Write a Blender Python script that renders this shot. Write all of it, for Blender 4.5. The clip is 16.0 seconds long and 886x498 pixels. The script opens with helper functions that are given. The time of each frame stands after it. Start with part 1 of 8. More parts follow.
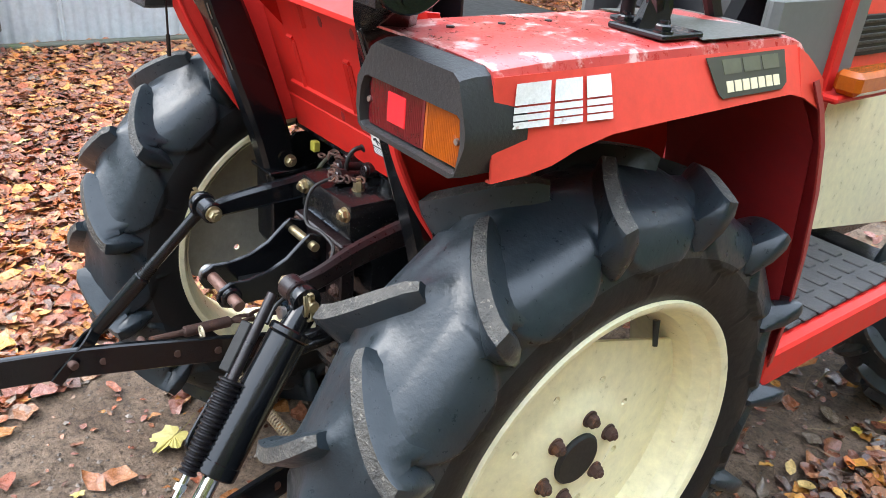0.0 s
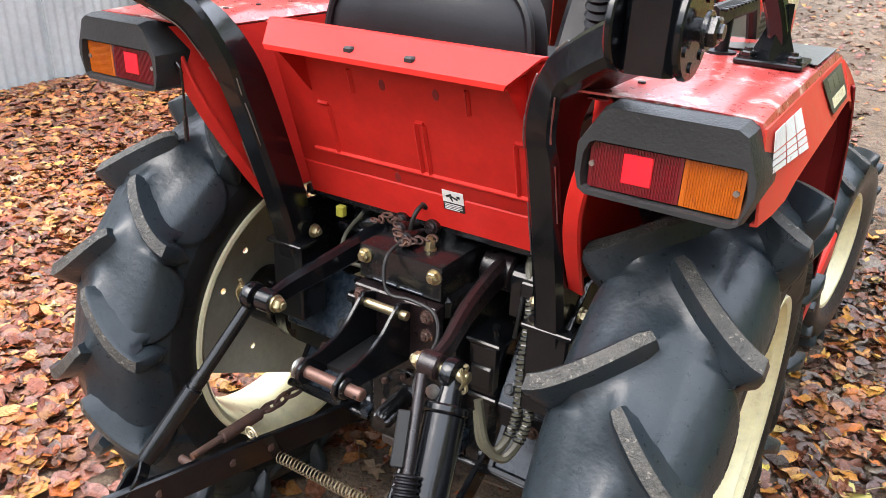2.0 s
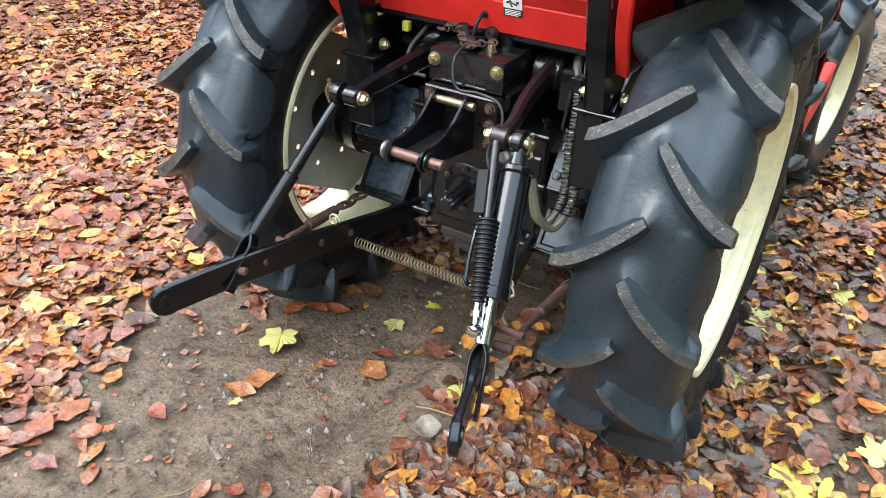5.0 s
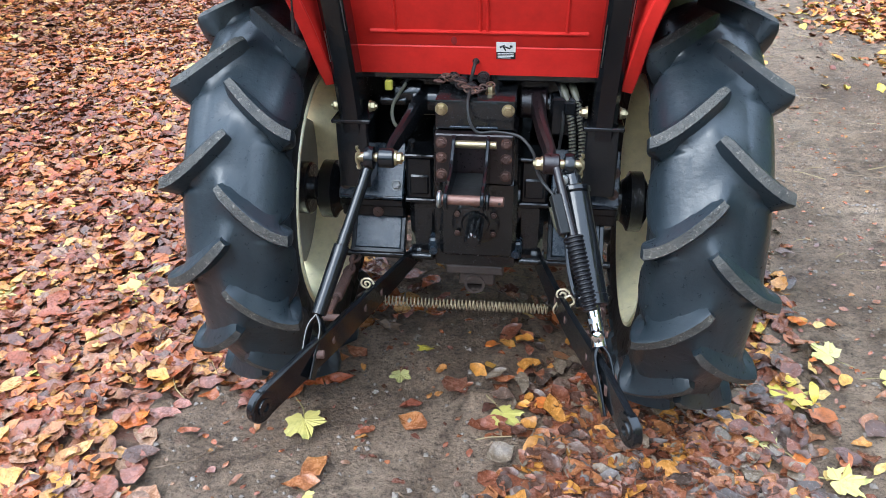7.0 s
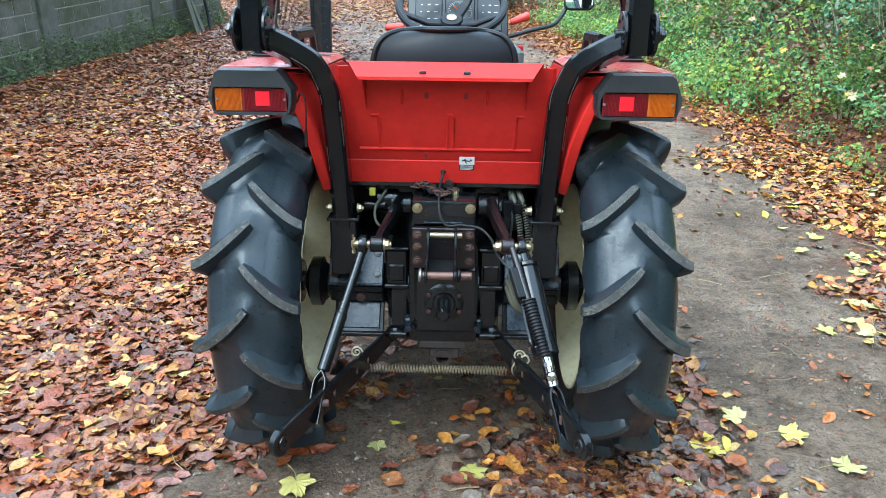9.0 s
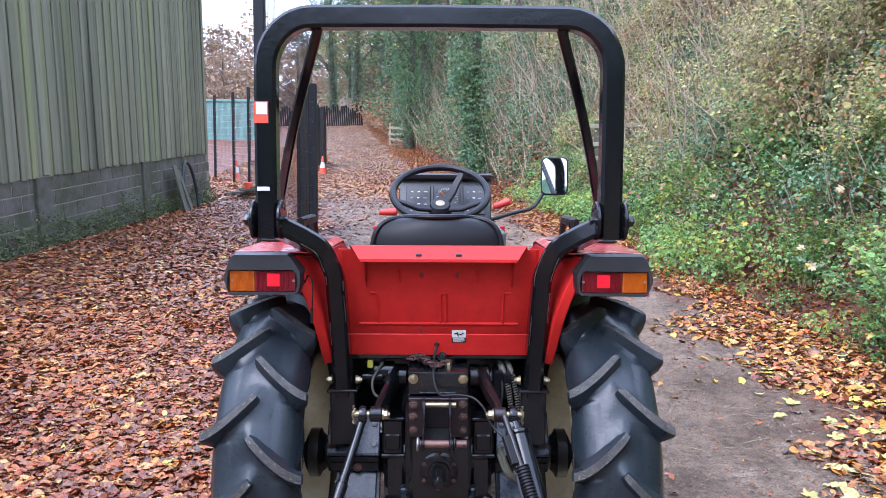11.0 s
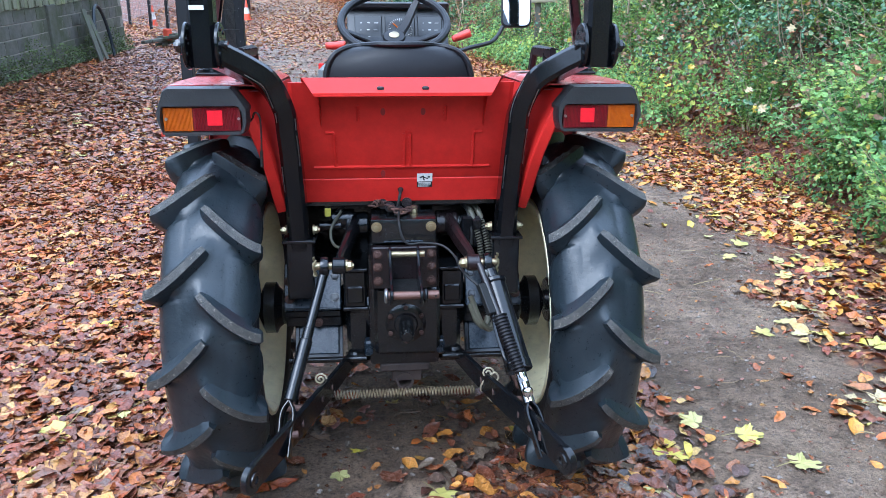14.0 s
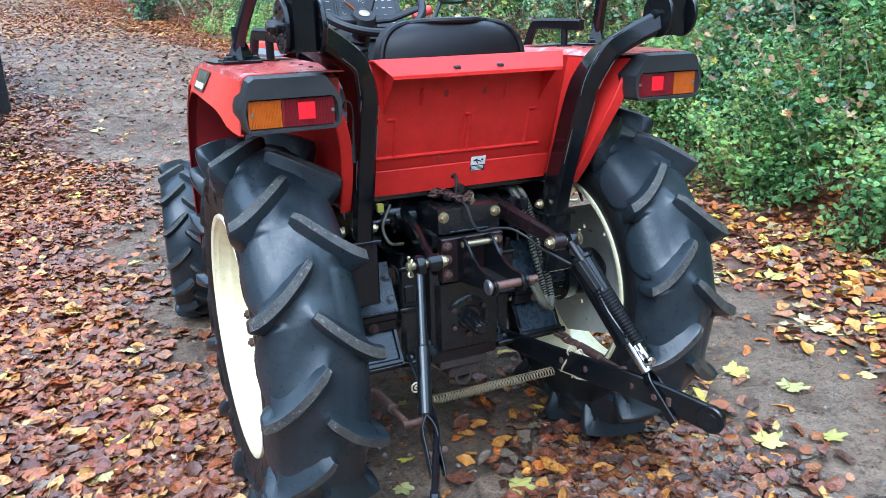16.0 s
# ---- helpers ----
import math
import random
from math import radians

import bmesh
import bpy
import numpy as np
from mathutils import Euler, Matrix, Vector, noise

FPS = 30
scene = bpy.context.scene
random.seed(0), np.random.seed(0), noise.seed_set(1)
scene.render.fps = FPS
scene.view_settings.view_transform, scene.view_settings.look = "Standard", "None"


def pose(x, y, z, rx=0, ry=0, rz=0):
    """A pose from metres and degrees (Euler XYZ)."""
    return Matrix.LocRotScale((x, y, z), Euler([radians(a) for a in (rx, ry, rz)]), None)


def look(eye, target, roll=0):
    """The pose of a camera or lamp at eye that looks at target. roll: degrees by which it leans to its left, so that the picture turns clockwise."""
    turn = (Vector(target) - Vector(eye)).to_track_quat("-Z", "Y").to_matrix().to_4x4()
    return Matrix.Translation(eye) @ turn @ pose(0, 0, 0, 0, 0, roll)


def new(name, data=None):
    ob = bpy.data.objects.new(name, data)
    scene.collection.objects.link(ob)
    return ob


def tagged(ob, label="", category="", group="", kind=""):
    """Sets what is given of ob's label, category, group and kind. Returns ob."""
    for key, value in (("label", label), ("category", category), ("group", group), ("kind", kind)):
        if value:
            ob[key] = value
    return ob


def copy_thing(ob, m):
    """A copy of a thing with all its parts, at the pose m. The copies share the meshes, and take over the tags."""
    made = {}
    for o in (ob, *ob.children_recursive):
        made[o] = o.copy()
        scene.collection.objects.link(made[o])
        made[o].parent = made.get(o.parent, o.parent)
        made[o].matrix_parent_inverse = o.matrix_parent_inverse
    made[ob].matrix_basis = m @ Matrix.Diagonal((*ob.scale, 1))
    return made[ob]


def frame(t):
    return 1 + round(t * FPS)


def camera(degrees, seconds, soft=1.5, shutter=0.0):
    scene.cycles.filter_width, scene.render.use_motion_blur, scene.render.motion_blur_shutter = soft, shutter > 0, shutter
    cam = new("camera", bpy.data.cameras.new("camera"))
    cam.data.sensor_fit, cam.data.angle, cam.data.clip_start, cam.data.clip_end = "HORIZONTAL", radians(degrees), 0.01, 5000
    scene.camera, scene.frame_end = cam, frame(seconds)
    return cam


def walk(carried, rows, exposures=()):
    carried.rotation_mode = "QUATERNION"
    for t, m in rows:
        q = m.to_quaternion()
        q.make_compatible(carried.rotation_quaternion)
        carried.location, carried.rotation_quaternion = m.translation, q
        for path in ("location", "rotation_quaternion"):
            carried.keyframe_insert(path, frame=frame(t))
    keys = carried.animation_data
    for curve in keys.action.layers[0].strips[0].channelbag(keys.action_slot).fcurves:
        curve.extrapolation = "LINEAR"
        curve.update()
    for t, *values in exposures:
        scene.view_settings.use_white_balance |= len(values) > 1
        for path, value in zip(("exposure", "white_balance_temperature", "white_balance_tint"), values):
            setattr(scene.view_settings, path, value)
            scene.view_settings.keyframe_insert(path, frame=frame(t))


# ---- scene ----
cam = camera(60.0, 16.0, soft=0.85)
PATH = [
    (0, (1.119, -0.633, 1.336), (-0.262, 0.506, 0.442), 5.3),
    (0.5, (0.973, -0.705, 1.324), (-0.321, 0.532, 0.432), 3.7),
    (1, (0.871, -0.761, 1.335), (-0.308, 0.597, 0.461), 3.2),
    (1.5, (0.763, -0.878, 1.347), (-0.299, 0.596, 0.51), 2.5),
    (2, (0.694, -0.974, 1.36), (-0.265, 0.573, 0.53), 2.4),
    (2.5, (0.666, -1.027, 1.342), (-0.217, 0.537, 0.462), 2.9),
    (3, (0.674, -1.057, 1.304), (-0.205, 0.477, 0.371), 3.5),
    (3.5, (0.7, -1.079, 1.293), (-0.196, 0.409, 0.301), 3.8),
    (4, (0.774, -1.106, 1.298), (-0.132, 0.35, 0.267), 3.6),
    (4.5, (0.817, -1.169, 1.294), (-0.115, 0.249, 0.235), 3.2),
    (4.7, (0.799, -1.23, 1.29), (-0.116, 0.195, 0.226), 2.9),
    (6.8, (0.185, -1.574, 1.306), (-0.086, 0.148, 0.326), -0.2),
    (7, (0.133, -1.604, 1.315), (-0.09, 0.137, 0.356), -0.6),
    (7.5, (0.075, -1.662, 1.309), (-0.069, 0.116, 0.404), -0.6),
    (8, (0.056, -1.773, 1.296), (-0.03, 0.047, 0.471), 0.1),
    (8.5, (0.056, -1.933, 1.302), (-0.007, -0.071, 0.575), 0.5),
    (9, (0.044, -2.036, 1.314), (0.002, -0.132, 0.706), 0.7),
    (9.5, (0.017, -2.116, 1.33), (-0.001, -0.177, 0.841), 0.6),
    (10, (0.005, -2.161, 1.341), (0.002, -0.194, 0.976), 0.5),
    (10.2, (0.004, -2.172, 1.341), (0.006, -0.197, 1.026), 0.4),
    (11.4, (0.003, -2.195, 1.362), (0.012, -0.205, 1.205), 0.3),
    (12.3, (0.001, -2.198, 1.364), (0.015, -0.208, 1.164), 0.2),
    (12.5, (-0.004, -2.178, 1.356), (0.011, -0.193, 1.116), 0.2),
    (13, (-0.002, -2.101, 1.331), (0.023, -0.134, 0.973), 0.3),
    (13.5, (-0.003, -2.027, 1.304), (0.072, -0.086, 0.828), 0.1),
    (14, (-0.076, -1.993, 1.288), (0.098, -0.078, 0.738), 0.1),
    (14.5, (-0.282, -1.976, 1.284), (0.026, -0.087, 0.703), 0.0),
    (15, (-0.439, -1.897, 1.283), (0.032, -0.047, 0.686), -0.5),
    (15.5, (-0.626, -1.77, 1.291), (0.012, 0.029, 0.692), -0.9),
    (16, (-0.838, -1.685, 1.276), (-0.053, 0.056, 0.68), -1.5),
]
walk(cam, [(t, look(eye, target, roll)) for t, eye, target, roll in PATH], [(0, 1.54, 6350, 10), (1, 1.49, 6400, 10), (2, 1.44, 6800, 13), (2.7, 1.50, 6800, 8), (3.5, 1.52, 6400, 5), (4.7, 1.51, 6250, 4), (7, 1.35, 5700, 6), (8.2, 1.30, 5450, -4), (9.5, 1.22, 5350, -2), (10.2, 1.17, 5250, 6), (12.3, 0.98, 6000, 36), (13.2, 1.09, 5300, 22), (14, 1.13, 5150, 8), (16, 1.18, 5100, 4)])


# ---- world, sun and exposure ----
world = bpy.data.worlds.new("overcast")
scene.world = world
world.use_nodes = True
wn = world.node_tree.nodes
sky = wn.new("ShaderNodeTexSky")
sky.sky_type = "NISHITA"
sky.sun_disc = False
sky.sun_elevation, sky.sun_rotation = radians(51), radians(219)
sky.dust_density, sky.air_density, sky.ozone_density = 6.0, 1.4, 1.0
grey = wn.new("ShaderNodeMixRGB")
grey.inputs[0].default_value = 0.85
# an overcast dome is about three times as bright overhead as at the horizon
wtc = wn.new("ShaderNodeTexCoord")
wsep = wn.new("ShaderNodeSeparateXYZ")
wramp = wn.new("ShaderNodeValToRGB")
wramp.color_ramp.elements[0].color = (0.46, 0.52, 0.61, 1)
wramp.color_ramp.elements[1].color = (0.9, 1.02, 1.2, 1)
wmul = wn.new("ShaderNodeVectorMath")
wmul.operation = "SCALE"
wmul.inputs["Scale"].default_value = 13.0
world.node_tree.links.new(wtc.outputs["Generated"], wsep.inputs[0])
world.node_tree.links.new(wsep.outputs["Z"], wramp.inputs[0])
world.node_tree.links.new(wramp.outputs[0], wmul.inputs[0])
world.node_tree.links.new(wmul.outputs[0], grey.inputs[2])
world.node_tree.links.new(sky.outputs[0], grey.inputs[1])
world.node_tree.links.new(grey.outputs[0], wn["Background"].inputs[0])
wn["Background"].inputs[1].default_value = 0.15
sun = new("sun", bpy.data.lights.new("sun", "SUN"))
sun.data.energy, sun.data.angle, sun.data.color = 1.2, radians(35), (1.0, 0.98, 0.95)
sun.matrix_world = look((0, 0, 0), (0.5, 0.62, -1.0))


# ---- materials ----
def mat(name, c1, c2=None, scale=8.0, rough=0.5, rough2=None, metal=0.0, bump=0.0, bscale=60.0, spot=None, spot_scale=3.0,
        spot_at=0.62, spot_soft=0.06, coat=0.0, island=None, objrand=None, trans=0.0, spec=0.5, stretch=None, palette=0.78):
    """Two-scale procedural paint: a broad mottle between c1 and c2, fine bump, and worn or dirty spots."""
    m = bpy.data.materials.new(name)
    m.use_nodes = True
    n, l = m.node_tree.nodes, m.node_tree.links
    b = n["Principled BSDF"]
    b.inputs["Metallic"].default_value = metal
    b.inputs["Coat Weight"].default_value = coat
    b.inputs["Coat Roughness"].default_value = 0.12
    b.inputs["Transmission Weight"].default_value = trans
    b.inputs["Specular IOR Level"].default_value = spec
    tc = n.new("ShaderNodeTexCoord")
    coords = tc.outputs["Object"]
    if stretch:
        mp = n.new("ShaderNodeMapping")
        mp.inputs["Scale"].default_value = stretch
        l.new(coords, mp.inputs[0])
        coords = mp.outputs[0]
        if objrand:
            info = n.new("ShaderNodeObjectInfo")
            add = n.new("ShaderNodeVectorMath")
            l.new(coords, add.inputs[0]), l.new(info.outputs["Location"], add.inputs[1])
            coords = add.outputs[0]

    def tex(s, detail=5.0, rough_=0.6):
        t = n.new("ShaderNodeTexNoise")
        t.inputs["Scale"].default_value, t.inputs["Detail"].default_value, t.inputs["Roughness"].default_value = s, detail, rough_
        l.new(coords, t.inputs["Vector"])
        return t

    def ramp(src, stops):
        r = n.new("ShaderNodeValToRGB")
        e = r.color_ramp.elements
        while len(e) < len(stops):
            e.new(0.5)
        for el, (p, c) in zip(e, stops):
            el.position, el.color = p, (*c, 1)
        l.new(src, r.inputs[0])
        return r.outputs[0]

    def mix(fac, a, b_, mode="MIX"):
        x = n.new("ShaderNodeMix")
        x.data_type, x.blend_type = "RGBA", mode
        if isinstance(fac, float):
            x.inputs[0].default_value = fac
        else:
            l.new(fac, x.inputs[0])
        l.new(a, x.inputs[6])
        if isinstance(b_, tuple):
            x.inputs[7].default_value = (*b_, 1)
        else:
            l.new(b_, x.inputs[7])
        return x.outputs[2]

    c2 = c2 or tuple(v * 0.75 for v in c1)
    big = tex(scale)
    col = ramp(big.outputs["Fac"], [(0.33, c1), (0.68, c2)])
    if island or objrand:
        if island:
            src = n.new("ShaderNodeNewGeometry").outputs["Random Per Island"]
            stops = island
        else:
            src = n.new("ShaderNodeObjectInfo").outputs["Random"]
            stops = objrand
        k = len(stops)
        pal = ramp(src, [(i / max(k - 1, 1), c) for i, c in enumerate(stops)])
        col = mix(1.0 - palette, pal, col)
    fine = tex(scale * 9.0, 6.0, 0.7)
    col = mix(0.35, col, ramp(fine.outputs["Fac"], [(0.3, (0.62, 0.62, 0.62)), (0.7, (1.25, 1.25, 1.25))]), "MULTIPLY")
    if spot:
        st = tex(spot_scale, 7.0, 0.68)
        f = ramp(st.outputs["Fac"], [(spot_at, (0, 0, 0)), (min(spot_at + spot_soft, 1), (1, 1, 1))])
        col = mix(f, col, spot)
    l.new(col, b.inputs["Base Color"])
    r2 = rough2 if rough2 is not None else min(rough + 0.15, 1)
    l.new(ramp(fine.outputs["Fac"], [(0.3, (rough,) * 3), (0.75, (r2,) * 3)]), b.inputs["Roughness"])
    if bump:
        bt = tex(bscale, 4.0, 0.6)
        bp = n.new("ShaderNodeBump")
        bp.inputs["Strength"].default_value, bp.inputs["Distance"].default_value = min(bump, 1.0), 0.004 if bump <= 1 else 0.004 * bump
        l.new(bt.outputs["Fac"], bp.inputs["Height"])
        l.new(bp.outputs[0], b.inputs["Normal"])
    return m


RED = mat("red_paint", (0.62, 0.025, 0.018), (0.55, 0.022, 0.017), 3, 0.36, 0.5, bump=0.12, bscale=18, coat=0.03, spec=0.22)
# pale spots are worn paint and also wet highlights put into the colour
RED_TOP = mat("worn_glinting_red_paint", (0.50, 0.06, 0.05), (0.42, 0.04, 0.035), 9, 0.22, 0.45, bump=0.1, bscale=30,
              spot=(0.66, 0.42, 0.39), spot_scale=22, spot_at=0.54, spot_soft=0.1, coat=0.35)
ORANGE_RED = mat("faded_orange_red_paint", (0.65, 0.058, 0.036), (0.59, 0.047, 0.031), 4, 0.35, 0.5, bump=0.08, bscale=20)
# dirty red with the shade of hollow places put into the colour
DARK_RED = mat("dirty_shaded_red_paint", (0.28, 0.015, 0.016), (0.2, 0.012, 0.014), 5, 0.4, 0.6, bump=0.15, bscale=30)
BLACK = mat("gloss_black_paint", (0.004, 0.0046, 0.0058), (0.007, 0.0077, 0.009), 12, 0.1, 0.24, bump=0.12, bscale=40,
            spot=(0.03, 0.031, 0.034), spot_scale=30, spot_at=0.72, coat=0.1, spec=0.4)
BLACK_OLD = mat("oily_black_paint", (0.0045, 0.0052, 0.0062), (0.009, 0.0095, 0.0105), 14, 0.08, 0.34, coat=0.25, bump=0.6, bscale=45,
                spot=(0.02, 0.018, 0.017), spot_scale=22, spot_at=0.68, spot_soft=0.12, spec=0.5)
MAROON = mat("dark_brown_primer", (0.016, 0.0085, 0.009), (0.009, 0.007, 0.0078), 10, 0.22, 0.45, bump=0.25, bscale=60)
# wet black steel; the blue of the reflected sky is in the base colour
BLUEGREY = mat("sky_tinted_black_plate", (0.016, 0.025, 0.036), (0.010, 0.017, 0.026), 7, 0.2, 0.38, bump=0.2, bscale=25, spec=0.5)
RUST = mat("rusty_steel", (0.105, 0.052, 0.038), (0.06, 0.034, 0.028), 25, 0.6, 0.85, metal=0.2, bump=0.7, bscale=90,
           spot=(0.17, 0.075, 0.04), spot_scale=40, spot_at=0.58)
OLDRUST = mat("black_oiled_rust", (0.028, 0.021, 0.018), (0.045, 0.03, 0.024), 25, 0.5, 0.75, bump=0.8, bscale=90)
PALEWIRE = mat("pale_plated_wire", (0.62, 0.54, 0.38), (0.5, 0.42, 0.28), 40, 0.3, 0.5, metal=0.4)
SPRINGWIRE = mat("bronzed_spring_wire", (0.40, 0.33, 0.21), (0.28, 0.22, 0.14), 30, 0.35, 0.55, metal=0.5)
PINRUST = mat("brown_pin_steel", (0.2, 0.11, 0.085), (0.12, 0.065, 0.05), 20, 0.35, 0.6, metal=0.5, bump=0.3, bscale=90)
ZINC = mat("yellow_zinc", (0.46, 0.39, 0.23), (0.34, 0.28, 0.17), 25, 0.28, 0.45, metal=0.85, bump=0.2, bscale=120)
STEEL = mat("worn_bright_steel", (0.42, 0.42, 0.42), (0.26, 0.24, 0.22), 20, 0.25, 0.5, metal=0.9, bump=0.2, bscale=80)
CHROME = mat("chrome_rod", (0.75, 0.76, 0.78), (0.7, 0.71, 0.73), 10, 0.06, 0.12, metal=1.0)
RUBBER = mat("black_tyre_rubber", (0.0118, 0.0178, 0.0225), (0.0215, 0.0285, 0.0340), 9, 0.24, 0.46, bump=0.35, bscale=45,
             spot=(0.030, 0.038, 0.043), spot_scale=14, spot_at=0.57, spot_soft=0.2, coat=0.06, spec=0.4)
LUGTOP = mat("scuffed_lug_face", (0.028, 0.028, 0.027), (0.075, 0.07, 0.06), 38, 0.45, 0.85, bump=1.0, bscale=170,
             spot=(0.21, 0.19, 0.155), spot_scale=120, spot_at=0.58, spot_soft=0.08)
SIDEWALL = mat("dull_black_sidewall", (0.008, 0.0085, 0.009), (0.014, 0.014, 0.014), 5, 0.42, 0.62, bump=0.25, bscale=60, spec=0.25)
CREAM = mat("cream_rim_paint", (0.84, 0.77, 0.50), (0.78, 0.71, 0.46), 4, 0.25, 0.42, bump=0.08, bscale=25,
            spot=(0.36, 0.18, 0.05), spot_scale=22, spot_at=0.71, spot_soft=0.06, coat=0.2)
# cream dulled by dust, and by the inner side's shade put into the colour
CREAM_IN = mat("dusty_shaded_cream_paint", (0.42, 0.42, 0.365), (0.32, 0.32, 0.275), 6, 0.5, 0.7, bump=0.2, bscale=40,
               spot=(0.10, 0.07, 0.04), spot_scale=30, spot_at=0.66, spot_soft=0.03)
PLASTIC = mat("dark_grey_plastic", (0.017, 0.0185, 0.0195), (0.026, 0.027, 0.028), 10, 0.34, 0.5, bump=0.25, bscale=220)
VINYL = mat("black_vinyl", (0.0045, 0.004, 0.0052), (0.008, 0.007, 0.0085), 9, 0.34, 0.5, bump=0.06, bscale=160, spec=0.3)
GREYP = mat("grey_painted_panel", (0.16, 0.17, 0.165), (0.13, 0.14, 0.135), 5, 0.4, 0.55, bump=0.1, bscale=30)
LENS_R = mat("red_lens", (0.15, 0.004, 0.009), (0.11, 0.003, 0.008), 20, 0.12, 0.2, coat=0.6)
REFLECT = mat("bright_red_reflector", (0.8, 0.008, 0.025), (0.72, 0.006, 0.02), 60, 0.15, 0.25, coat=0.8)
LENS_A = mat("amber_lens", (0.46, 0.10, 0.003), (0.36, 0.07, 0.003), 60, 0.12, 0.2, coat=0.6)
WHITE = mat("white_decal", (0.75, 0.74, 0.7), (0.68, 0.67, 0.63), 30, 0.5, 0.6, spot=(0.45, 0.3, 0.26), spot_scale=60, spot_at=0.62)
IVORY = mat("ivory_lettering", (0.72, 0.64, 0.42), (0.66, 0.58, 0.38), 30, 0.45)
OLIVE = mat("dark_olive_decal", (0.052, 0.052, 0.038), (0.045, 0.045, 0.034), 20, 0.35)
PALE_OLIVE = mat("pale_olive_square", (0.11, 0.11, 0.07), None, 20, 0.4)
INK = mat("black_ink", (0.012, 0.012, 0.012), None, 20, 0.5)
HOSE = mat("olive_hose", (0.11, 0.105, 0.07), (0.075, 0.07, 0.05), 30, 0.4, 0.6, bump=0.2)
RUBBERMAT = mat("rubber_mat", (0.02, 0.02, 0.02), (0.03, 0.03, 0.03), 20, 0.5, 0.7, bump=0.6, bscale=90)
YELLOWTAG = mat("yellow_tag", (0.5, 0.46, 0.06), None, 20, 0.5)
GLASS = mat("mirror_glass", (0.85, 0.87, 0.88), (0.85, 0.87, 0.88), 4, 0.02, 0.03, metal=1.0)
DIAL = mat("dial_face", (0.016, 0.018, 0.02), (0.012, 0.013, 0.014), 8, 0.3, 0.4, coat=0.15)



def leaf_material(name, palette, other=None, patch=0.9, rough=(0.22, 0.5), spec=0.45, grain=70.0, depth=(0.5, 1.35), thin=0.0):
    """Leaves: a colour for each leaf, drifting between two palettes in patches, blotched within the leaf and finely creased."""
    m = bpy.data.materials.new(name)
    m.use_nodes = True
    n, l = m.node_tree.nodes, m.node_tree.links
    b = n["Principled BSDF"]
    tc = n.new("ShaderNodeTexCoord")

    def tex(s, detail=4.0, r=0.6):
        t = n.new("ShaderNodeTexNoise")
        t.inputs["Scale"].default_value, t.inputs["Detail"].default_value, t.inputs["Roughness"].default_value = s, detail, r
        l.new(tc.outputs["Object"], t.inputs["Vector"])
        return t.outputs["Fac"]

    def ramp(src, stops, interp="LINEAR"):
        r = n.new("ShaderNodeValToRGB")
        r.color_ramp.interpolation = interp
        e = r.color_ramp.elements
        while len(e) < len(stops):
            e.new(0.5)
        for el, (p, c) in zip(e, stops):
            el.position, el.color = p, (*c, 1)
        l.new(src, r.inputs[0])
        return r.outputs[0]

    def mix(f, a, b_, mode="MIX"):
        x = n.new("ShaderNodeMix")
        x.data_type, x.blend_type = "RGBA", mode
        if isinstance(f, float):
            x.inputs[0].default_value = f
        else:
            l.new(f, x.inputs[0])
        l.new(a, x.inputs[6]), l.new(b_, x.inputs[7])
        return x.outputs[2]

    def pick(pal):
        return ramp(src, [(i / len(pal), c) for i, c in enumerate(pal)], "CONSTANT")

    src = n.new("ShaderNodeNewGeometry").outputs["Random Per Island"]
    col = pick(palette)
    if other:
        col = mix(ramp(tex(patch, 5.0, 0.65), [(0.42, (0, 0, 0)), (0.58, (1, 1, 1))]), col, pick(other))
    blot = tex(grain, 5.0, 0.7)
    col = mix(1.0, col, ramp(blot, [(0.32, (depth[0],) * 3), (0.5, (0.95,) * 3), (0.7, (depth[1],) * 3)]), "MULTIPLY")
    fine = tex(grain * 5, 3.0, 0.7)
    col = mix(0.6, col, ramp(fine, [(0.35, (0.7,) * 3), (0.65, (1.25,) * 3)]), "MULTIPLY")
    l.new(col, b.inputs["Base Color"])
    l.new(ramp(blot, [(0.35, (rough[0],) * 3), (0.65, (rough[1],) * 3)]), b.inputs["Roughness"])
    b.inputs["Specular IOR Level"].default_value = spec
    bp = n.new("ShaderNodeBump")
    bp.inputs["Strength"].default_value, bp.inputs["Distance"].default_value = 0.6, 0.004
    l.new(blot, bp.inputs["Height"])
    l.new(bp.outputs[0], b.inputs["Normal"])
    if thin:
        # light shines through living leaves
        glow = n.new("ShaderNodeBsdfTranslucent")
        l.new(col, glow.inputs["Color"])
        both = n.new("ShaderNodeMixShader")
        both.inputs[0].default_value = thin
        l.new(b.outputs[0], both.inputs[1]), l.new(glow.outputs[0], both.inputs[2])
        l.new(both.outputs[0], n["Material Output"].inputs["Surface"])
    return m


LITTER = leaf_material("wet_beech_leaves",
                       [(0.202, 0.048, 0.020), (0.404, 0.109, 0.027), (0.172, 0.054, 0.031), (0.485, 0.166, 0.043), (0.252, 0.105, 0.048), (0.505, 0.139, 0.023), (0.545, 0.262, 0.055),
                        (0.152, 0.040, 0.020), (0.343, 0.166, 0.078), (0.303, 0.074, 0.022), (0.505, 0.270, 0.101), (0.142, 0.059, 0.041), (0.404, 0.175, 0.043)],
                       [(0.152, 0.049, 0.031), (0.242, 0.064, 0.030), (0.333, 0.101, 0.036), (0.121, 0.052, 0.037), (0.414, 0.166, 0.047), (0.167, 0.070, 0.041), (0.273, 0.061, 0.022), (0.485, 0.254, 0.074), (0.131, 0.042, 0.023)], rough=(0.18, 0.45), spec=0.42)
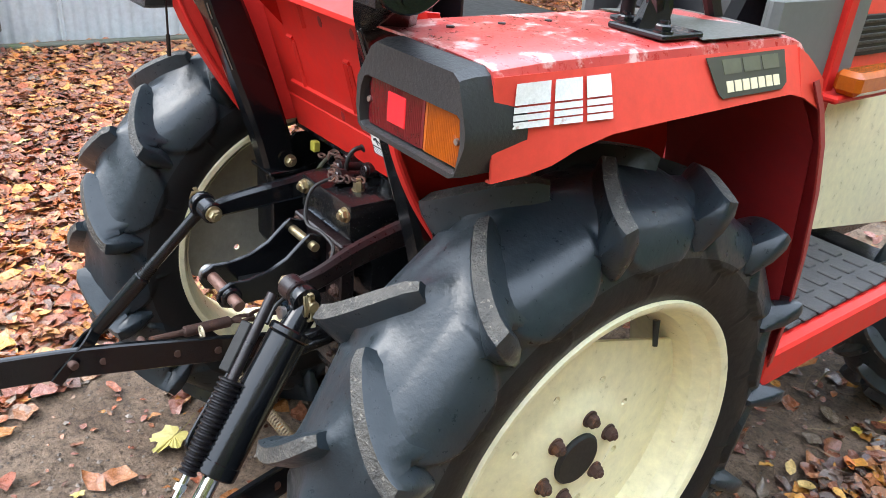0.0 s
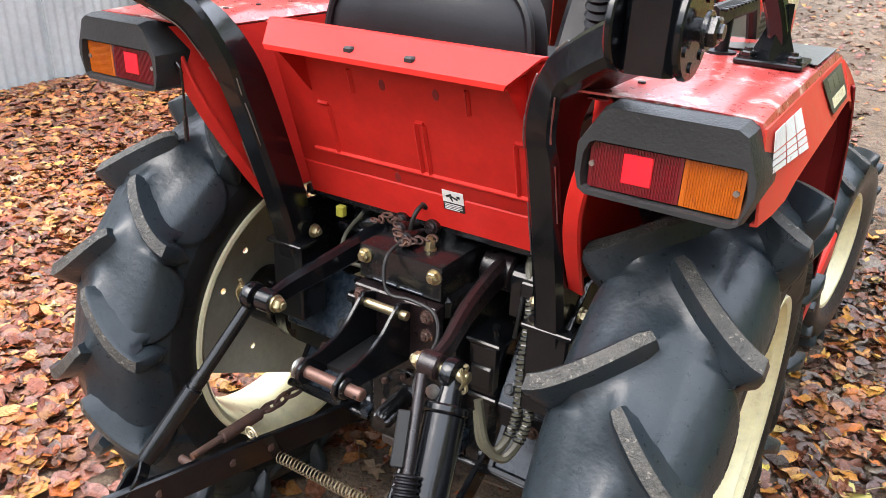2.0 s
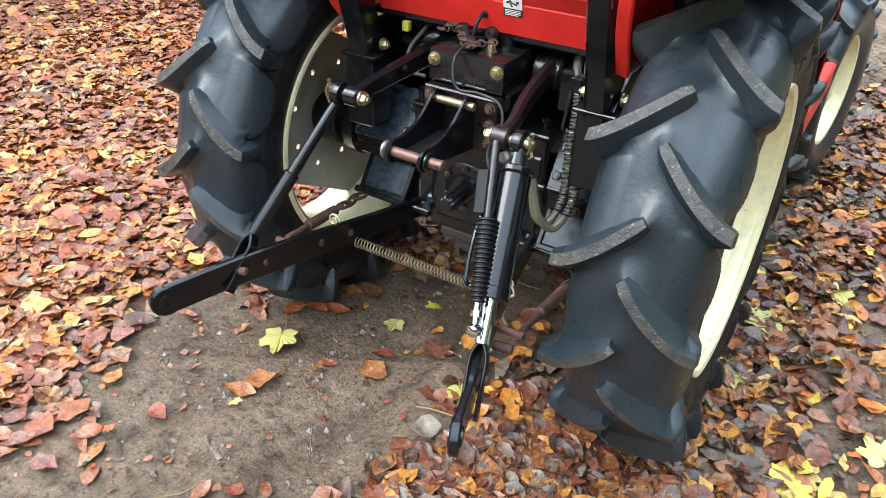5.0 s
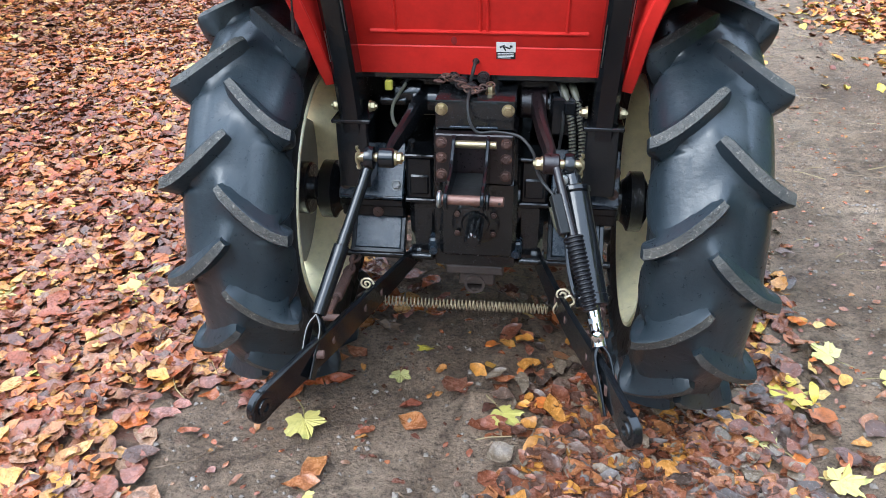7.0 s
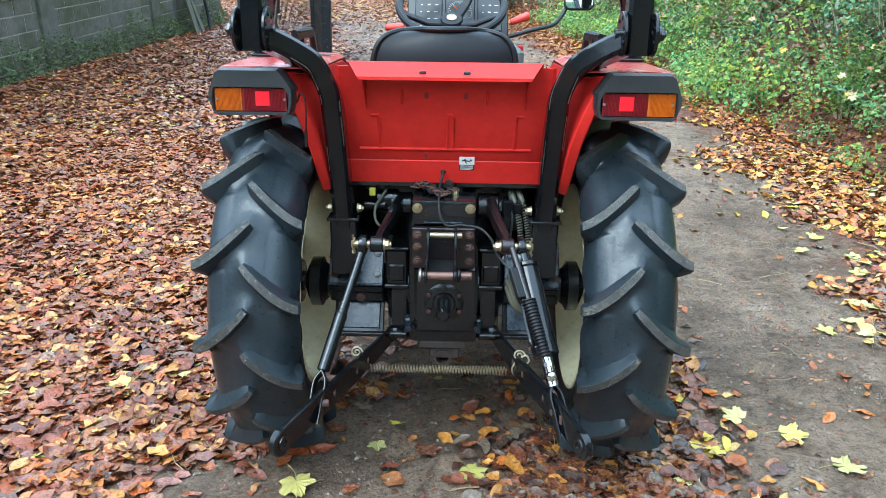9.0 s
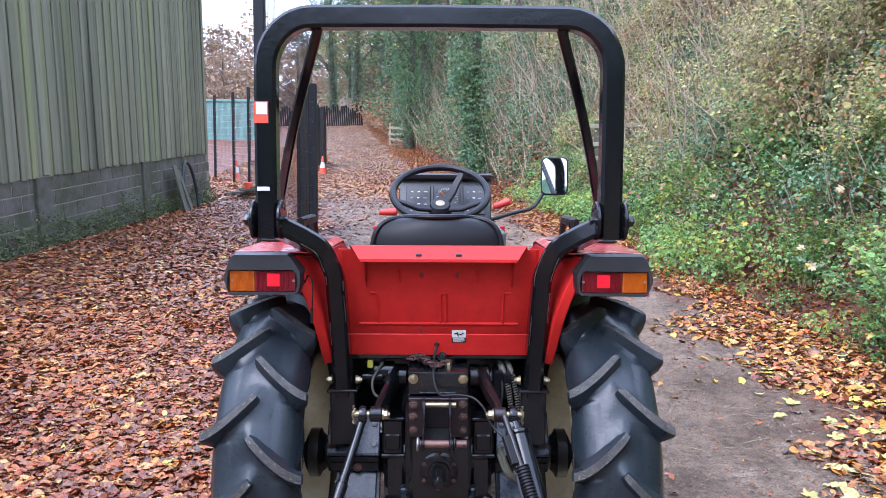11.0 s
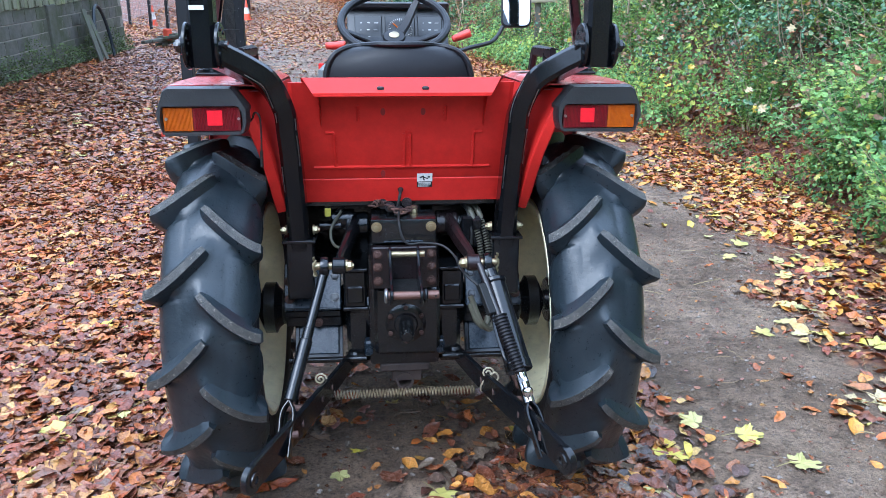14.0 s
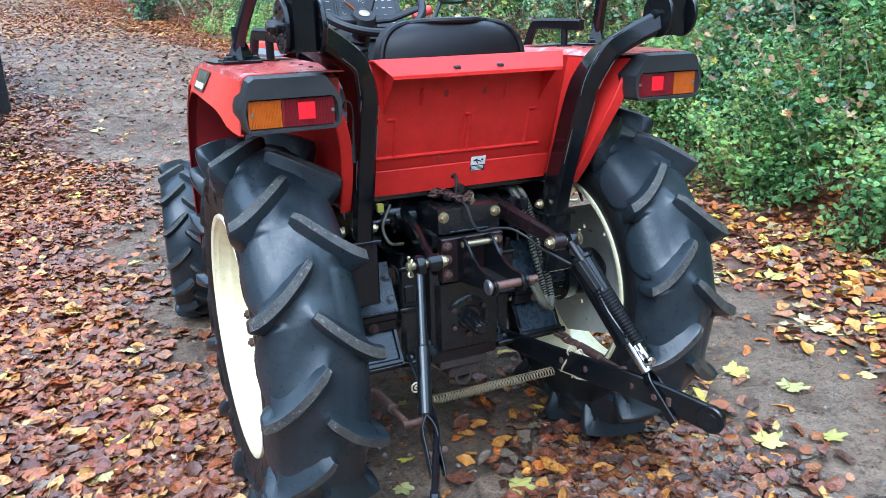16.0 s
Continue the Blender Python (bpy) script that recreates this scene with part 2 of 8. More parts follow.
PASTED = leaf_material("flat_sodden_leaves",
                       [(0.252, 0.101, 0.070), (0.202, 0.070, 0.043), (0.274, 0.079, 0.032), (0.131, 0.055, 0.032), (0.331, 0.112, 0.044), (0.212, 0.086, 0.044), (0.367, 0.096, 0.025), (0.086, 0.041, 0.027), (0.260, 0.145, 0.083), (0.363, 0.175, 0.039)],
                       [(0.161, 0.066, 0.045), (0.222, 0.074, 0.041), (0.121, 0.059, 0.041), (0.248, 0.086, 0.039), (0.154, 0.079, 0.048), (0.296, 0.107, 0.048)], rough=(0.12, 0.38), spec=0.5)
HEAPLEAF = leaf_material("dark_sodden_leaves",
                         [(0.075, 0.032, 0.022), (0.150, 0.050, 0.026), (0.190, 0.067, 0.032), (0.090, 0.045, 0.031), (0.250, 0.097, 0.038), (0.120, 0.076, 0.056), (0.060, 0.039, 0.030), (0.400, 0.173, 0.036),
                          (0.170, 0.059, 0.029), (0.160, 0.119, 0.084)], rough=(0.1, 0.35))
BRIGHT_LITTER = leaf_material("fresh_orange_leaves",
                              [(0.46, 0.13, 0.022), (0.50, 0.21, 0.032), (0.30, 0.09, 0.025), (0.52, 0.27, 0.05), (0.38, 0.16, 0.07), (0.54, 0.36, 0.12), (0.33, 0.11, 0.045), (0.56, 0.25, 0.04), (0.58, 0.43, 0.06)], rough=(0.3, 0.6))
LOBED = leaf_material("grey_brown_lobed_leaves",
                      [(0.17, 0.12, 0.085), (0.27, 0.17, 0.10), (0.13, 0.085, 0.06), (0.36, 0.24, 0.11), (0.20, 0.14, 0.10), (0.30, 0.14, 0.05), (0.52, 0.44, 0.12), (0.42, 0.33, 0.17), (0.56, 0.42, 0.06)], rough=(0.25, 0.55))
MAPLE = mat("yellow_maple_leaf", (0.62, 0.5, 0.06), (0.5, 0.42, 0.08), 16, 0.4, 0.6, bump=0.4, bscale=50,
            objrand=[(0.546, 0.437, 0.031), (0.468, 0.429, 0.203), (0.484, 0.328, 0.031), (0.437, 0.390, 0.257), (0.515, 0.452, 0.078), (0.281, 0.273, 0.109), (0.499, 0.452, 0.234), (0.406, 0.390, 0.109), (0.343, 0.257, 0.117)],
            spot=(0.26, 0.25, 0.07), spot_scale=26, spot_at=0.56, spot_soft=0.12)
STEM = mat("pale_leaf_stalk", (0.36, 0.3, 0.1), None, 20, 0.5)
GREENLEAF = leaf_material("green_bramble_leaves",
                          [(0.05, 0.10, 0.04), (0.08, 0.15, 0.06), (0.151, 0.321, 0.117), (0.259, 0.499, 0.188), (0.349, 0.611, 0.249), (0.198, 0.402, 0.140), (0.423, 0.676, 0.235), (0.121, 0.258, 0.094), (0.303, 0.563, 0.249)],
                          [(0.243, 0.385, 0.110), (0.378, 0.579, 0.155), (0.515, 0.676, 0.188), (0.167, 0.290, 0.094), (0.666, 0.676, 0.140)], patch=1.4, rough=(0.42, 0.65), spec=0.22, grain=45, depth=(0.65, 1.25), thin=0.5)
IVYLEAF = leaf_material("dark_ivy_leaves",
                        [(0.048, 0.126, 0.064), (0.080, 0.193, 0.097), (0.120, 0.252, 0.133), (0.064, 0.151, 0.075), (0.161, 0.302, 0.167), (0.209, 0.336, 0.149)],
                        [(0.056, 0.118, 0.049), (0.097, 0.176, 0.067), (0.144, 0.235, 0.083), (0.193, 0.269, 0.100)], patch=1.1, rough=(0.18, 0.4), grain=40, depth=(0.7, 1.2), thin=0.25)
HEDGELEAF = leaf_material("mixed_autumn_hedge_leaves",
                          [(0.10, 0.12, 0.05), (0.80, 0.74, 0.34), (0.30, 0.38, 0.14), (0.52, 0.57, 0.20), (0.58, 0.42, 0.24), (0.76, 0.66, 0.26), (0.14, 0.19, 0.09), (0.47, 0.52, 0.19), (0.36, 0.25, 0.15), (0.30, 0.39, 0.16)],
                          [(0.50, 0.37, 0.19), (0.36, 0.32, 0.14), (0.72, 0.60, 0.24), (0.28, 0.30, 0.13), (0.44, 0.46, 0.18), (0.58, 0.31, 0.12), (0.54, 0.46, 0.22), (0.13, 0.12, 0.07)],
                          patch=0.8, rough=(0.45, 0.7), spec=0.25, grain=40, depth=(0.65, 1.3), thin=0.42)
DEADLEAF = leaf_material("dead_brown_hedge_leaves",
                         [(0.36, 0.22, 0.12), (0.46, 0.27, 0.14), (0.26, 0.16, 0.10), (0.56, 0.40, 0.23), (0.42, 0.21, 0.10), (0.36, 0.28, 0.19)], rough=(0.5, 0.75), spec=0.25, grain=40, thin=0.3)
TWIG = mat("dry_brown_twigs", (0.50, 0.40, 0.28), (0.28, 0.20, 0.13), 8, 0.7, 0.85, bump=0.4)
BARK = mat("grey_brown_bark", (0.095, 0.08, 0.065), (0.06, 0.052, 0.045), 4, 0.8, 0.95, bump=1.0, bscale=20,
           spot=(0.06, 0.09, 0.035), spot_scale=3, spot_at=0.6)
# autumn leaf tones paled and greyed: distance haze is put into the colour
FARLEAF = mat("far_hazed_foliage", (0.2, 0.14, 0.09), (0.14, 0.1, 0.07), 1, 0.7, 0.9,
              island=[(0.24, 0.19, 0.15), (0.32, 0.24, 0.18), (0.42, 0.26, 0.13), (0.2, 0.19, 0.13), (0.30, 0.25, 0.2), (0.48, 0.3, 0.12), (0.24, 0.2, 0.17)])
BLOCK = mat("dirty_concrete_block", (0.13, 0.12, 0.10), (0.07, 0.066, 0.055), 9, 0.8, 0.95, bump=1.0, bscale=70, stretch=(1.0, 1.0, 1.0), palette=0.5,
            objrand=[(0.17, 0.155, 0.135), (0.11, 0.105, 0.09), (0.15, 0.14, 0.12), (0.09, 0.085, 0.075), (0.19, 0.175, 0.15), (0.11, 0.12, 0.07)],
            spot=(0.05, 0.06, 0.026), spot_scale=1.4, spot_at=0.42, spot_soft=0.2)
MORTAR = mat("pale_mortar", (0.30, 0.27, 0.22), (0.17, 0.155, 0.125), 9, 0.9, 0.95, bump=0.5)
BOARD = mat("weathered_green_grey_boards", (0.29, 0.29, 0.19), (0.12, 0.13, 0.07), 11, 0.75, 0.9, bump=0.6, bscale=90, stretch=(1.0, 1.0, 0.03), palette=0.45,
            objrand=[(0.18, 0.18, 0.12), (0.10, 0.105, 0.07), (0.24, 0.235, 0.17), (0.09, 0.10, 0.05), (0.17, 0.18, 0.10), (0.24, 0.28, 0.09), (0.07, 0.072, 0.05), (0.13, 0.13, 0.095)],
            spot=(0.07, 0.075, 0.045), spot_scale=1.5, spot_at=0.5, spot_soft=0.22)
CORRUG = mat("galvanised_sheet", (0.55, 0.59, 0.60), (0.45, 0.485, 0.5), 3, 0.4, 0.6, metal=0.25, bump=0.2, bscale=20,
             spot=(0.24, 0.25, 0.22), spot_scale=2.5, spot_at=0.62, spot_soft=0.2)
MOSSWOOD = mat("mossy_old_timber", (0.11, 0.105, 0.085), (0.08, 0.085, 0.055), 5, 0.8, 0.95, bump=0.8, bscale=25, spot=(0.09, 0.12, 0.04), spot_scale=4, spot_at=0.58)
POSTBLACK = mat("black_powder_coat", (0.009, 0.010, 0.012), (0.013, 0.014, 0.016), 8, 0.5, 0.65, bump=0.1, spec=0.3)
CONE = mat("orange_cone_plastic", (0.72, 0.09, 0.03), (0.6, 0.07, 0.03), 6, 0.5, 0.65)
CONEWHITE = mat("white_cone_band", (0.72, 0.72, 0.7), None, 8, 0.5)
CONTAINER = mat("pale_green_container_paint", (0.16, 0.3, 0.26), (0.13, 0.25, 0.22), 1, 0.5, 0.65, spot=(0.2, 0.12, 0.07), spot_scale=2, spot_at=0.68)
PALETIMBER = mat("pale_fence_timber", (0.315, 0.285, 0.195), (0.255, 0.232, 0.158), 3, 0.7, 0.85, bump=0.4)


def ground_material():
    m = bpy.data.materials.new("damp_track_and_leaf_litter")
    m.use_nodes = True
    n, l = m.node_tree.nodes, m.node_tree.links
    b = n["Principled BSDF"]
    tc = n.new("ShaderNodeTexCoord")

    def tex(s, d=6.0, r=0.6):
        t = n.new("ShaderNodeTexNoise")
        t.inputs["Scale"].default_value, t.inputs["Detail"].default_value, t.inputs["Roughness"].default_value = s, d, r
        l.new(tc.outputs["Object"], t.inputs["Vector"])
        return t.outputs["Fac"]

    def ramp(src, stops):
        r = n.new("ShaderNodeValToRGB")
        e = r.color_ramp.elements
        while len(e) < len(stops):
            e.new(0.5)
        for el, (p, c) in zip(e, stops):
            el.position, el.color = p, (*c, 1)
        l.new(src, r.inputs[0])
        return r.outputs[0]

    def mix(f, a, b_, mode="MIX"):
        x = n.new("ShaderNodeMix")
        x.data_type, x.blend_type = "RGBA", mode
        if isinstance(f, float):
            x.inputs[0].default_value = f
        else:
            l.new(f, x.inputs[0])
        l.new(a, x.inputs[6]), l.new(b_, x.inputs[7])
        return x.outputs[2]

    dirt = ramp(tex(1.3), [(0.3, (0.137, 0.090, 0.060)), (0.5, (0.230, 0.163, 0.113)), (0.72, (0.325, 0.238, 0.171))])
    dirt = mix(0.85, dirt, ramp(tex(4, 9, 0.72), [(0.36, (0.5, 0.47, 0.45)), (0.5, (1, 1, 1)), (0.64, (1.3, 1.29, 1.28))]), "MULTIPLY")
    dirt = mix(0.8, dirt, ramp(tex(28, 4, 0.7), [(0.34, (0.4, 0.37, 0.35)), (0.45, (0.95, 0.95, 0.95)), (0.66, (1.3, 1.29, 1.28))]), "MULTIPLY")
    dirt = mix(0.8, dirt, ramp(tex(12, 3, 0.6), [(0.30, (0.42, 0.38, 0.36)), (0.41, (0.95, 0.95, 0.95)), (0.62, (1.08, 1.07, 1.06)), (0.74, (1.35, 1.33, 1.3))]), "MULTIPLY")
    # pits and clods: sharp dark specks at two sizes, and pale grit
    dirt = mix(0.75, dirt, ramp(tex(95, 3, 0.6), [(0.33, (0.25, 0.22, 0.2)), (0.43, (0.9, 0.9, 0.9)), (0.62, (1.15, 1.14, 1.13)), (0.74, (1.6, 1.58, 1.55))]), "MULTIPLY")
    dirt = mix(0.7, dirt, ramp(tex(310, 3, 0.7), [(0.34, (0.35, 0.33, 0.31)), (0.46, (1, 1, 1)), (0.7, (1.4, 1.38, 1.36))]), "MULTIPLY")
    vor = n.new("ShaderNodeTexVoronoi")
    vor.inputs["Scale"].default_value = 19
    l.new(tc.outputs["Object"], vor.inputs["Vector"])
    sep = n.new("ShaderNodeSeparateColor")
    l.new(vor.outputs["Color"], sep.inputs[0])
    litter = ramp(sep.outputs[0], [(i / 6, c) for i, c in enumerate([(0.080, 0.032, 0.024), (0.208, 0.072, 0.040), (0.320, 0.112, 0.048), (0.128, 0.056, 0.040),
                                                                    (0.384, 0.160, 0.072), (0.256, 0.128, 0.096), (0.160, 0.064, 0.048)])])
    litter = mix(0.55, litter, ramp(vor.outputs["Distance"], [(0.0, (1.2, 1.2, 1.2)), (0.6, (0.35, 0.3, 0.3))]), "MULTIPLY")

    def calc(op, a, b_):
        k = n.new("ShaderNodeMath")
        k.operation = op
        for i, v in enumerate((a, b_)):
            if isinstance(v, (int, float)):
                k.inputs[i].default_value = v
            else:
                l.new(v, k.inputs[i])
        return k.outputs[0]

    # metres beyond the edge of the bare track, made ragged
    edge = n.new("ShaderNodeAttribute")
    edge.attribute_name = "beside"
    off = calc("ADD", edge.outputs["Fac"], calc("MULTIPLY", calc("SUBTRACT", tex(1.1), 0.5), 1.3))
    off = calc("ADD", off, calc("MULTIPLY", calc("SUBTRACT", tex(9), 0.5), 0.9))
    side = ramp(calc("ADD", off, 0.45), [(0.32, (0, 0, 0)), (0.58, (1, 1, 1))])
    patch = ramp(tex(0.8, 7, 0.7), [(0.62, (0, 0, 0)), (0.7, (1, 1, 1))])
    fac = calc("MAXIMUM", side, calc("MULTIPLY", patch, 0.6))
    up = n.new("ShaderNodeAttribute")
    up.attribute_name = "bank"
    soil = ramp(tex(6, 7, 0.7), [(0.3, (0.045, 0.045, 0.025)), (0.55, (0.11, 0.10, 0.052)), (0.75, (0.22, 0.17, 0.10))])
    bank = ramp(calc("ADD", up.outputs["Fac"], calc("MULTIPLY", calc("SUBTRACT", tex(3), 0.5), 0.8)), [(0.55, (0, 0, 0)), (1.0, (1, 1, 1))])
    l.new(mix(bank, mix(fac, dirt, litter), soil), b.inputs["Base Color"])
    wet = ramp(tex(1.6, 5), [(0.35, (0.48,) * 3), (0.7, (0.75,) * 3)])
    l.new(wet, b.inputs["Roughness"])
    bp = n.new("ShaderNodeBump")
    bp.inputs["Strength"].default_value, bp.inputs["Distance"].default_value = 1.0, 0.022
    l.new(calc("ADD", calc("MULTIPLY", tex(38, 6, 0.7), 1.2), calc("MULTIPLY", tex(120, 6, 0.75), 0.9)), bp.inputs["Height"])
    b.inputs["Specular IOR Level"].default_value = 0.35
    l.new(bp.outputs[0], b.inputs["Normal"])
    return m


GROUND = ground_material()


# ---- mesh helpers ----
def finish(bm, name, material, sharp=0.6):
    bmesh.ops.recalc_face_normals(bm, faces=bm.faces)
    for f in bm.faces:
        f.smooth = True
    for e in bm.edges:
        if len(e.link_faces) == 2 and e.calc_face_angle(0) > sharp:
            e.smooth = False
    me = bpy.data.meshes.new(name)
    bm.to_mesh(me)
    bm.free()
    for k in material if isinstance(material, (list, tuple)) else [material]:
        me.materials.append(k)
    return me


def part(name, bm, material, parent, label="", sharp=0.6):
    ob = new(name, finish(bm, name, material, sharp))
    ob.parent = parent
    return tagged(ob, label)


def thing(name, label, category, group="", at=(0, 0, 0)):
    ob = new(name)
    ob.empty_display_size = 0.1
    ob.location = at
    return tagged(ob, label, category, group)


def put(bm, tmp, m=None):
    me = bpy.data.meshes.new("tmp")
    tmp.to_mesh(me)
    tmp.free()
    if m is not None:
        me.transform(m)
    bm.from_mesh(me)
    bpy.data.meshes.remove(me)


def box(bm, lo, hi, bev=0.003, m=None, seg=1):
    t = bmesh.new()
    s = [max(b - a, 1e-4) for a, b in zip(lo, hi)]
    c = [(a + b) / 2 for a, b in zip(lo, hi)]
    bmesh.ops.create_cube(t, size=1, matrix=Matrix.Translation(c) @ Matrix.Diagonal((*s, 1)))
    if bev:
        bmesh.ops.bevel(t, geom=t.edges[:], offset=min(bev, min(s) * 0.45), segments=seg, affect="EDGES", profile=0.6)
    put(bm, t, m)


def frame_to(p0, p1):
    d = Vector(p1) - Vector(p0)
    return Matrix.Translation(p0) @ d.to_track_quat("Z", "Y").to_matrix().to_4x4(), d.length


def lathe(bm, profile, m, segs=32, close=False):
    """profile: (radius, height) turned about the local z axis."""
    rings = []
    for r, h in profile:
        rings.append([bm.verts.new(m @ Vector((r * math.cos(2 * math.pi * i / segs), r * math.sin(2 * math.pi * i / segs), h))) for i in range(segs)])
    for a, b in zip(rings, rings[1:]):
        for i in range(segs):
            j = (i + 1) % segs
            bm.faces.new((a[i], a[j], b[j], b[i]))
    if not close:
        for ring, flip in ((rings[0], True), (rings[-1], False)):
            bm.faces.new(ring[::-1] if flip else ring)
    return rings


def rod(bm, p0, p1, r0, r1=None, segs=16, bev=0.0):
    m, h = frame_to(p0, p1)
    r1 = r0 if r1 is None else r1
    b = min(bev, r0 * 0.5, h * 0.4)
    prof = [(r0, 0), (r1, h)] if not b else [(r0 - b, 0), (r0, b), (r1, h - b), (r1 - b, h)]
    lathe(bm, prof, m, segs)


def hexbolt(bm, p, d, r=0.011, h=0.009, washer=True):
    d = Vector(d).normalized()
    p = Vector(p)
    if washer:
        rod(bm, p - d * 0.002, p + d * 0.0025, r * 1.25, segs=14)
    m, _ = frame_to(p, p + d)
    lathe(bm, [(r, 0), (r, h * 0.8), (r * 0.82, h)], m, 6)
    rod(bm, p + d * h, p + d * (h + 0.004), r * 0.5, segs=8)


def sweep(bm, pts, section, up=(0, 0, 1), scales=None, cap=True):
    """Sweeps a closed 2D section (side, up) along points."""
    pts = [Vector(p) for p in pts]
    up = Vector(up)
    rings = []
    for i, p in enumerate(pts):
        a, b = pts[max(i - 1, 0)], pts[min(i + 1, len(pts) - 1)]
        t = (b - a).normalized()
        s = t.cross(up)
        if s.length < 1e-4:
            s = t.cross(Vector((0, 1, 0)))
        s.normalize()
        u = s.cross(t).normalized()
        k = float(scales[i]) if scales is not None else 1.0
        rings.append([bm.verts.new(p + s * x * k + u * y * k) for x, y in section])
    n = len(section)
    for a, b in zip(rings, rings[1:]):
        for i in range(n):
            bm.faces.new((a[i], a[(i + 1) % n], b[(i + 1) % n], b[i]))
    if cap:
        bm.faces.new(rings[0][::-1])
        bm.faces.new(rings[-1])


def circ(r, n=10):
    return [(r * math.cos(2 * math.pi * i / n), r * math.sin(2 * math.pi * i / n)) for i in range(n)]


def rrect(w, h, b):
    w, h = w / 2, h / 2
    return [(w - b, -h), (w, -h + b), (w, h - b), (w - b, h), (-w + b, h), (-w, h - b), (-w, -h + b), (-w + b, -h)]


def smooth_path(pts, n=8):
    """Catmull-Rom through the points."""
    P = [Vector(p) for p in pts]
    P = [P[0] * 2 - P[1]] + P + [P[-1] * 2 - P[-2]]
    out = []
    for i in range(1, len(P) - 2):
        for k in range(n):
            t = k / n
            a, b, c, d = P[i - 1], P[i], P[i + 1], P[i + 2]
            out.append(0.5 * (2 * b + (c - a) * t + (2 * a - 5 * b + 4 * c - d) * t * t + (3 * b - a - 3 * c + d) * t ** 3))
    return out + [P[-2]]


def hose(bm, pts, r, n=8, segs=8):
    sweep(bm, smooth_path(pts, n), circ(r, segs), up=(0.13, 0.31, 0.94))


def plate(bm, outline, axis, at, thick, bev=0.0):
    """A flat plate: the outline in the plane across the axis, from at to at + thick."""
    t = bmesh.new()

    def v(a, b, c):
        return {"x": (c, a, b), "y": (a, c, b), "z": (a, b, c)}[axis]

    lo = [t.verts.new(v(a, b, at)) for a, b in outline]
    hi = [t.verts.new(v(a, b, at + thick)) for a, b in outline]
    t.faces.new(lo[::-1]), t.faces.new(hi)
    for i in range(len(lo)):
        j = (i + 1) % len(lo)
        t.faces.new((lo[i], lo[j], hi[j], hi[i]))
    bmesh.ops.recalc_face_normals(t, faces=t.faces)
    if bev:
        bmesh.ops.bevel(t, geom=[e for e in t.edges if e.calc_face_angle(0) > 0.7], offset=bev, segments=1, affect="EDGES")
    put(bm, t)


def sheet(bm, grid, thick):
    """A curved sheet from rows of points, with thickness."""
    t = bmesh.new()
    V = [[t.verts.new(p) for p in row] for row in grid]
    for a, b in zip(V, V[1:]):
        for i in range(len(a) - 1):
            t.faces.new((a[i], a[i + 1], b[i + 1], b[i]))
    bmesh.ops.recalc_face_normals(t, faces=t.faces)
    bmesh.ops.solidify(t, geom=t.faces[:], thickness=thick)
    put(bm, t)


def coil(p0, p1, r, turns, per=9):
    m, h = frame_to(p0, p1)
    n = int(turns * per)
    return [m @ Vector((r * math.cos(2 * math.pi * i / per), r * math.sin(2 * math.pi * i / per), h * i / n)) for i in range(n + 1)]


# ---- ground ----
RISE_Y = [-80, 1.0, 4, 7, 14, 27, 40, 46, 55, 80, 130, 400]
RISE_Z = [0, 0, 0.06, 0.26, 0.68, 1.40, 2.85, 3.75, 5.3, 8.2, 12.0, 23.0]


def foot_x(y):
    """The foot of the hedge bank along the track."""
    return np.interp(y, [-40, -3, 1, 2.4, 4, 5.5, 7, 9, 11, 15, 19, 25, 31, 47, 60, 90], [2.6, 2.6, 2.8, 3.15, 3.4, 3.25, 3.1, 3.1, 3.15, 2.6, 1.95, 1.3, 0.3, -2.0, -5.2, -14.0])


def height(x, y):
    x, y = np.asarray(x, float), np.asarray(y, float)
    z = np.interp(y, RISE_Y, RISE_Z)
    d = np.maximum(x - foot_x(y), 0.0)
    bank = np.where(d < 3.2, 1.7 * d - 0.5 * (1 - np.exp(-d * 2.0)), 1.7 * 3.2 - 0.5 + 0.5 * (d - 3.2))
    bank = np.minimum(bank, 16.0)
    west = np.maximum(-x - 30.0, 0.0) * 0.22
    rough = 0.010 * np.sin(x * 5.1 + 1.3 * np.sin(y * 2.7)) * np.sin(y * 4.3 + np.sin(x * 3.1)) * np.clip(np.abs(x) - 0.9, 0, 1)
    # clods and scuffs of the near track
    near = np.clip((x + 1.9) / 0.4, 0, 1) * np.clip((2.9 - x) / 0.4, 0, 1) * np.clip((y + 2.6) / 0.4, 0, 1) * np.clip((5.2 - y) / 0.8, 0, 1)
    clod = 0.0
    for a, b, c, k in ((11, 7, 0.3, 3.2), (-8, 14, 1.1, 3.0), (23, -17, 2.0, 2.2), (17, 29, 0.7, 2.2), (-39, 21, 1.9, 1.8), (33, 43, 2.6, 1.8), (61, -37, 0.2, 1.6), (29, 71, 1.4, 1.6), (-83, 29, 0.9, 1.1), (47, 85, 2.2, 1.1)):
        clod = clod + k * np.sin(a * x + b * y + c + 1.7 * np.sin(b * 0.37 * x - a * 0.31 * y + 2 * c))
    under = np.clip(np.hypot((np.abs(x) - 0.48) / 0.2, (y - 0.17) / 0.2) - 0.6, 0, 1)
    return z + bank + west + rough + 0.001 * clod * near * under


def track_mid(y):
    """The middle of the bare track, which bends away to the west in the far part."""
    return np.interp(y, [-4, 0, 1.5, 3, 5, 9, 13, 16, 23, 29, 45, 60], [0.1, 0.5, 0.6, 0.635, 0.75, 0.4, -0.4, -1.0, -1.9, -2.7, -5.3, -8.0])


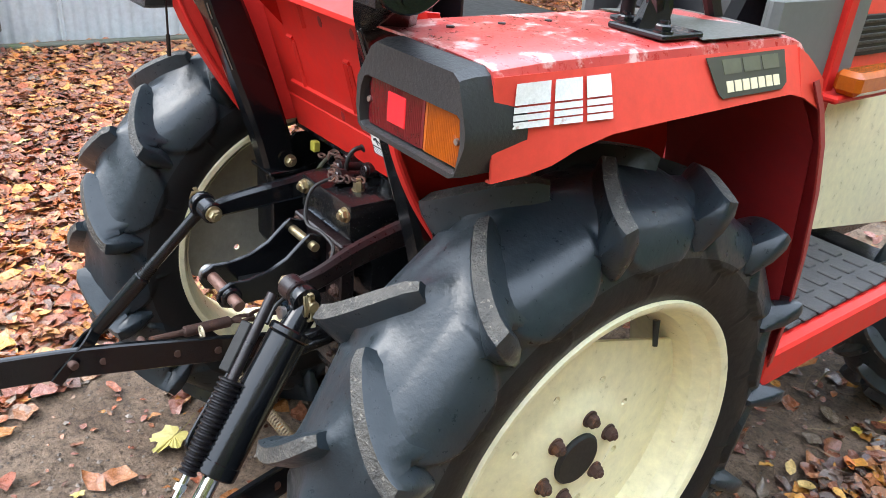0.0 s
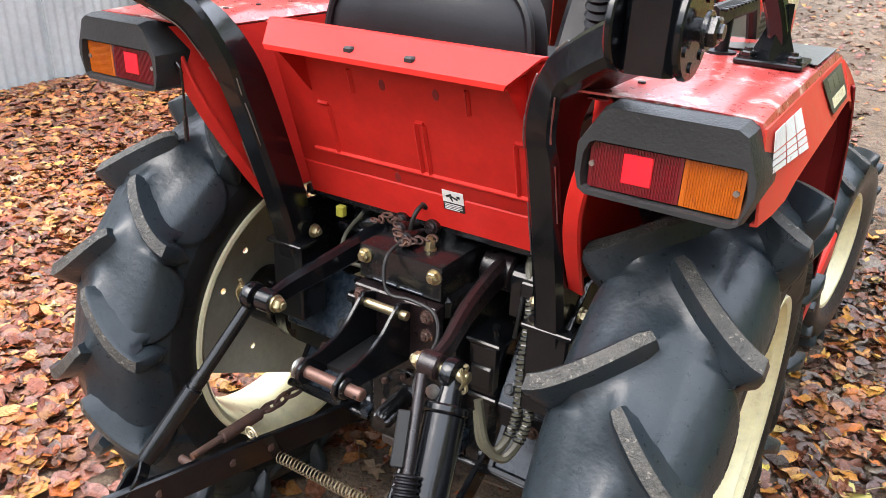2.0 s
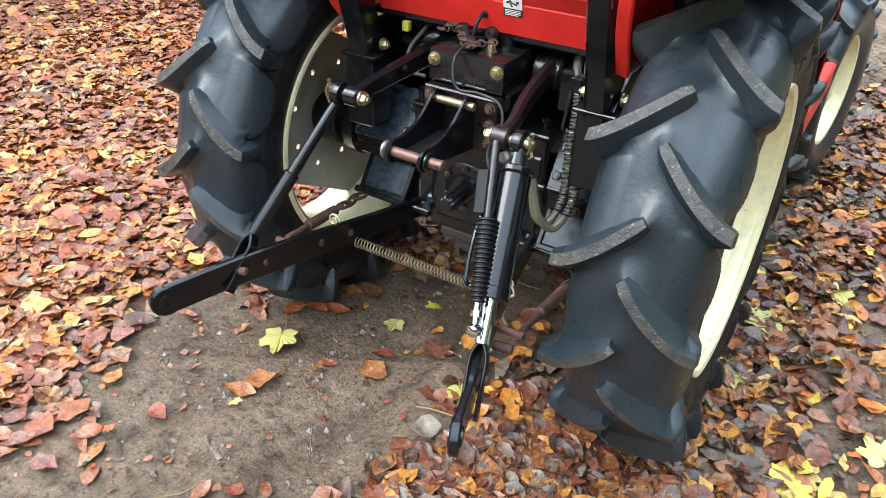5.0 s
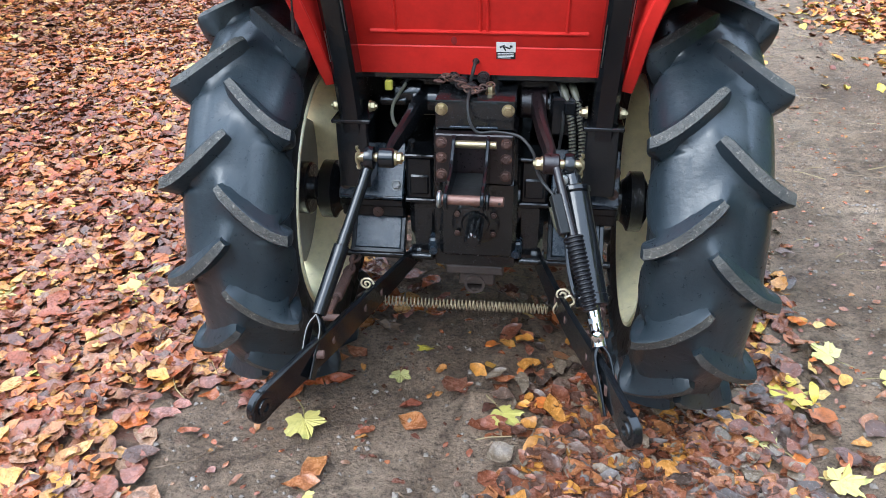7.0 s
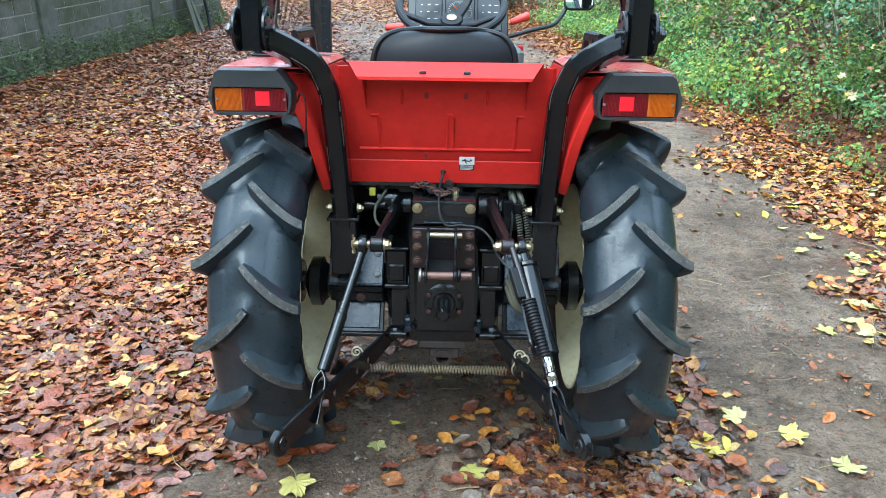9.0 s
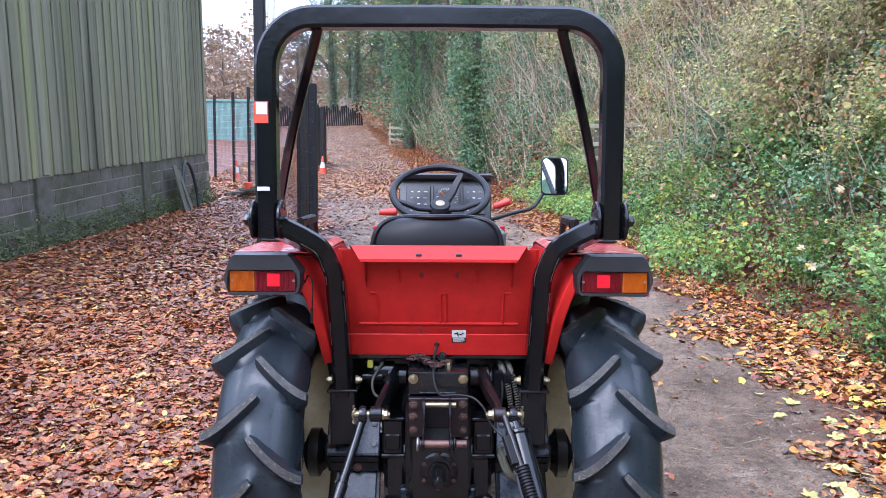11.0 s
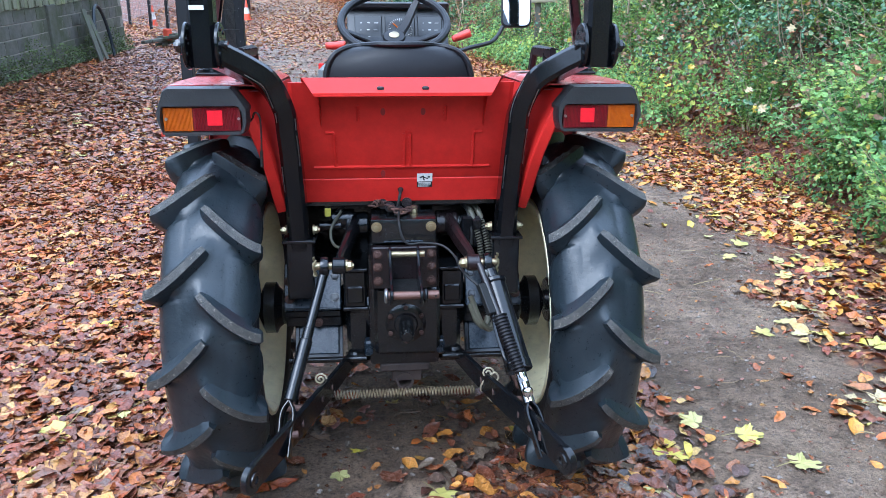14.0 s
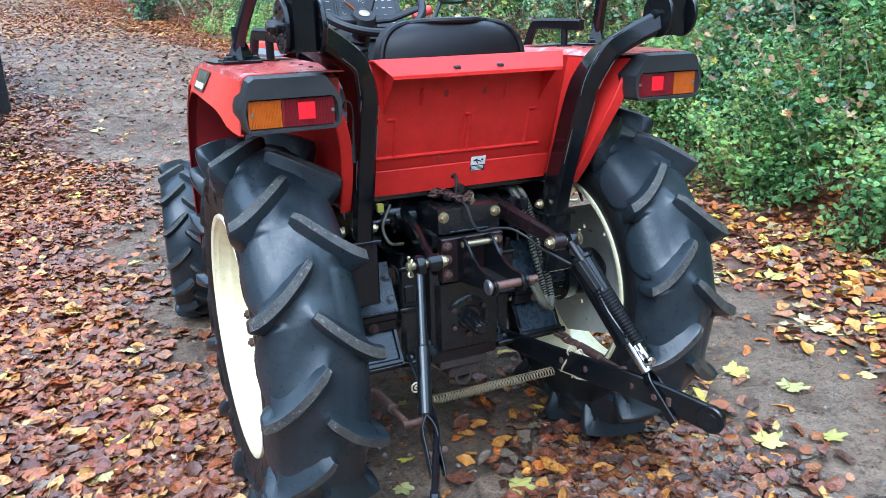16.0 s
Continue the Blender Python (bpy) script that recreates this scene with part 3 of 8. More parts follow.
def beside(x, y):
    """Metres beyond the edge of the bare track."""
    return np.abs(x - track_mid(y)) - np.interp(y, [-4, 0, 1.5, 3, 5, 9, 13, 30, 60], [1.15, 1.3, 1.45, 1.585, 1.75, 1.75, 1.9, 1.9, 1.7])


def grid_axis(lo, hi, a, b, fine, coarse):
    mid = np.arange(a, b + 1e-6, fine)
    left = a - np.geomspace(coarse, a - lo, 16)[::-1]
    right = b + np.geomspace(coarse, hi - b, 16)
    return np.concatenate([left, mid, right])


gx = grid_axis(-260, 260, -8, 10, 0.16, 0.4)
gy = grid_axis(-200, 400, -3, 16, 0.2, 0.5)
gx = np.sort(np.concatenate([gx[(gx < -1.9) | (gx > 2.9)], np.arange(-1.9, 2.9, 0.034)]))
gy = np.sort(np.concatenate([gy[(gy < -2.6) | (gy > 5.2)], np.arange(-2.6, 5.2, 0.036)]))
gy = np.sort(np.concatenate([gy[(gy < 16) | (gy > 62)], np.arange(16, 62, 0.6)]))
X, Y = np.meshgrid(gx, gy)
Z = height(X, Y)
nx, ny = len(gx), len(gy)
idx = np.arange(nx * ny).reshape(ny, nx)
quads = np.stack([idx[:-1, :-1], idx[:-1, 1:], idx[1:, 1:], idx[1:, :-1]], -1).reshape(-1, 4)
gme = bpy.data.meshes.new("ground")
gme.from_pydata(np.stack([X, Y, Z], -1).reshape(-1, 3).tolist(), [], quads.tolist())
gme.materials.append(GROUND)
for key, value in (("beside", beside(X, Y)), ("bank", X - foot_x(Y))):
    gme.attributes.new(key, "FLOAT", "POINT").data.foreach_set("value", value.ravel().astype(np.float32))
gme.polygons.foreach_set("use_smooth", np.ones(len(gme.polygons), bool))
ground = tagged(new("ground", gme), "damp earth track between banks of fallen brown leaves", "ground", kind="structure")


def field(name, verts, faces, material, label, category, parent=None, smooth=False):
    """Many small alike pieces as one object."""
    me = bpy.data.meshes.new(name)
    me.from_pydata(verts.tolist(), [], faces.tolist())
    me.materials.append(material)
    if smooth:
        me.polygons.foreach_set("use_smooth", np.ones(len(me.polygons), bool))
    ob = new(name, me)
    if parent is not None:
        ob.parent = parent
        return tagged(ob, label, kind="stuff")
    return tagged(ob, label, category, kind="stuff")


def rotations(n, tilt, rng):
    """Random turns: yaw all round, tilt up to the given angle."""
    yaw = rng.uniform(0, 2 * np.pi, n)
    tl = tilt * np.sqrt(rng.uniform(0, 1, n)) if np.isscalar(tilt) else tilt
    ax = rng.uniform(0, 2 * np.pi, n)
    zc = np.stack([np.sin(tl) * np.cos(ax), np.sin(tl) * np.sin(ax), np.cos(tl)], -1)
    xr = np.stack([np.cos(yaw), np.sin(yaw), np.zeros(n)], -1)
    xr = xr - zc * np.sum(xr * zc, -1, keepdims=True)
    xr /= np.linalg.norm(xr, axis=-1, keepdims=True) + 1e-9
    yr = np.cross(zc, xr)
    return np.stack([xr, yr, zc], -1)


# pointed oval leaf, folded along its rib: ten outline points and a rib
def pointed_leaf(stations, waist, fold):
    """A pointed oval leaf, folded along its rib: stations along its length, widest at waist."""
    def half(s):
        return 0.30 * math.sin(math.pi * s ** (math.log(0.5) / math.log(waist))) ** 0.85

    ss = [(k + 1) / (stations + 1) for k in range(stations)]
    up = [(s - 0.5, half(s), fold * half(s)) for s in ss]
    rib = [(s - 0.5, 0.0, 0.0) for s in ss]
    n = stations
    pts = [(-0.5, 0, 0), (0.5, 0, 0)] + up + [(x, -y, z) for x, y, z in up] + rib
    u, d, r = 2, 2 + n, 2 + 2 * n
    tris = [(0, r, u), (0, d, r), (1, u + n - 1, r + n - 1), (1, r + n - 1, d + n - 1)]
    for k in range(n - 1):
        tris += [(u + k, r + k, r + k + 1), (u + k, r + k + 1, u + k + 1), (r + k, d + k, d + k + 1), (r + k, d + k + 1, r + k + 1)]
    return np.array(pts), np.array(tris)


BEECH, BEECH_T = pointed_leaf(4, 0.46, 0.28)
OVAL = np.array([(-0.5, 0, 0), (-0.22, 0.29, 0.07), (0.12, 0.26, 0.05), (0.5, 0, 0.0), (0.12, -0.26, 0.06), (-0.22, -0.29, 0.05)])
OVAL_T = np.array([(0, 5, 1), (1, 5, 4), (1, 4, 2), (2, 4, 3)])


def scatter(base, tris, pos, size, rot, curl=None):
    n = len(pos)
    v = base[None] * size[:, None, None]
    if curl is not None:
        v = v.copy()
        v[:, :, 2] += curl[:, None] * (v[:, :, 0] ** 2 + 0.6 * v[:, :, 1] ** 2) / size[:, None] * 1.6
        v[:, :, 1] *= rng.uniform(0.62, 1.25, n)[:, None]
        v[:, :, :2] *= rng.uniform(0.84, 1.14, (n, len(base), 1))
        v[:, :, 2] += rng.normal(0, 0.05, (n, len(base))) * size[:, None]
        v[:, :, 2] += rng.normal(0, 0.45, n)[:, None] * v[:, :, 0] * v[:, :, 1] / size[:, None]
    v = np.einsum("nij,nkj->nki", rot, v) + pos[:, None]
    f = tris[None] + (np.arange(n) * len(base))[:, None, None]
    return v.reshape(-1, 3), f.reshape(-1, 3)


rng = np.random.default_rng(7)


def litter_points(n, x0, x1, y0, y1, keep):
    x, y = rng.uniform(x0, x1, n), rng.uniform(y0, y1, n)
    ok = rng.uniform(0, 1, n) < keep(x, y)
    return x[ok], y[ok]


def litter(name, x, y, size, material, label, lift=0.014, tilt=0.42, base=BEECH, tris=BEECH_T):
    n = len(x)
    s = rng.uniform(*size, n)
    pos = np.stack([x, y, height(x, y) + rng.uniform(0.004, lift, n)], -1)
    v, f = scatter(base, tris, pos, s, rotations(n, tilt, rng), rng.uniform(-0.18, 0.28, n))
    return field(name, v, f, material, label, "leaves", smooth=True)


def bare(x, y):
    """1 beside the track, 0 on its bare middle, with a ragged edge."""
    wob = 0.2 * np.sin(y * 1.7 + 0.6) + 0.16 * np.sin(y * 4.1 + x) + 0.1 * np.sin(x * 7 + y * 9)
    strewn = np.interp(y, [0.0, 2.5, 6.0, 12.0, 16.0, 19.0, 27.0, 33.0, 60.0], [0.012, 0.03, 0.07, 0.09, 0.13, 0.5, 0.7, 0.3, 0.3])
    return np.clip((beside(x, y) + wob) / 0.4 + 0.5, strewn * np.where(x > 1.0, 0.6, 1.0), 1.0)


def west(x, y):
    return bare(x, y) * (x > -5.6)


def worn(x, y):
    """Like bare(), but reaching further onto the track, where leaves are trodden flat."""
    return np.clip(bare(x, y) + 0.55 * bare(np.where(x < 0.4, x - 0.16, x + 0.14), y), 0, 1)


for xa, xb, na, nb, lb, lt in ((-3.2, 0.4, 40000, 34000, BEECH, BEECH_T), (-5.6, -3.2, 26000, 20000, OVAL, OVAL_T)):
    px_, py_ = litter_points(na, xa, xb, -2.6, 5.0, worn)
    litter("leaf_litter", px_, py_, (0.045, 0.1), PASTED, "flat sodden brown leaves pasted over the ground beside the track", lift=0.009, tilt=0.16, base=lb, tris=lt)
    px_, py_ = litter_points(nb, xa, xb, -2.6, 5.0, bare)
    litter("leaf_litter", px_, py_, (0.035, 0.09), LITTER, "wet red-brown beech leaves lying over the sodden ones", lift=0.020, tilt=0.48, base=lb, tris=lt)
px_, py_ = litter_points(9000, -6.0, 4.0, -14.0, -2.6, bare)
litter("leaf_litter", px_, py_, (0.09, 0.16), LITTER, "wet brown leaves covering the ground behind", base=OVAL, tris=OVAL_T)
px_, py_ = litter_points(26000, -5.6, 1.5, 5.0, 17.0, lambda x, y: worn(x, y) * (x > -5.6))
litter("leaf_litter", px_, py_, (0.055, 0.10), PASTED, "flat sodden brown leaves covering the ground beside the track", tilt=0.25, base=OVAL, tris=OVAL_T)
px_, py_ = litter_points(44000, -5.6, 1.9, 5.0, 17.0, west)
litter("leaf_litter", px_, py_, (0.045, 0.09), LITTER, "wet red-brown beech leaves covering the ground beside the track", tilt=0.6, base=OVAL, tris=OVAL_T)
px_, py_ = litter_points(110000, -9, 3.0, 17.0, 56.0, bare)
litter("leaf_litter", px_, py_, (0.07, 0.12), LITTER, "brown leaves covering the far track and verge", tilt=0.6, base=OVAL, tris=OVAL_T)
px_, py_ = litter_points(30000, -9, 3.0, 17.0, 56.0, bare)
litter("leaf_litter", px_, py_, (0.07, 0.12), BRIGHT_LITTER, "orange leaves strewn over the far track and verge", tilt=0.6, base=OVAL, tris=OVAL_T)
px_, py_ = litter_points(13000, 1.4, 4.6, -1.5, 16.0, lambda x, y: bare(x, y) * np.clip((foot_x(y) + 1.3 - x) / 0.6, 0, 1))
litter("leaf_litter", px_, py_, (0.045, 0.10), BRIGHT_LITTER, "fresh orange and yellow leaves along the verge below the hedge", tilt=0.6)
px_, py_ = litter_points(20000, 1.2, 4.6, -1.5, 16.0, lambda x, y: bare(x, y) * np.clip((foot_x(y) + 1.3 - x) / 0.6, 0, 1))
litter("leaf_litter", px_, py_, (0.035, 0.08), LITTER, "brown leaves along the verge below the hedge", tilt=0.6)
px_, py_ = litter_points(5200, -5.5, 3.6, -2.4, 9.0, lambda x, y: 0.02 + 0.98 * bare(x, y))
litter("leaf_litter", px_, py_, (0.045, 0.075), BRIGHT_LITTER, "bright orange leaves strewn over the brown ones")
LOBE = np.array([(0.5, 0, 0.02), (0.26, 0.1, 0.0), (0.3, 0.36, 0.03), (0.06, 0.22, 0.0), (-0.1, 0.46, 0.03), (-0.2, 0.2, 0.01), (-0.42, 0.2, 0.02), (-0.4, 0, 0),
                 (-0.42, -0.2, 0.03), (-0.2, -0.2, 0.01), (-0.1, -0.46, 0.02), (0.06, -0.22, 0.0), (0.3, -0.36, 0.03), (0.26, -0.1, 0.0), (-0.1, 0, -0.01)])
LOBE_T = np.array([(14, i, (i + 1) % 14) for i in range(14)])
px_, py_ = litter_points(1300, 1.3, 4.2, -1.6, 8.0, lambda x, y: bare(x, y) * np.clip((foot_x(y) + 0.6 - x) / 0.4, 0, 1))
litter("leaf_litter", px_, py_, (0.05, 0.11), LOBED, "pale yellow and buff lobed leaves on the verge", tilt=0.35, base=LOBE, tris=LOBE_T)
px_, py_ = litter_points(1500, -5.5, 3.6, -2.4, 12.0, lambda x, y: 0.012 + bare(x, y))
litter("leaf_litter", px_, py_, (0.07, 0.13), LOBED, "grey-brown and yellow lobed leaves among the litter", tilt=0.3, base=LOBE, tris=LOBE_T)
# small stones and crumbs of earth on the track
sn = 16000
sx, sy = rng.uniform(-1.0, 2.6, sn), rng.uniform(-2.4, 7.0, sn)
PEBBLE = np.array([(0.5, 0, 0.1), (0, 0.42, 0.12), (-0.5, 0.05, 0.08), (0.05, -0.45, 0.1), (0.03, 0.0, 0.42), (0, 0, -0.3)])
PEBBLE_T = np.array([(0, 1, 4), (1, 2, 4), (2, 3, 4), (3, 0, 4), (1, 0, 5), (2, 1, 5), (3, 2, 5), (0, 3, 5)])
sv, sf = scatter(PEBBLE, PEBBLE_T, np.stack([sx, sy, height(sx, sy)], -1), rng.uniform(0.004, 0.014, sn) * rng.choice([1, 1, 1, 1.8], sn), rotations(sn, 0.4, rng))
field("gravel", sv, sf, mat("damp_grit", (0.2, 0.175, 0.155), (0.12, 0.10, 0.09), 30, 0.5, 0.8, island=[(0.13, 0.10, 0.08), (0.20, 0.155, 0.12), (0.16, 0.125, 0.10), (0.27, 0.225, 0.185), (0.09, 0.068, 0.054)]),
      "small stones and crumbs of earth on the track", "gravel")
px_, py_ = rng.uniform(-1.1, 2.7, 9000), rng.uniform(-2.4, 8.5, 9000)
litter("leaf_crumbs", px_, py_, (0.008, 0.03), PASTED, "torn scraps of brown leaf trodden into the track", lift=0.007, tilt=0.3, base=OVAL, tris=OVAL_T)
# the dark wet heap behind the tractor's east wheel
hn = 2400
hx, hy = rng.normal(0.40, 0.17, hn), rng.normal(-0.30, 0.2, hn)
ok = rng.uniform(0, 1, hn) < np.clip((hx - 0.02 + 0.06 * np.sin(hy * 11) + 0.04 * np.sin(hy * 29 + 1)) / 0.16, 0.02, 1)
litter("leaf_heap", hx[ok], hy[ok], (0.04, 0.085), HEAPLEAF, "heap of dark wet leaves on the track behind the wheel", lift=0.025, tilt=0.26)
for cx_, cy_, n_ in ((0.74, 0.7, 300), (0.8, -0.35, 80), (0.74, 1.3, 300), (0.72, 0.2, 150), (0.78, 1.9, 260), (0.8, 2.6, 220), (0.22, 0.12, 60)):
    litter("leaf_heap", rng.normal(cx_, 0.11, n_), rng.normal(cy_, 0.26, n_), (0.045, 0.085), HEAPLEAF, "loose brown leaves on the damp track", lift=0.018, tilt=0.5)
    litter("leaf_heap", rng.normal(cx_, 0.13, n_ // 4), rng.normal(cy_, 0.28, n_ // 4), (0.04, 0.075), BRIGHT_LITTER, "loose orange leaves on the damp track", lift=0.022, tilt=0.5)


def strewn_twigs(n):
    """Leaf stalks and thin broken twigs lying on the track and verge."""
    vs, fs = [], []
    for _ in range(n):
        x, y = rng.uniform(-2.2, 2.8), rng.uniform(-2.0, 5.0)
        L, a, bend, r = rng.uniform(0.05, 0.2), rng.uniform(0, 2 * np.pi), rng.uniform(-0.5, 0.5), rng.uniform(0.0007, 0.002)
        b0 = len(vs)
        for q in (0.0, 0.35, 0.7, 1.0):
            px, py = x + L * q * math.cos(a + bend * q), y + L * q * math.sin(a + bend * q)
            pz = float(height(px, py)) + 0.012 + 0.006 * math.sin(q * 3)
            nx_, ny_ = -math.sin(a) * r, math.cos(a) * r
            vs += [(px + nx_, py + ny_, pz), (px - nx_, py - ny_, pz), (px, py, pz + 1.6 * r)]
        for j in range(3):
            for c in range(3):
                d = (c + 1) % 3
                fs.append((b0 + 3 * j + c, b0 + 3 * j + d, b0 + 3 * j + 3 + d, b0 + 3 * j + 3 + c))
    field("twig_litter", np.array(vs), np.array(fs), mat("wet_twigs", (0.16, 0.10, 0.06), (0.3, 0.22, 0.12), 20, 0.4, 0.7,
          island=[(0.09, 0.05, 0.03), (0.2, 0.13, 0.07), (0.34, 0.27, 0.12), (0.14, 0.07, 0.045)]), "leaf stalks and thin twigs lying on the track", "twigs")


strewn_twigs(520)


def maple_mesh(seed):
    r = random.Random(seed)
    bm = bmesh.new()
    out = []
    half = [(0, 1.0), (7, 0.88), (11, 0.90), (17, 0.72), (24, 0.66), (31, 0.56), (38, 0.62), (44, 0.80), (48, 0.80), (54, 0.94), (61, 0.80), (66, 0.80), (74, 0.64),
            (84, 0.53), (93, 0.60), (98, 0.58), (107, 0.68), (116, 0.54), (126, 0.48), (140, 0.42), (155, 0.40), (170, 0.26)]
    for a, k in [(-a, k) for a, k in half[:0:-1]] + half:
        out.append((a + r.uniform(-2, 2), k * r.uniform(0.93, 1.05)))
    c = bm.verts.new((0, 0, 0.0))
    vs = []
    for a, q in out:
        q *= 0.075
        t = radians(a)
        vs.append(bm.verts.new((q * math.cos(t), q * math.sin(t), 0.006 * math.sin(2 * t + seed) * q / 0.07 + 1.1 * q * q * r.uniform(-0.3, 1.6) + 0.05 * abs(q * math.sin(t)))))
    for a, b in zip(vs, vs[1:]):
        bm.faces.new((c, a, b))
    st = smooth_path([(0, 0, 0.001), (-0.035, 0.004, 0.004), (-0.085, r.uniform(-0.02, 0.02), 0.003)], 3)
    n0 = len(bm.faces)
    sweep(bm, st, circ(0.0012, 4))
    bm.faces.ensure_lookup_table()
    for f in bm.faces[n0:]:
        f.material_index = 1
    return finish(bm, "leaf", [MAPLE, STEM])


MAPLES = [maple_mesh(k) for k in range(6)]
SPOTS = [(-0.405, -0.178, 0.95), (0.087, -0.09, 0.8), (0.35, -0.002, 1.1), (0.81, 0.057, 1.1), (1.21, -0.011, 1.0), (-0.957, 0.505, 1.05), (-1.12, 0.375, 1.1),
         (0.66, 0.63, 1.1), (0.853, -0.24, 0.9), (-0.2, 0.05, 0.55), (-0.14, 0.16, 0.5), (0.72, -0.12, 0.9), (0.98, 0.25, 0.8), (1.05, -0.3, 0.8),
         (0.62, 0.35, 0.9), (0.8, 0.9, 1.0), (0.95, 1.25, 0.9), (-1.3, 1.3, 1.0), (-1.7, 0.9, 0.9), (-1.05, 1.9, 1.0), (-0.8, 1.35, 0.9),
         (1.9, 1.3, 0.9), (2.2, 1.9, 1.0), (2.0, 0.8, 1.0), (2.4, 2.5, 0.9), (1.7, 0.3, 1.0), (2.3, 1.1, 1.1), (-0.33, -0.42, 0.3),
         (-1.11, 0.11, 0.9), (-1.55, 0.34, 1.0), (1.10, 0.14, 0.9), (1.6, 0.99, 0.8), (1.95, 1.25, 0.9), (1.75, 1.11, 0.8), (1.77, 0.97, 0.7), (2.11, 1.73, 0.9), (1.85, 1.5, 0.8)]
mr = random.Random(11)
for _ in range(150):
    x = mr.uniform(-5.2, 3.2)
    y = mr.uniform(-1.8, 8.0)
    if -0.7 < x < 1.65 + 0.15 * max(y, 0) and y > -1.0:
        continue
    SPOTS.append((x, y, mr.uniform(0.6, 1.05)))
for _ in range(26):
    y = mr.uniform(-0.9, 4.0)
    SPOTS.append((mr.uniform(1.6 + 0.15 * y, 2.5 + 0.15 * y), y, mr.uniform(0.45, 0.95)))
for k, (x, y, s) in enumerate(SPOTS):
    ob = new("leaf", MAPLES[k % 6])
    ob.matrix_world = pose(x, y, float(height(x, y)) + 0.014, mr.uniform(-14, 14), mr.uniform(-14, 14), mr.uniform(0, 360)) @ Matrix.Scale(s, 4)
    ob.parent = ground
    tagged(ob, "yellow maple leaf lying face up")


# ---- yard buildings and fences ----
def block_wall():
    """Shed that follows the slope of the yard: four courses of concrete blocks, upright boards above, low roof."""
    shed = tagged(new("shed_wall"), "timber-boarded shed wall on a mossy concrete block base", "wall", kind="structure")
    shed.matrix_world = pose(-5.7, 7.8, 0.36, 4.6, 0, 0)
    y0, y1, top = -4.6, 9.1, 0.94
    bm = bmesh.new()
    box(bm, (-0.22, y0, -0.5), (-0.006, y1, top), 0)
    part("mortar_core", bm, MORTAR, shed)
    bm = bmesh.new()
    box(bm, (-0.2, y0, top - 0.02), (-0.06, y1, 5.2), 0)
    box(bm, (-7, y1 - 0.2, -0.5), (-0.2, y1 - 0.03, 5.2), 0)
    part("framing", bm, MOSSWOOD, shed)
    bm = bmesh.new()
    box(bm, (-7, y0, 5.15), (0.3, y1 + 0.3, 5.3), 0.02)
    part("roof", bm, CORRUG, shed)
    for y in np.arange(y0 + 1.6, y1 - 0.5, 3.9):
        bm = bmesh.new()
        box(bm, (-0.05, y, -0.4), (0.05, y + 0.40, top), 0.01)
        part("pier", bm, BLOCK, shed)
    bm = bmesh.new()
    box(bm, (-0.1, 0.0, 0.0), (0.0, 0.434, 0.209), 0.005)
    blk = finish(bm, "block", BLOCK)
    for c in range(6):
        y = y0 + (0.225 if c % 2 else 0)
        while y < y1 - 0.3:
            ob = new("block", blk)
            ob.parent = shed
            ob.location = (mr.uniform(-0.002, 0.003), y, top - 0.218 - c * 0.2245)
            y += 0.45
    boards = []
    for k in range(3):
        bm = bmesh.new()
        box(bm, (-0.025, 0, 0), (0.0, 0.142 + 0.004 * k, 4.3), 0.004)
        boards.append(finish(bm, "board", BOARD))
    y, k = y0, 0
    while y < y1 - 0.1:
        ob = new("board", boards[k % 3])
        ob.parent = shed
        ob.matrix_local = pose(0.006 + (0.02 if k % 2 else 0.0) + mr.uniform(0, 0.008), y, top - 0.01 + mr.uniform(-0.02, 0.02), 0, mr.uniform(-0.15, 0.15), 0)
        y, k = y + mr.uniform(0.139, 0.158), k + 1
    y = 0.0
    while y < 6.9:
        ob = new("board", boards[k % 3])
        ob.parent = shed
        ob.matrix_local = pose(-0.05 - y, y1, top - 0.01, 0, 0, 90)
        y, k = y + 0.152, k + 1
    return shed


def corrugated_fence():
    f = tagged(new("metal_fence"), "pale corrugated galvanised sheet fence on a low sill", "fence", kind="structure")
    y = -3.5
    for k in range(8):
        w = 0.85
        n = 56
        rows = []
        for z in (0.02, 2.3):
            rows.append([(-4.72 + 0.010 * math.cos(i / n * 2 * math.pi * 11) + (0.004 if k % 2 else 0), y + w * i / n, z) for i in range(n + 1)])
        bm = bmesh.new()
        sheet(bm, rows, 0.0015)
        part("sheet", bm, CORRUG, f, sharp=1.2)
        y += w - 0.03
    bm = bmesh.new()
    box(bm, (-4.69, -3.5, -0.02), (-4.60, 3.1, 0.035), 0.008)
    part("sill", bm, MOSSWOOD, f)
    for y in (-3.0, 0.12, 3.05):
        bm = bmesh.new()
        box(bm, (-4.66, y - 0.07, -0.05), (-4.52, y + 0.07, 0.5 if y == 0.12 else 2.3), 0.012)
        if y == 0.12:
            box(bm, (-4.68, y - 0.06, 0.14), (-4.48, y + 0.09, 0.28), 0.02)
        part("post", bm, MOSSWOOD, f)


def mesh_panel(bm, p0, p1, z0, z1, dx, dz, r):
    p0, p1 = Vector(p0), Vector(p1)
    L = (p1 - p0).length
    n = max(int(L / dx), 1)
    sq = circ(r, 4)
    for i in range(n + 1):
        q = p0.lerp(p1, i / n)
        sweep(bm, [(q.x, q.y, z0), (q.x, q.y, z1)], sq, up=(0, 1, 0))
    k = int((z1 - z0) / dz)
    for i in range(k + 1):
        z = z0 + (z1 - z0) * i / k
        sweep(bm, [(p0.x, p0.y, z), (p1.x, p1.y, z)], sq)


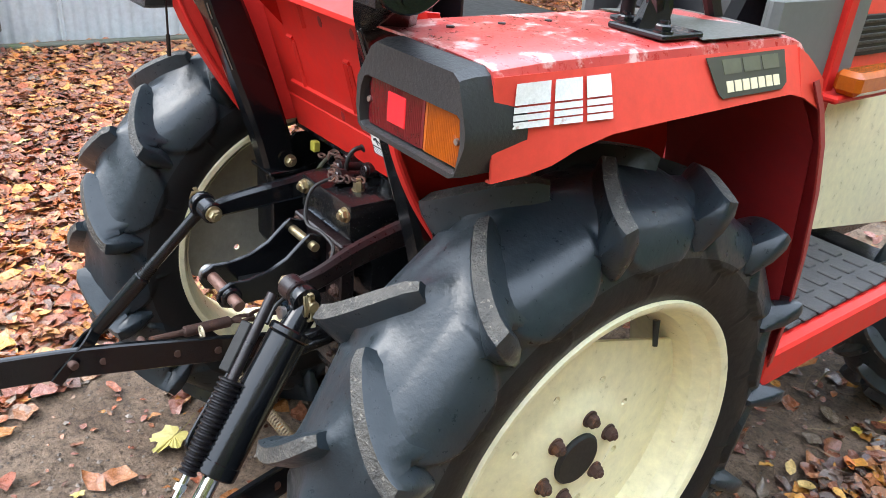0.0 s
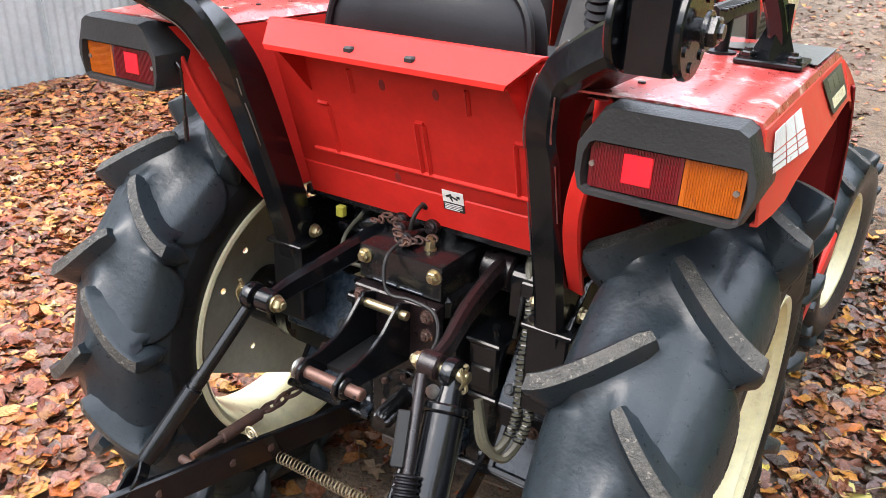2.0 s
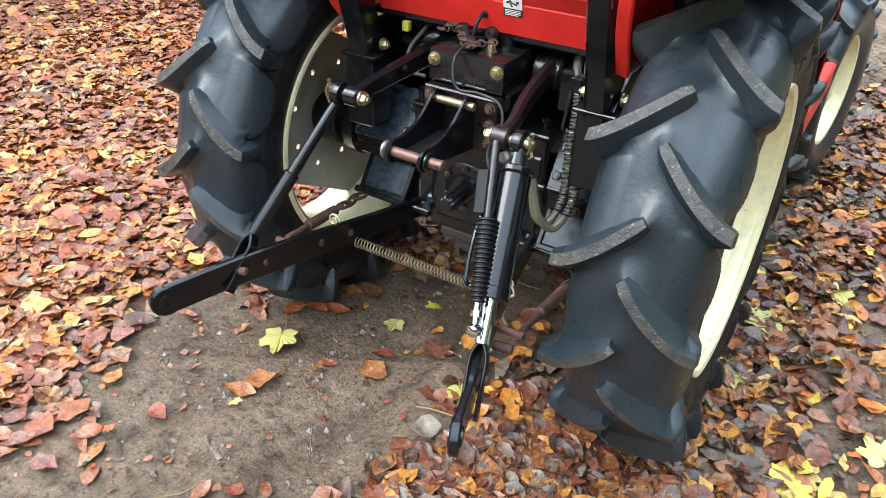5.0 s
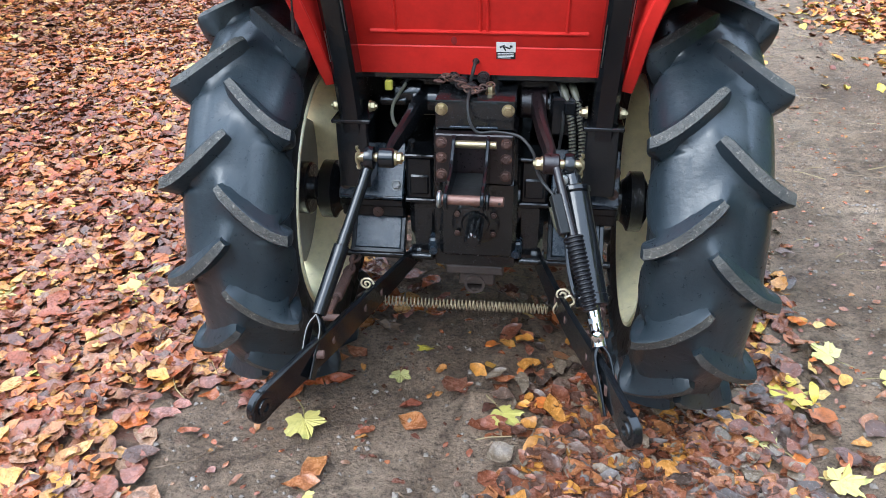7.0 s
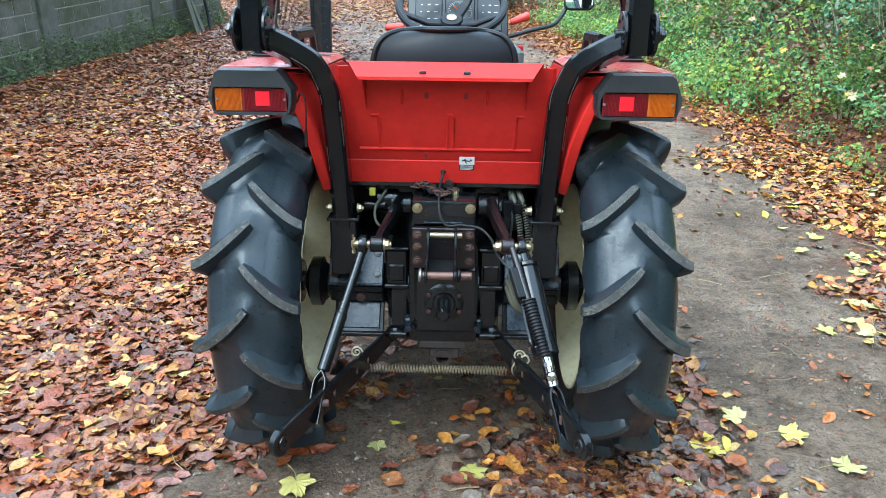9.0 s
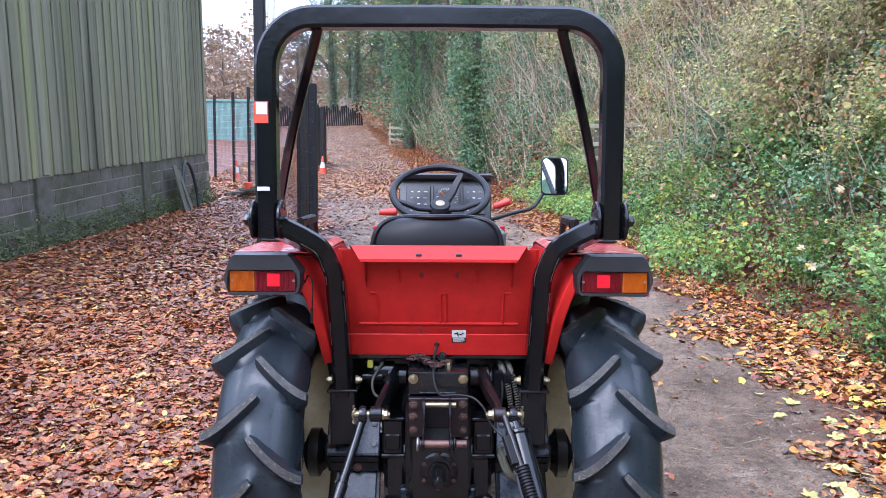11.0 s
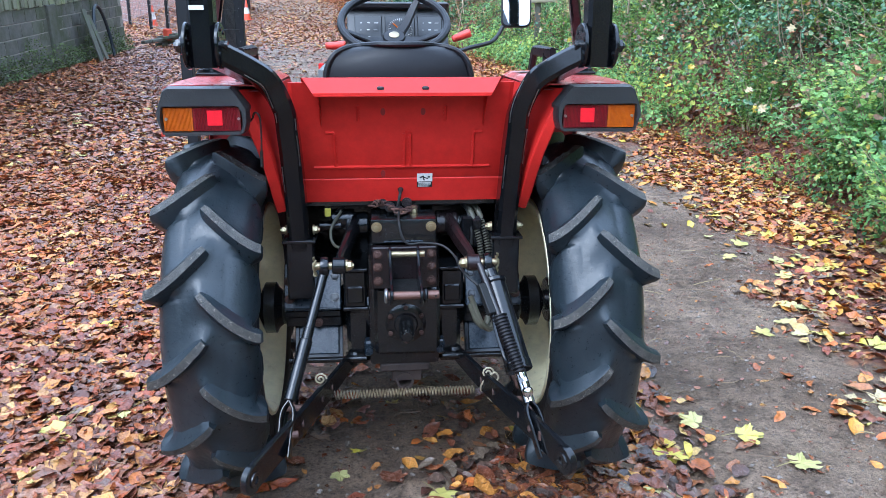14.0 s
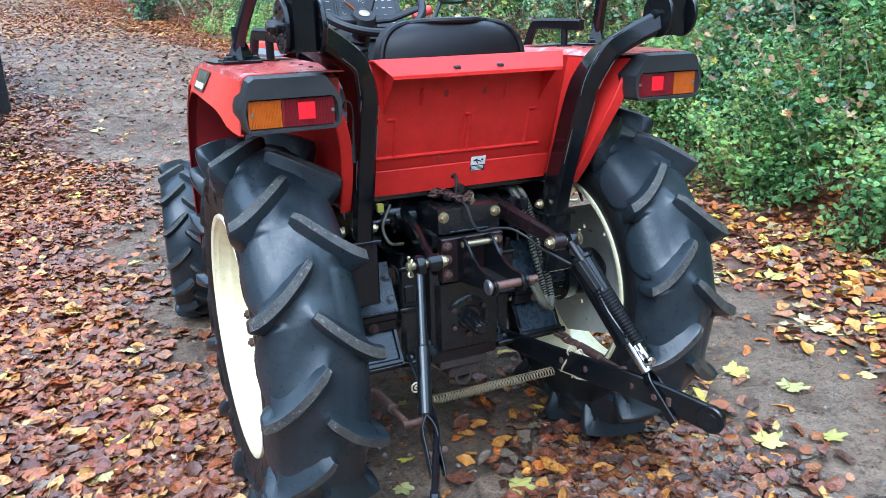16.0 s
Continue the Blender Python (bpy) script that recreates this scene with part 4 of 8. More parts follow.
def gate():
    g = thing("metal_gate", "tall black mesh security gate standing open beside the track", "gate", at=(-1.72, 5.26, 0.1))

    def p(name, bm, material):
        ob = part(name, bm, material, g)
        ob.matrix_parent_inverse = Matrix.Translation((1.72, -5.26, -0.1))

    bm = bmesh.new()
    box(bm, (-1.77, 5.21, 0.0), (-1.67, 5.31, 3.3), 0.008)
    p("post", bm, POSTBLACK)
    bm = bmesh.new()
    box(bm, (-1.71, 7.85, 0.2), (-1.61, 7.97, 2.6), 0.008)
    p("post", bm, POSTBLACK)
    bm = bmesh.new()
    box(bm, (-2.36, 10.5, 0.3), (-2.24, 10.62, 2.75), 0.008)
    p("post", bm, POSTBLACK)
    bm = bmesh.new()
    mesh_panel(bm, (-1.72, 5.32, 0), (-1.66, 7.84, 0), 0.22, 3.2, 0.05, 0.2, 0.0022)
    p("mesh", bm, POSTBLACK)
    bm = bmesh.new()
    t = bmesh.new()
    box(t, (0, -0.01, 0.45), (2.72, 0.01, 2.55), 0.004)
    box(t, (0, -0.02, 0.40), (2.72, 0.02, 0.46), 0.004)
    box(t, (0, -0.02, 2.5), (2.72, 0.02, 2.57), 0.004)
    put(bm, t, pose(-1.68, 7.95, 0, 0, 0, math.degrees(math.atan2(2.6, -0.62))))
    p("leaf_sheet", bm, POSTBLACK)
    bm = bmesh.new()
    r = random.Random(3)
    for k in range(14):
        z = 0.6 + 0.16 * k
        a = Vector((-1.655, 7.84, z + r.uniform(-0.1, 0.1)))
        b = Vector((-1.62, 7.80, 0)).lerp(Vector((-2.25, 10.4, 0)), r.uniform(0.3, 0.9))
        b.z = z + r.uniform(-0.5, 0.5)
        sweep(bm, smooth_path([a, (a + b) / 2 + Vector((0.03, 0, r.uniform(-0.08, 0.08))), b], 4), circ(0.004, 4))
    p("loose_wire", bm, STEEL)
    # the far leaf
    bm = bmesh.new()
    box(bm, (-4.98, 30.0, 1.6), (-4.84, 30.14, 4.4), 0.01)
    p("post", bm, POSTBLACK)
    bm = bmesh.new()
    box(bm, (-5.3, 31.0, 2.0), (-5.25, 33.5, 4.5), 0.01)
    p("leaf_sheet", bm, POSTBLACK)


def yard_fence():
    f = thing("yard_fence", "black post and wire mesh fence round the yard", "fence", at=(-6.6, 22.8, 1.1))
    pts = [(-5.0, 19.7), (-6.0, 22.1), (-7.15, 24.6), (-8.55, 27.2), (-10.4, 30.0)]
    for x, y in pts:
        bm = bmesh.new()
        z = float(height(x, y))
        box(bm, (x - 0.045, y - 0.045, z - 0.1), (x + 0.045, y + 0.045, z + 3.1), 0.006)
        ob = part("post", bm, POSTBLACK, f)
        ob.matrix_parent_inverse = Matrix.Translation((6.6, -22.8, -1.1))
    for (xa, ya), (xb, yb) in zip(pts, pts[1:]):
        bm = bmesh.new()
        za = float(height(xa, ya))
        for k in range(12):
            sweep(bm, [(xa, ya, za + 0.12 + 0.22 * k), (xb, yb, float(height(xb, yb)) + 0.12 + 0.22 * k)], circ(0.006, 4))
        for k in range(14):
            q = k / 14
            x, y = xa + (xb - xa) * q, ya + (yb - ya) * q
            sweep(bm, [(x, y, float(height(x, y)) + 0.1), (x, y, float(height(x, y)) + 2.7)], circ(0.004, 4), up=(0, 1, 0))
        ob = part("wire_mesh", bm, STEEL, f)
        ob.matrix_parent_inverse = Matrix.Translation((6.6, -22.8, -1.1))


def container():
    c = thing("shipping_container", "pale green corrugated steel shipping container in the yard", "container", at=(-14.75, 48.0, 3.8))
    bm = bmesh.new()
    n = 90
    rows = []
    for z in (0.15, 2.5):
        rows.append([(-3 + 6 * i / n, -1.2 + (0.04 if (i // 3) % 2 else 0.0), z) for i in range(n + 1)])
    sheet(bm, rows, 0.01)
    box(bm, (-3.0, -1.13, 0.1), (3.0, 1.2, 2.55), 0.01)
    part("body", bm, CONTAINER, c)
    for z in (0.0, 2.45):
        bm = bmesh.new()
        box(bm, (-3.05, -1.26, z), (3.05, -1.16, z + 0.16), 0.01)
        part("rail", bm, CONTAINER, c)
    for x in (-3.05, 2.95):
        bm = bmesh.new()
        box(bm, (x, -1.27, 0), (x + 0.12, -1.15, 2.62), 0.01)
        part("corner_post", bm, CONTAINER, c)


def traffic_cone():
    c = thing("traffic_cone", "orange traffic cone with a white band", "cone", "traffic cones")
    bm = bmesh.new()
    box(bm, (-0.19, -0.19, 0), (0.19, 0.19, 0.035), 0.012)
    part("base", bm, CONE, c)
    bm = bmesh.new()
    lathe(bm, [(0.14, 0.034), (0.105, 0.24), (0.066, 0.46), (0.03, 0.70), (0.02, 0.72)], Matrix.Identity(4), 20)
    part("cone_body", bm, CONE, c)
    bm = bmesh.new()
    lathe(bm, [(0.108, 0.24), (0.070, 0.46)], Matrix.Identity(4), 20, close=True)
    part("band", bm, CONEWHITE, c, "white reflective band")
    return c


def field_rails():
    f = thing("wooden_fence", "short run of pale weathered timber rails", "fence", at=(-2.35, 44.0, 3.2))
    for k in range(4):
        bm = bmesh.new()
        box(bm, (-0.9, -0.04, 0.15 + 0.34 * k), (0.75, 0.02, 0.29 + 0.34 * k), 0.01, pose(0, 0, 0, 0, 3 * (k % 2) + 3, -25))
        part("rail", bm, PALETIMBER, f)
    for x in (-0.75, 0.6):
        bm = bmesh.new()
        box(bm, (x - 0.06, 0.0, -0.2), (x + 0.06, 0.12, 1.6), 0.01, pose(0, 0, 0, 0, 0, -25))
        part("post", bm, PALETIMBER, f)
    h = thing("wooden_fence", "pale timber rails showing through the hedge on the bank", "fence", at=(3.45, 12.3, float(height(3.45, 12.3))))
    for z in (0.72, 0.98, 1.32):
        bm = bmesh.new()
        box(bm, (-0.75, -0.03, z - 0.04), (0.72, 0.02, z + 0.04), 0.008, pose(0, 0, 0, 0, -1, -6))
        part("rail", bm, PALETIMBER, h)
    for x in (-0.5, 0.55):
        bm = bmesh.new()
        box(bm, (x - 0.05, 0.02, -0.8), (x + 0.05, 0.11, 1.42), 0.01, pose(0, 0, 0, 0, 0, -6))
        part("post", bm, MOSSWOOD, h)
    d = thing("dark_fence", "dark close-boarded fence at the bend of the track", "fence", at=(-9.3, 56.0, 5.25))
    bm = bmesh.new()
    box(bm, (-3.0, -0.05, -0.3), (3.6, 0.05, 0.2), 0.01, pose(0, 0, 0, 0, -3, 20))
    part("gravel_board", bm, POSTBLACK, d)
    for k in range(40):
        bm = bmesh.new()
        x = -3.0 + 0.165 * k
        box(bm, (x, -0.03, 0.1), (x + 0.135, 0.0, 1.55 + 0.3 * math.sin(k * 2.1) * math.sin(k * 0.7)), 0.006, pose(0, 0, 0, 0, -3, 20))
        part("plank", bm, POSTBLACK, d)


def leaning_boards():
    for k, (y, tilt, w) in enumerate(((13.9, 14, 0.26), (14.25, 18, 0.2))):
        b = thing("old_board", "mossy old board leaning on the block wall", "board", "old boards by the shed", at=(-5.28, y, float(height(-5.2, y)) + 0.0))
        bm = bmesh.new()
        box(bm, (-0.03, -w / 2, 0), (0.0, w / 2, 1.0 - 0.1 * k), 0.006, pose(0, 0, 0, 0, -tilt, 4))
        part("plank", bm, MOSSWOOD, b)
    t = thing("pipe_hoop", "hoop of black plastic pipe propped on the block wall", "pipe", at=(-5.35, 14.75, float(height(-5.3, 14.7))))
    bm = bmesh.new()
    sweep(bm, [(-0.12 - 0.1 * math.sin(a), 0.42 * math.cos(a), 0.25 + 0.78 * math.sin(a)) for a in np.linspace(-0.3, math.pi + 0.3, 22)], circ(0.035, 8), up=(1, 0, 0.1))
    part("pipe", bm, RUBBER, t)
    s = thing("rubble_pile", "small pile of old timber by the shed corner", "rubble", at=(-5.0, 17.6, float(height(-5.0, 17.6))))
    for k in range(7):
        bm = bmesh.new()
        box(bm, (-0.4, -0.06, 0), (0.35, 0.06, 0.07), 0.01, pose(mr.uniform(-0.2, 0.2), mr.uniform(-0.3, 0.3), 0.03 + 0.05 * k * 0.6, mr.uniform(-8, 8), mr.uniform(-8, 8), mr.uniform(0, 180)))
        part("timber", bm, MOSSWOOD, s)
    bm = bmesh.new()
    rod(bm, (0.1, -0.1, 0.15), (0.1, -0.1, 0.42), 0.1, segs=16, bev=0.02)
    part("can", bm, CONE, s)


block_wall()
corrugated_fence()
gate()
yard_fence()
container()
field_rails()
leaning_boards()
cone = traffic_cone()
cone.matrix_world = pose(-4.75, 29.0, float(height(-4.75, 29.0)))
copy_thing(cone, pose(-7.6, 26.6, float(height(-7.6, 26.6))))
copy_thing(cone, pose(-8.6, 24.6, float(height(-8.6, 24.6))))


# ---- hedge, bank and trees ----
wn_ = 9000
wy = rng.uniform(5.0, 17.0, wn_)
wz = rng.uniform(0, 1, wn_) ** 1.6 * (0.30 + 0.30 * np.abs(np.sin(wy * 0.9 + 0.5) * np.sin(wy * 2.3)))
wx = -5.66 + rng.uniform(0.0, 0.10, wn_) + 0.25 * np.maximum(0.18 - wz, 0)
v, f = scatter(OVAL, OVAL_T, np.stack([wx, wy, height(wx, wy) + wz], -1), rng.uniform(0.015, 0.05, wn_), rotations(wn_, 1.4, rng), rng.uniform(-0.3, 0.8, wn_))
field("wall_weeds", v, f, mat("low_green_weeds", (0.07, 0.11, 0.03), (0.05, 0.08, 0.025), 6, 0.6, 0.8, island=[(0.06, 0.10, 0.03), (0.11, 0.16, 0.04), (0.16, 0.19, 0.06), (0.05, 0.075, 0.03), (0.13, 0.13, 0.06)]),
      "low green weeds and moss along the foot of the shed wall", "weeds")
def bank_normal_points(n, y0, y1, d0, d1):
    y = rng.uniform(y0, y1, n)
    d = rng.uniform(d0, d1, n)
    x = foot_x(y) + d
    return x, y, d


def lumps(x, y, k=1.0):
    k = k * 0.8
    return np.abs(np.sin(x * 1.9 * k + 0.7 * np.sin(y * 2.3 * k)) * np.sin(y * 1.6 * k + 1.1 * np.sin(x * 1.3 * k)))


def bank_leaves(name, n, y0, y1, d0, d1, size, material, label, thick, tilt=1.3, keep=None):
    x, y, d = bank_normal_points(n, y0, y1, d0, d1)
    if keep is not None:
        k = rng.uniform(0, 1, n) < keep(x, y, d)
        x, y, d = x[k], y[k], d[k]
        n = len(x)
    out = thick * (0.25 + 0.75 * lumps(x, y)) * rng.uniform(0, 1, n) ** 0.6
    z = height(x, y) + 0.03 + out * 0.75
    x = x - out * 0.8
    pos = np.stack([x, y, z], -1)
    s = rng.uniform(*size, n)
    v, f = scatter(OVAL, OVAL_T, pos, s, rotations(n, tilt, rng), rng.uniform(-0.3, 0.8, n))
    return field(name, v, f, material, label, "foliage")


def patch_at(x, y, d, a, b, c):
    """Soft-edged patches along the bank."""
    return np.sin(y * a + 1.3 * np.sin(d * 1.7 + b)) * np.sin(d * 1.9 + c + np.sin(y * 0.9 * a + b)) + 0.35 * np.sin(y * 5.3 + d * 4.1 + c)


def facing(normals, spread):
    """Turns that lay leaves roughly across the given normals."""
    n = len(normals)
    zc = normals + rng.normal(0, spread, (n, 3))
    zc /= np.linalg.norm(zc, axis=-1, keepdims=True) + 1e-9
    xr = rng.normal(0, 1, (n, 3)) + np.array([0, 0, -0.6])
    xr -= zc * np.sum(xr * zc, -1, keepdims=True)
    xr /= np.linalg.norm(xr, axis=-1, keepdims=True) + 1e-9
    return np.stack([xr, np.cross(zc, xr), zc], -1)


def clumps(name, n, per, y0, y1, d0, d1, radius, size, material, label, keep=None, lift=0.25, spread=0.55, base=OVAL, tris=OVAL_T):
    """Rounded sprays of leaves growing out of the bank, leafy on the outside and dark within."""
    x, y, d = bank_normal_points(n, y0, y1, d0, d1)
    if keep is not None:
        ok = rng.uniform(0, 1, n) < keep(x, y, d)
        x, y, d = x[ok], y[ok], d[ok]
    n = len(x)
    r = rng.uniform(*radius, n)
    c = np.stack([x - lift * r, y, height(x, y) + 0.45 * r], -1)
    k = np.repeat(np.arange(n), (per * (r / np.mean(radius)) ** 2).astype(int) + 1)
    v = rng.normal(0, 1, (len(k), 3)) + np.array([-0.7, -0.25, 0.55])
    v /= np.linalg.norm(v, axis=-1, keepdims=True)
    lump = 0.80 + 0.16 * np.sin(v[:, 1] * 7 + k) * np.sin(v[:, 2] * 6 + 2.1 * k) + rng.uniform(-0.28, 0.12, len(k))
    pos = c[k] + v * (r[k] * lump)[:, None] * np.array([0.9, 1.15, 0.85])
    sc = rng.uniform(*size, len(k))
    vv, ff = scatter(base, tris, pos, sc, facing(v + np.array([0, 0, 0.5]), spread), rng.uniform(-0.3, 0.8, len(k)))
    return field(name, vv, ff, material, label, "foliage")


IVYMAP = (0.8, 0.4, 1.0)
bank_leaves("ivy", 52000, -1.5, 17, 0.2, 5.4, (0.03, 0.065), IVYLEAF, "dark green ivy spread over the bank", 0.9)
bank_leaves("dead_foliage", 24000, -1.5, 17, 0.2, 5.6, (0.03, 0.07), DEADLEAF, "dead brown leaves hanging in the hedge", 1.3,
            keep=lambda x, y, d: np.clip(0.35 + 0.03 * np.maximum(y - 4, 0) + 1.0 * patch_at(x, y, d, 1.3, 3.0, 2.2), 0.08, 1))
clumps("ivy", 170, 220, -1, 17, 0.4, 4.0, (0.28, 0.62), (0.03, 0.06), IVYLEAF, "mounds of dark glossy ivy on the bank",
       keep=lambda x, y, d: np.clip(0.45 - 1.4 * patch_at(x, y, d, *IVYMAP), 0.04, 1))
clumps("hedge_foliage", 480, 230, -1.5, 17, 1.0, 6.2, (0.3, 0.75), (0.04, 0.085), HEDGELEAF, "yellowing olive sprays of the hedge on the bank",
       keep=lambda x, y, d: np.clip(0.6 + 1.2 * patch_at(x, y, d, *IVYMAP), 0.35, 1))
clumps("hedge_foliage", 110, 70, -1.5, 17, 0.9, 5.4, (0.35, 0.8), (0.035, 0.075), GREENLEAF, "thin bright green sprays through the hedge", spread=0.8)
clumps("dead_foliage", 90, 70, 0, 17, 0.8, 5.4, (0.3, 0.7), (0.035, 0.075), DEADLEAF, "withered brown sprays in the hedge", spread=0.9)
clumps("green_undergrowth", 190, 60, -1.8, 15, -0.15, 0.45, (0.10, 0.26), (0.025, 0.05), GREENLEAF, "low weeds and seedlings along the hedge foot", lift=0.0, spread=0.9, keep=lambda x, y, d: np.clip(1.0 - 0.04 * y, 0.2, 1))
clumps("green_undergrowth", 95, 150, -1.8, 16, 0.1, 1.0, (0.22, 0.42), (0.025, 0.05), GREENLEAF, "low green undergrowth along the foot of the bank",
       keep=lambda x, y, d: np.clip(0.9 - 0.03 * y, 0.2, 1))
clumps("green_undergrowth", 170, 110, 6, 18, -0.3, 1.5, (0.22, 0.48), (0.04, 0.08), GREENLEAF, "bramble and weeds along the bank's foot", spread=0.7)
clumps("hedge_foliage", 60, 60, 3, 15, 1.6, 5.2, (0.3, 0.7), (0.07, 0.12), HEDGELEAF, "large yellow-green leaves on thin shoots in the hedge", spread=0.7, base=LOBE, tris=LOBE_T)
clumps("dead_foliage", 70, 60, 4, 17, 1.2, 5.0, (0.3, 0.7), (0.06, 0.11), DEADLEAF, "curled tan leaves hanging in the hedge", spread=1.0)
bank_leaves("ivy", 46000, 17, 48, 0.2, 6.0, (0.06, 0.11), IVYLEAF, "dark ivy on the far bank", 1.2)
clumps("hedge_foliage", 60, 190, 17, 34, 2.5, 8.0, (0.6, 1.3), (0.06, 0.12), HEDGELEAF, "mixed leaves of the far hedge", spread=0.8)
clumps("ivy", 70, 260, 17, 48, 0.2, 6.0, (0.6, 1.3), (0.06, 0.11), IVYLEAF, "mounds of dark ivy on the far bank")
bank_leaves("dead_foliage", 9000, 17, 48, 0.2, 7.0, (0.06, 0.12), DEADLEAF, "dead brown leaves hanging in the far hedge", 1.8)
bank_leaves("ivy", 16000, 48, 85, 0.0, 11.0, (0.16, 0.3), IVYLEAF, "dark ivy on the bank at the bend", 2.6)
bank_leaves("dead_foliage", 14000, 48, 85, -1.0, 11.0, (0.14, 0.28), DEADLEAF, "brown leaves on the bank at the bend", 2.4)
bank_leaves("hedge_foliage", 14000, -12, -1.5, 0.0, 5.0, (0.06, 0.12), HEDGELEAF, "mixed leaves of the hedge behind", 0.9)


cx_, cy_, cd_ = bank_normal_points(520, -1.5, 12, -0.1, 4.0)
cz_ = height(cx_, cy_) + 0.35 + 0.4 * lumps(cx_, cy_)
vv, ff = scatter(LOBE, LOBE_T, np.stack([cx_ - 0.45, cy_, cz_], -1), rng.uniform(0.05, 0.10, 520), facing(np.tile([-0.7, -0.3, 0.7], (520, 1)), 0.5), rng.uniform(-0.2, 0.6, 520))
field("caught_leaves", vv, ff, LOBED, "yellow and buff maple leaves caught in the hedge", "leaves")


def twigs(name, n, y0, y1, d0, d1, length, r, material, label, lean=1.0):
    bm_v, bm_f = [], []
    x, y, d = bank_normal_points(n, y0, y1, d0, d1)
    out = rng.uniform(0, 0.9, n)
    z = height(x, y) + 0.7 * out
    x = x - 0.8 * out
    for i in range(n):
        L = rng.uniform(*length)
        p = np.array([x[i], y[i], z[i]])
        dirv = np.array([rng.uniform(-1.0, 0.25) * lean, rng.uniform(-0.6, 0.6) * lean, rng.uniform(0.3, 1.0)])
        dirv /= np.linalg.norm(dirv)
        sag = np.array([rng.uniform(-0.4, 0.1), rng.uniform(-0.3, 0.3), -rng.uniform(0.1, 0.8) * lean])
        kink = rng.normal(0, 0.05 * L, (4, 3))
        pts = [p + dirv * L * t + sag * L * t * t * 0.5 + k for t, k in zip((0, 0.35, 0.7, 1.0), kink)]
        b0 = len(bm_v)
        for j, q in enumerate(pts):
            k = r * (1 - 0.28 * j)
            bm_v += [q + (k, 0, 0), q + (-k * 0.5, k * 0.86, 0), q + (-k * 0.5, -k * 0.86, 0)]
        for j in range(3):
            for a in range(3):
                c = (a + 1) % 3
                bm_f.append((b0 + 3 * j + a, b0 + 3 * j + c, b0 + 3 * j + 3 + c, b0 + 3 * j + 3 + a))
    return field(name, np.array(bm_v), np.array(bm_f), material, label, "twigs")


twigs("bare_twigs", 1700, -1, 17, 0.5, 4.8, (0.3, 1.1), 0.006, TWIG, "dry bramble stems and bare twigs in the hedge")
twigs("bare_twigs", 650, 6, 22, 0.6, 5.0, (0.8, 2.4), 0.0135, TWIG, "tall dry brown stems standing in the hedge", lean=0.4)
twigs("bare_twigs", 700, 17, 48, 0.0, 6.0, (1.2, 3.2), 0.014, TWIG, "tall bare stems in the far hedge", lean=0.4)


NETTLE, NETTLE_T = pointed_leaf(3, 0.36, 0.2)
NETTLE = NETTLE * np.array([1, 1.35, 1])


def bush(seed, h, spread, leaf=None, label="leafy pale green nettle and bramble clump at the bank's foot", big=1.0):
    """A bramble, nettle or hedge clump: arching stems carrying leaf pairs."""
    b = thing("bush", label, "bush", "bushes along the bank")
    r = np.random.default_rng(seed)
    sv = bmesh.new()
    pos, size, rots = [], [], []
    for s in range(44):
        a = r.uniform(0, 2 * np.pi)
        q = r.uniform(0.1, 1.0) * spread
        L = h * r.uniform(0.5, 1.1)
        p0 = np.array([0.25 * q * np.cos(a), 0.25 * q * np.sin(a), -0.05])
        p2 = np.array([q * np.cos(a), q * np.sin(a), L])
        p1 = (p0 + p2) / 2 + np.array([0, 0, 0.25 * L])
        pts = [p0 * (1 - t) ** 2 + 2 * p1 * t * (1 - t) + p2 * t * t for t in np.linspace(0, 1, 4)]
        sweep(sv, [Vector(p) for p in pts], circ(0.0045, 3), up=(0.1, 0.2, 1), scales=[1, 0.85, 0.65, 0.4])
        for t in np.linspace(0.12, 1.0, 27):
            p = p0 * (1 - t) ** 2 + 2 * p1 * t * (1 - t) + p2 * t * t
            for _ in range(2):
                pos.append(p + r.normal(0, 0.045, 3))
                size.append(big * r.uniform(0.032, 0.068) * (1.15 - 0.4 * t))
    n = len(pos)
    v, f = scatter(NETTLE, NETTLE_T, np.array(pos), np.array(size), rotations(n, 0.75, r), r.uniform(-0.9, 0.1, n))
    tagged(part("stem", sv, TWIG, b), kind="stuff")
    lv = field("leaves", v, f, leaf or GREENLEAF, "", "", parent=b)
    return b


BUSHES = [bush(21, 0.85, 0.62), bush(22, 0.7, 0.75), bush(23, 1.0, 0.55)]
SITES = [(0.15, 2.95), (0.3, 2.0), (0.45, 4.0), (0.5, 1.1), (0.7, 3.2), (0.9, 2.2), (0.3, 0.3), (1.2, 3.6), (1.1, 1.5), (0.6, -0.6), (0.9, 5.0), (0.7, 6.6),
         (0.4, 8.6), (1.5, 2.6), (0.3, 2.5), (0.1, 3.4), (0.9, 0.2), (0.15, 1.5), (0.0, 0.7), (1.6, 0.6), (0.2, 11.5)]
SITES += [(mr.uniform(-0.05, 1.9), mr.uniform(-1.5, 5.2)) for _ in range(34)]
for k, (d, y) in enumerate(SITES):
    x = float(foot_x(y)) + d + 0.12
    m = pose(x, y, float(height(x, y)) - 0.02, 0, -14, mr.uniform(0, 360)) @ Matrix.Scale(mr.uniform(0.7, 1.15), 4)
    if k < 3:
        BUSHES[k].matrix_world = m
    else:
        ob = copy_thing(BUSHES[k % 3], Matrix.Identity(4))
        ob.matrix_world = m
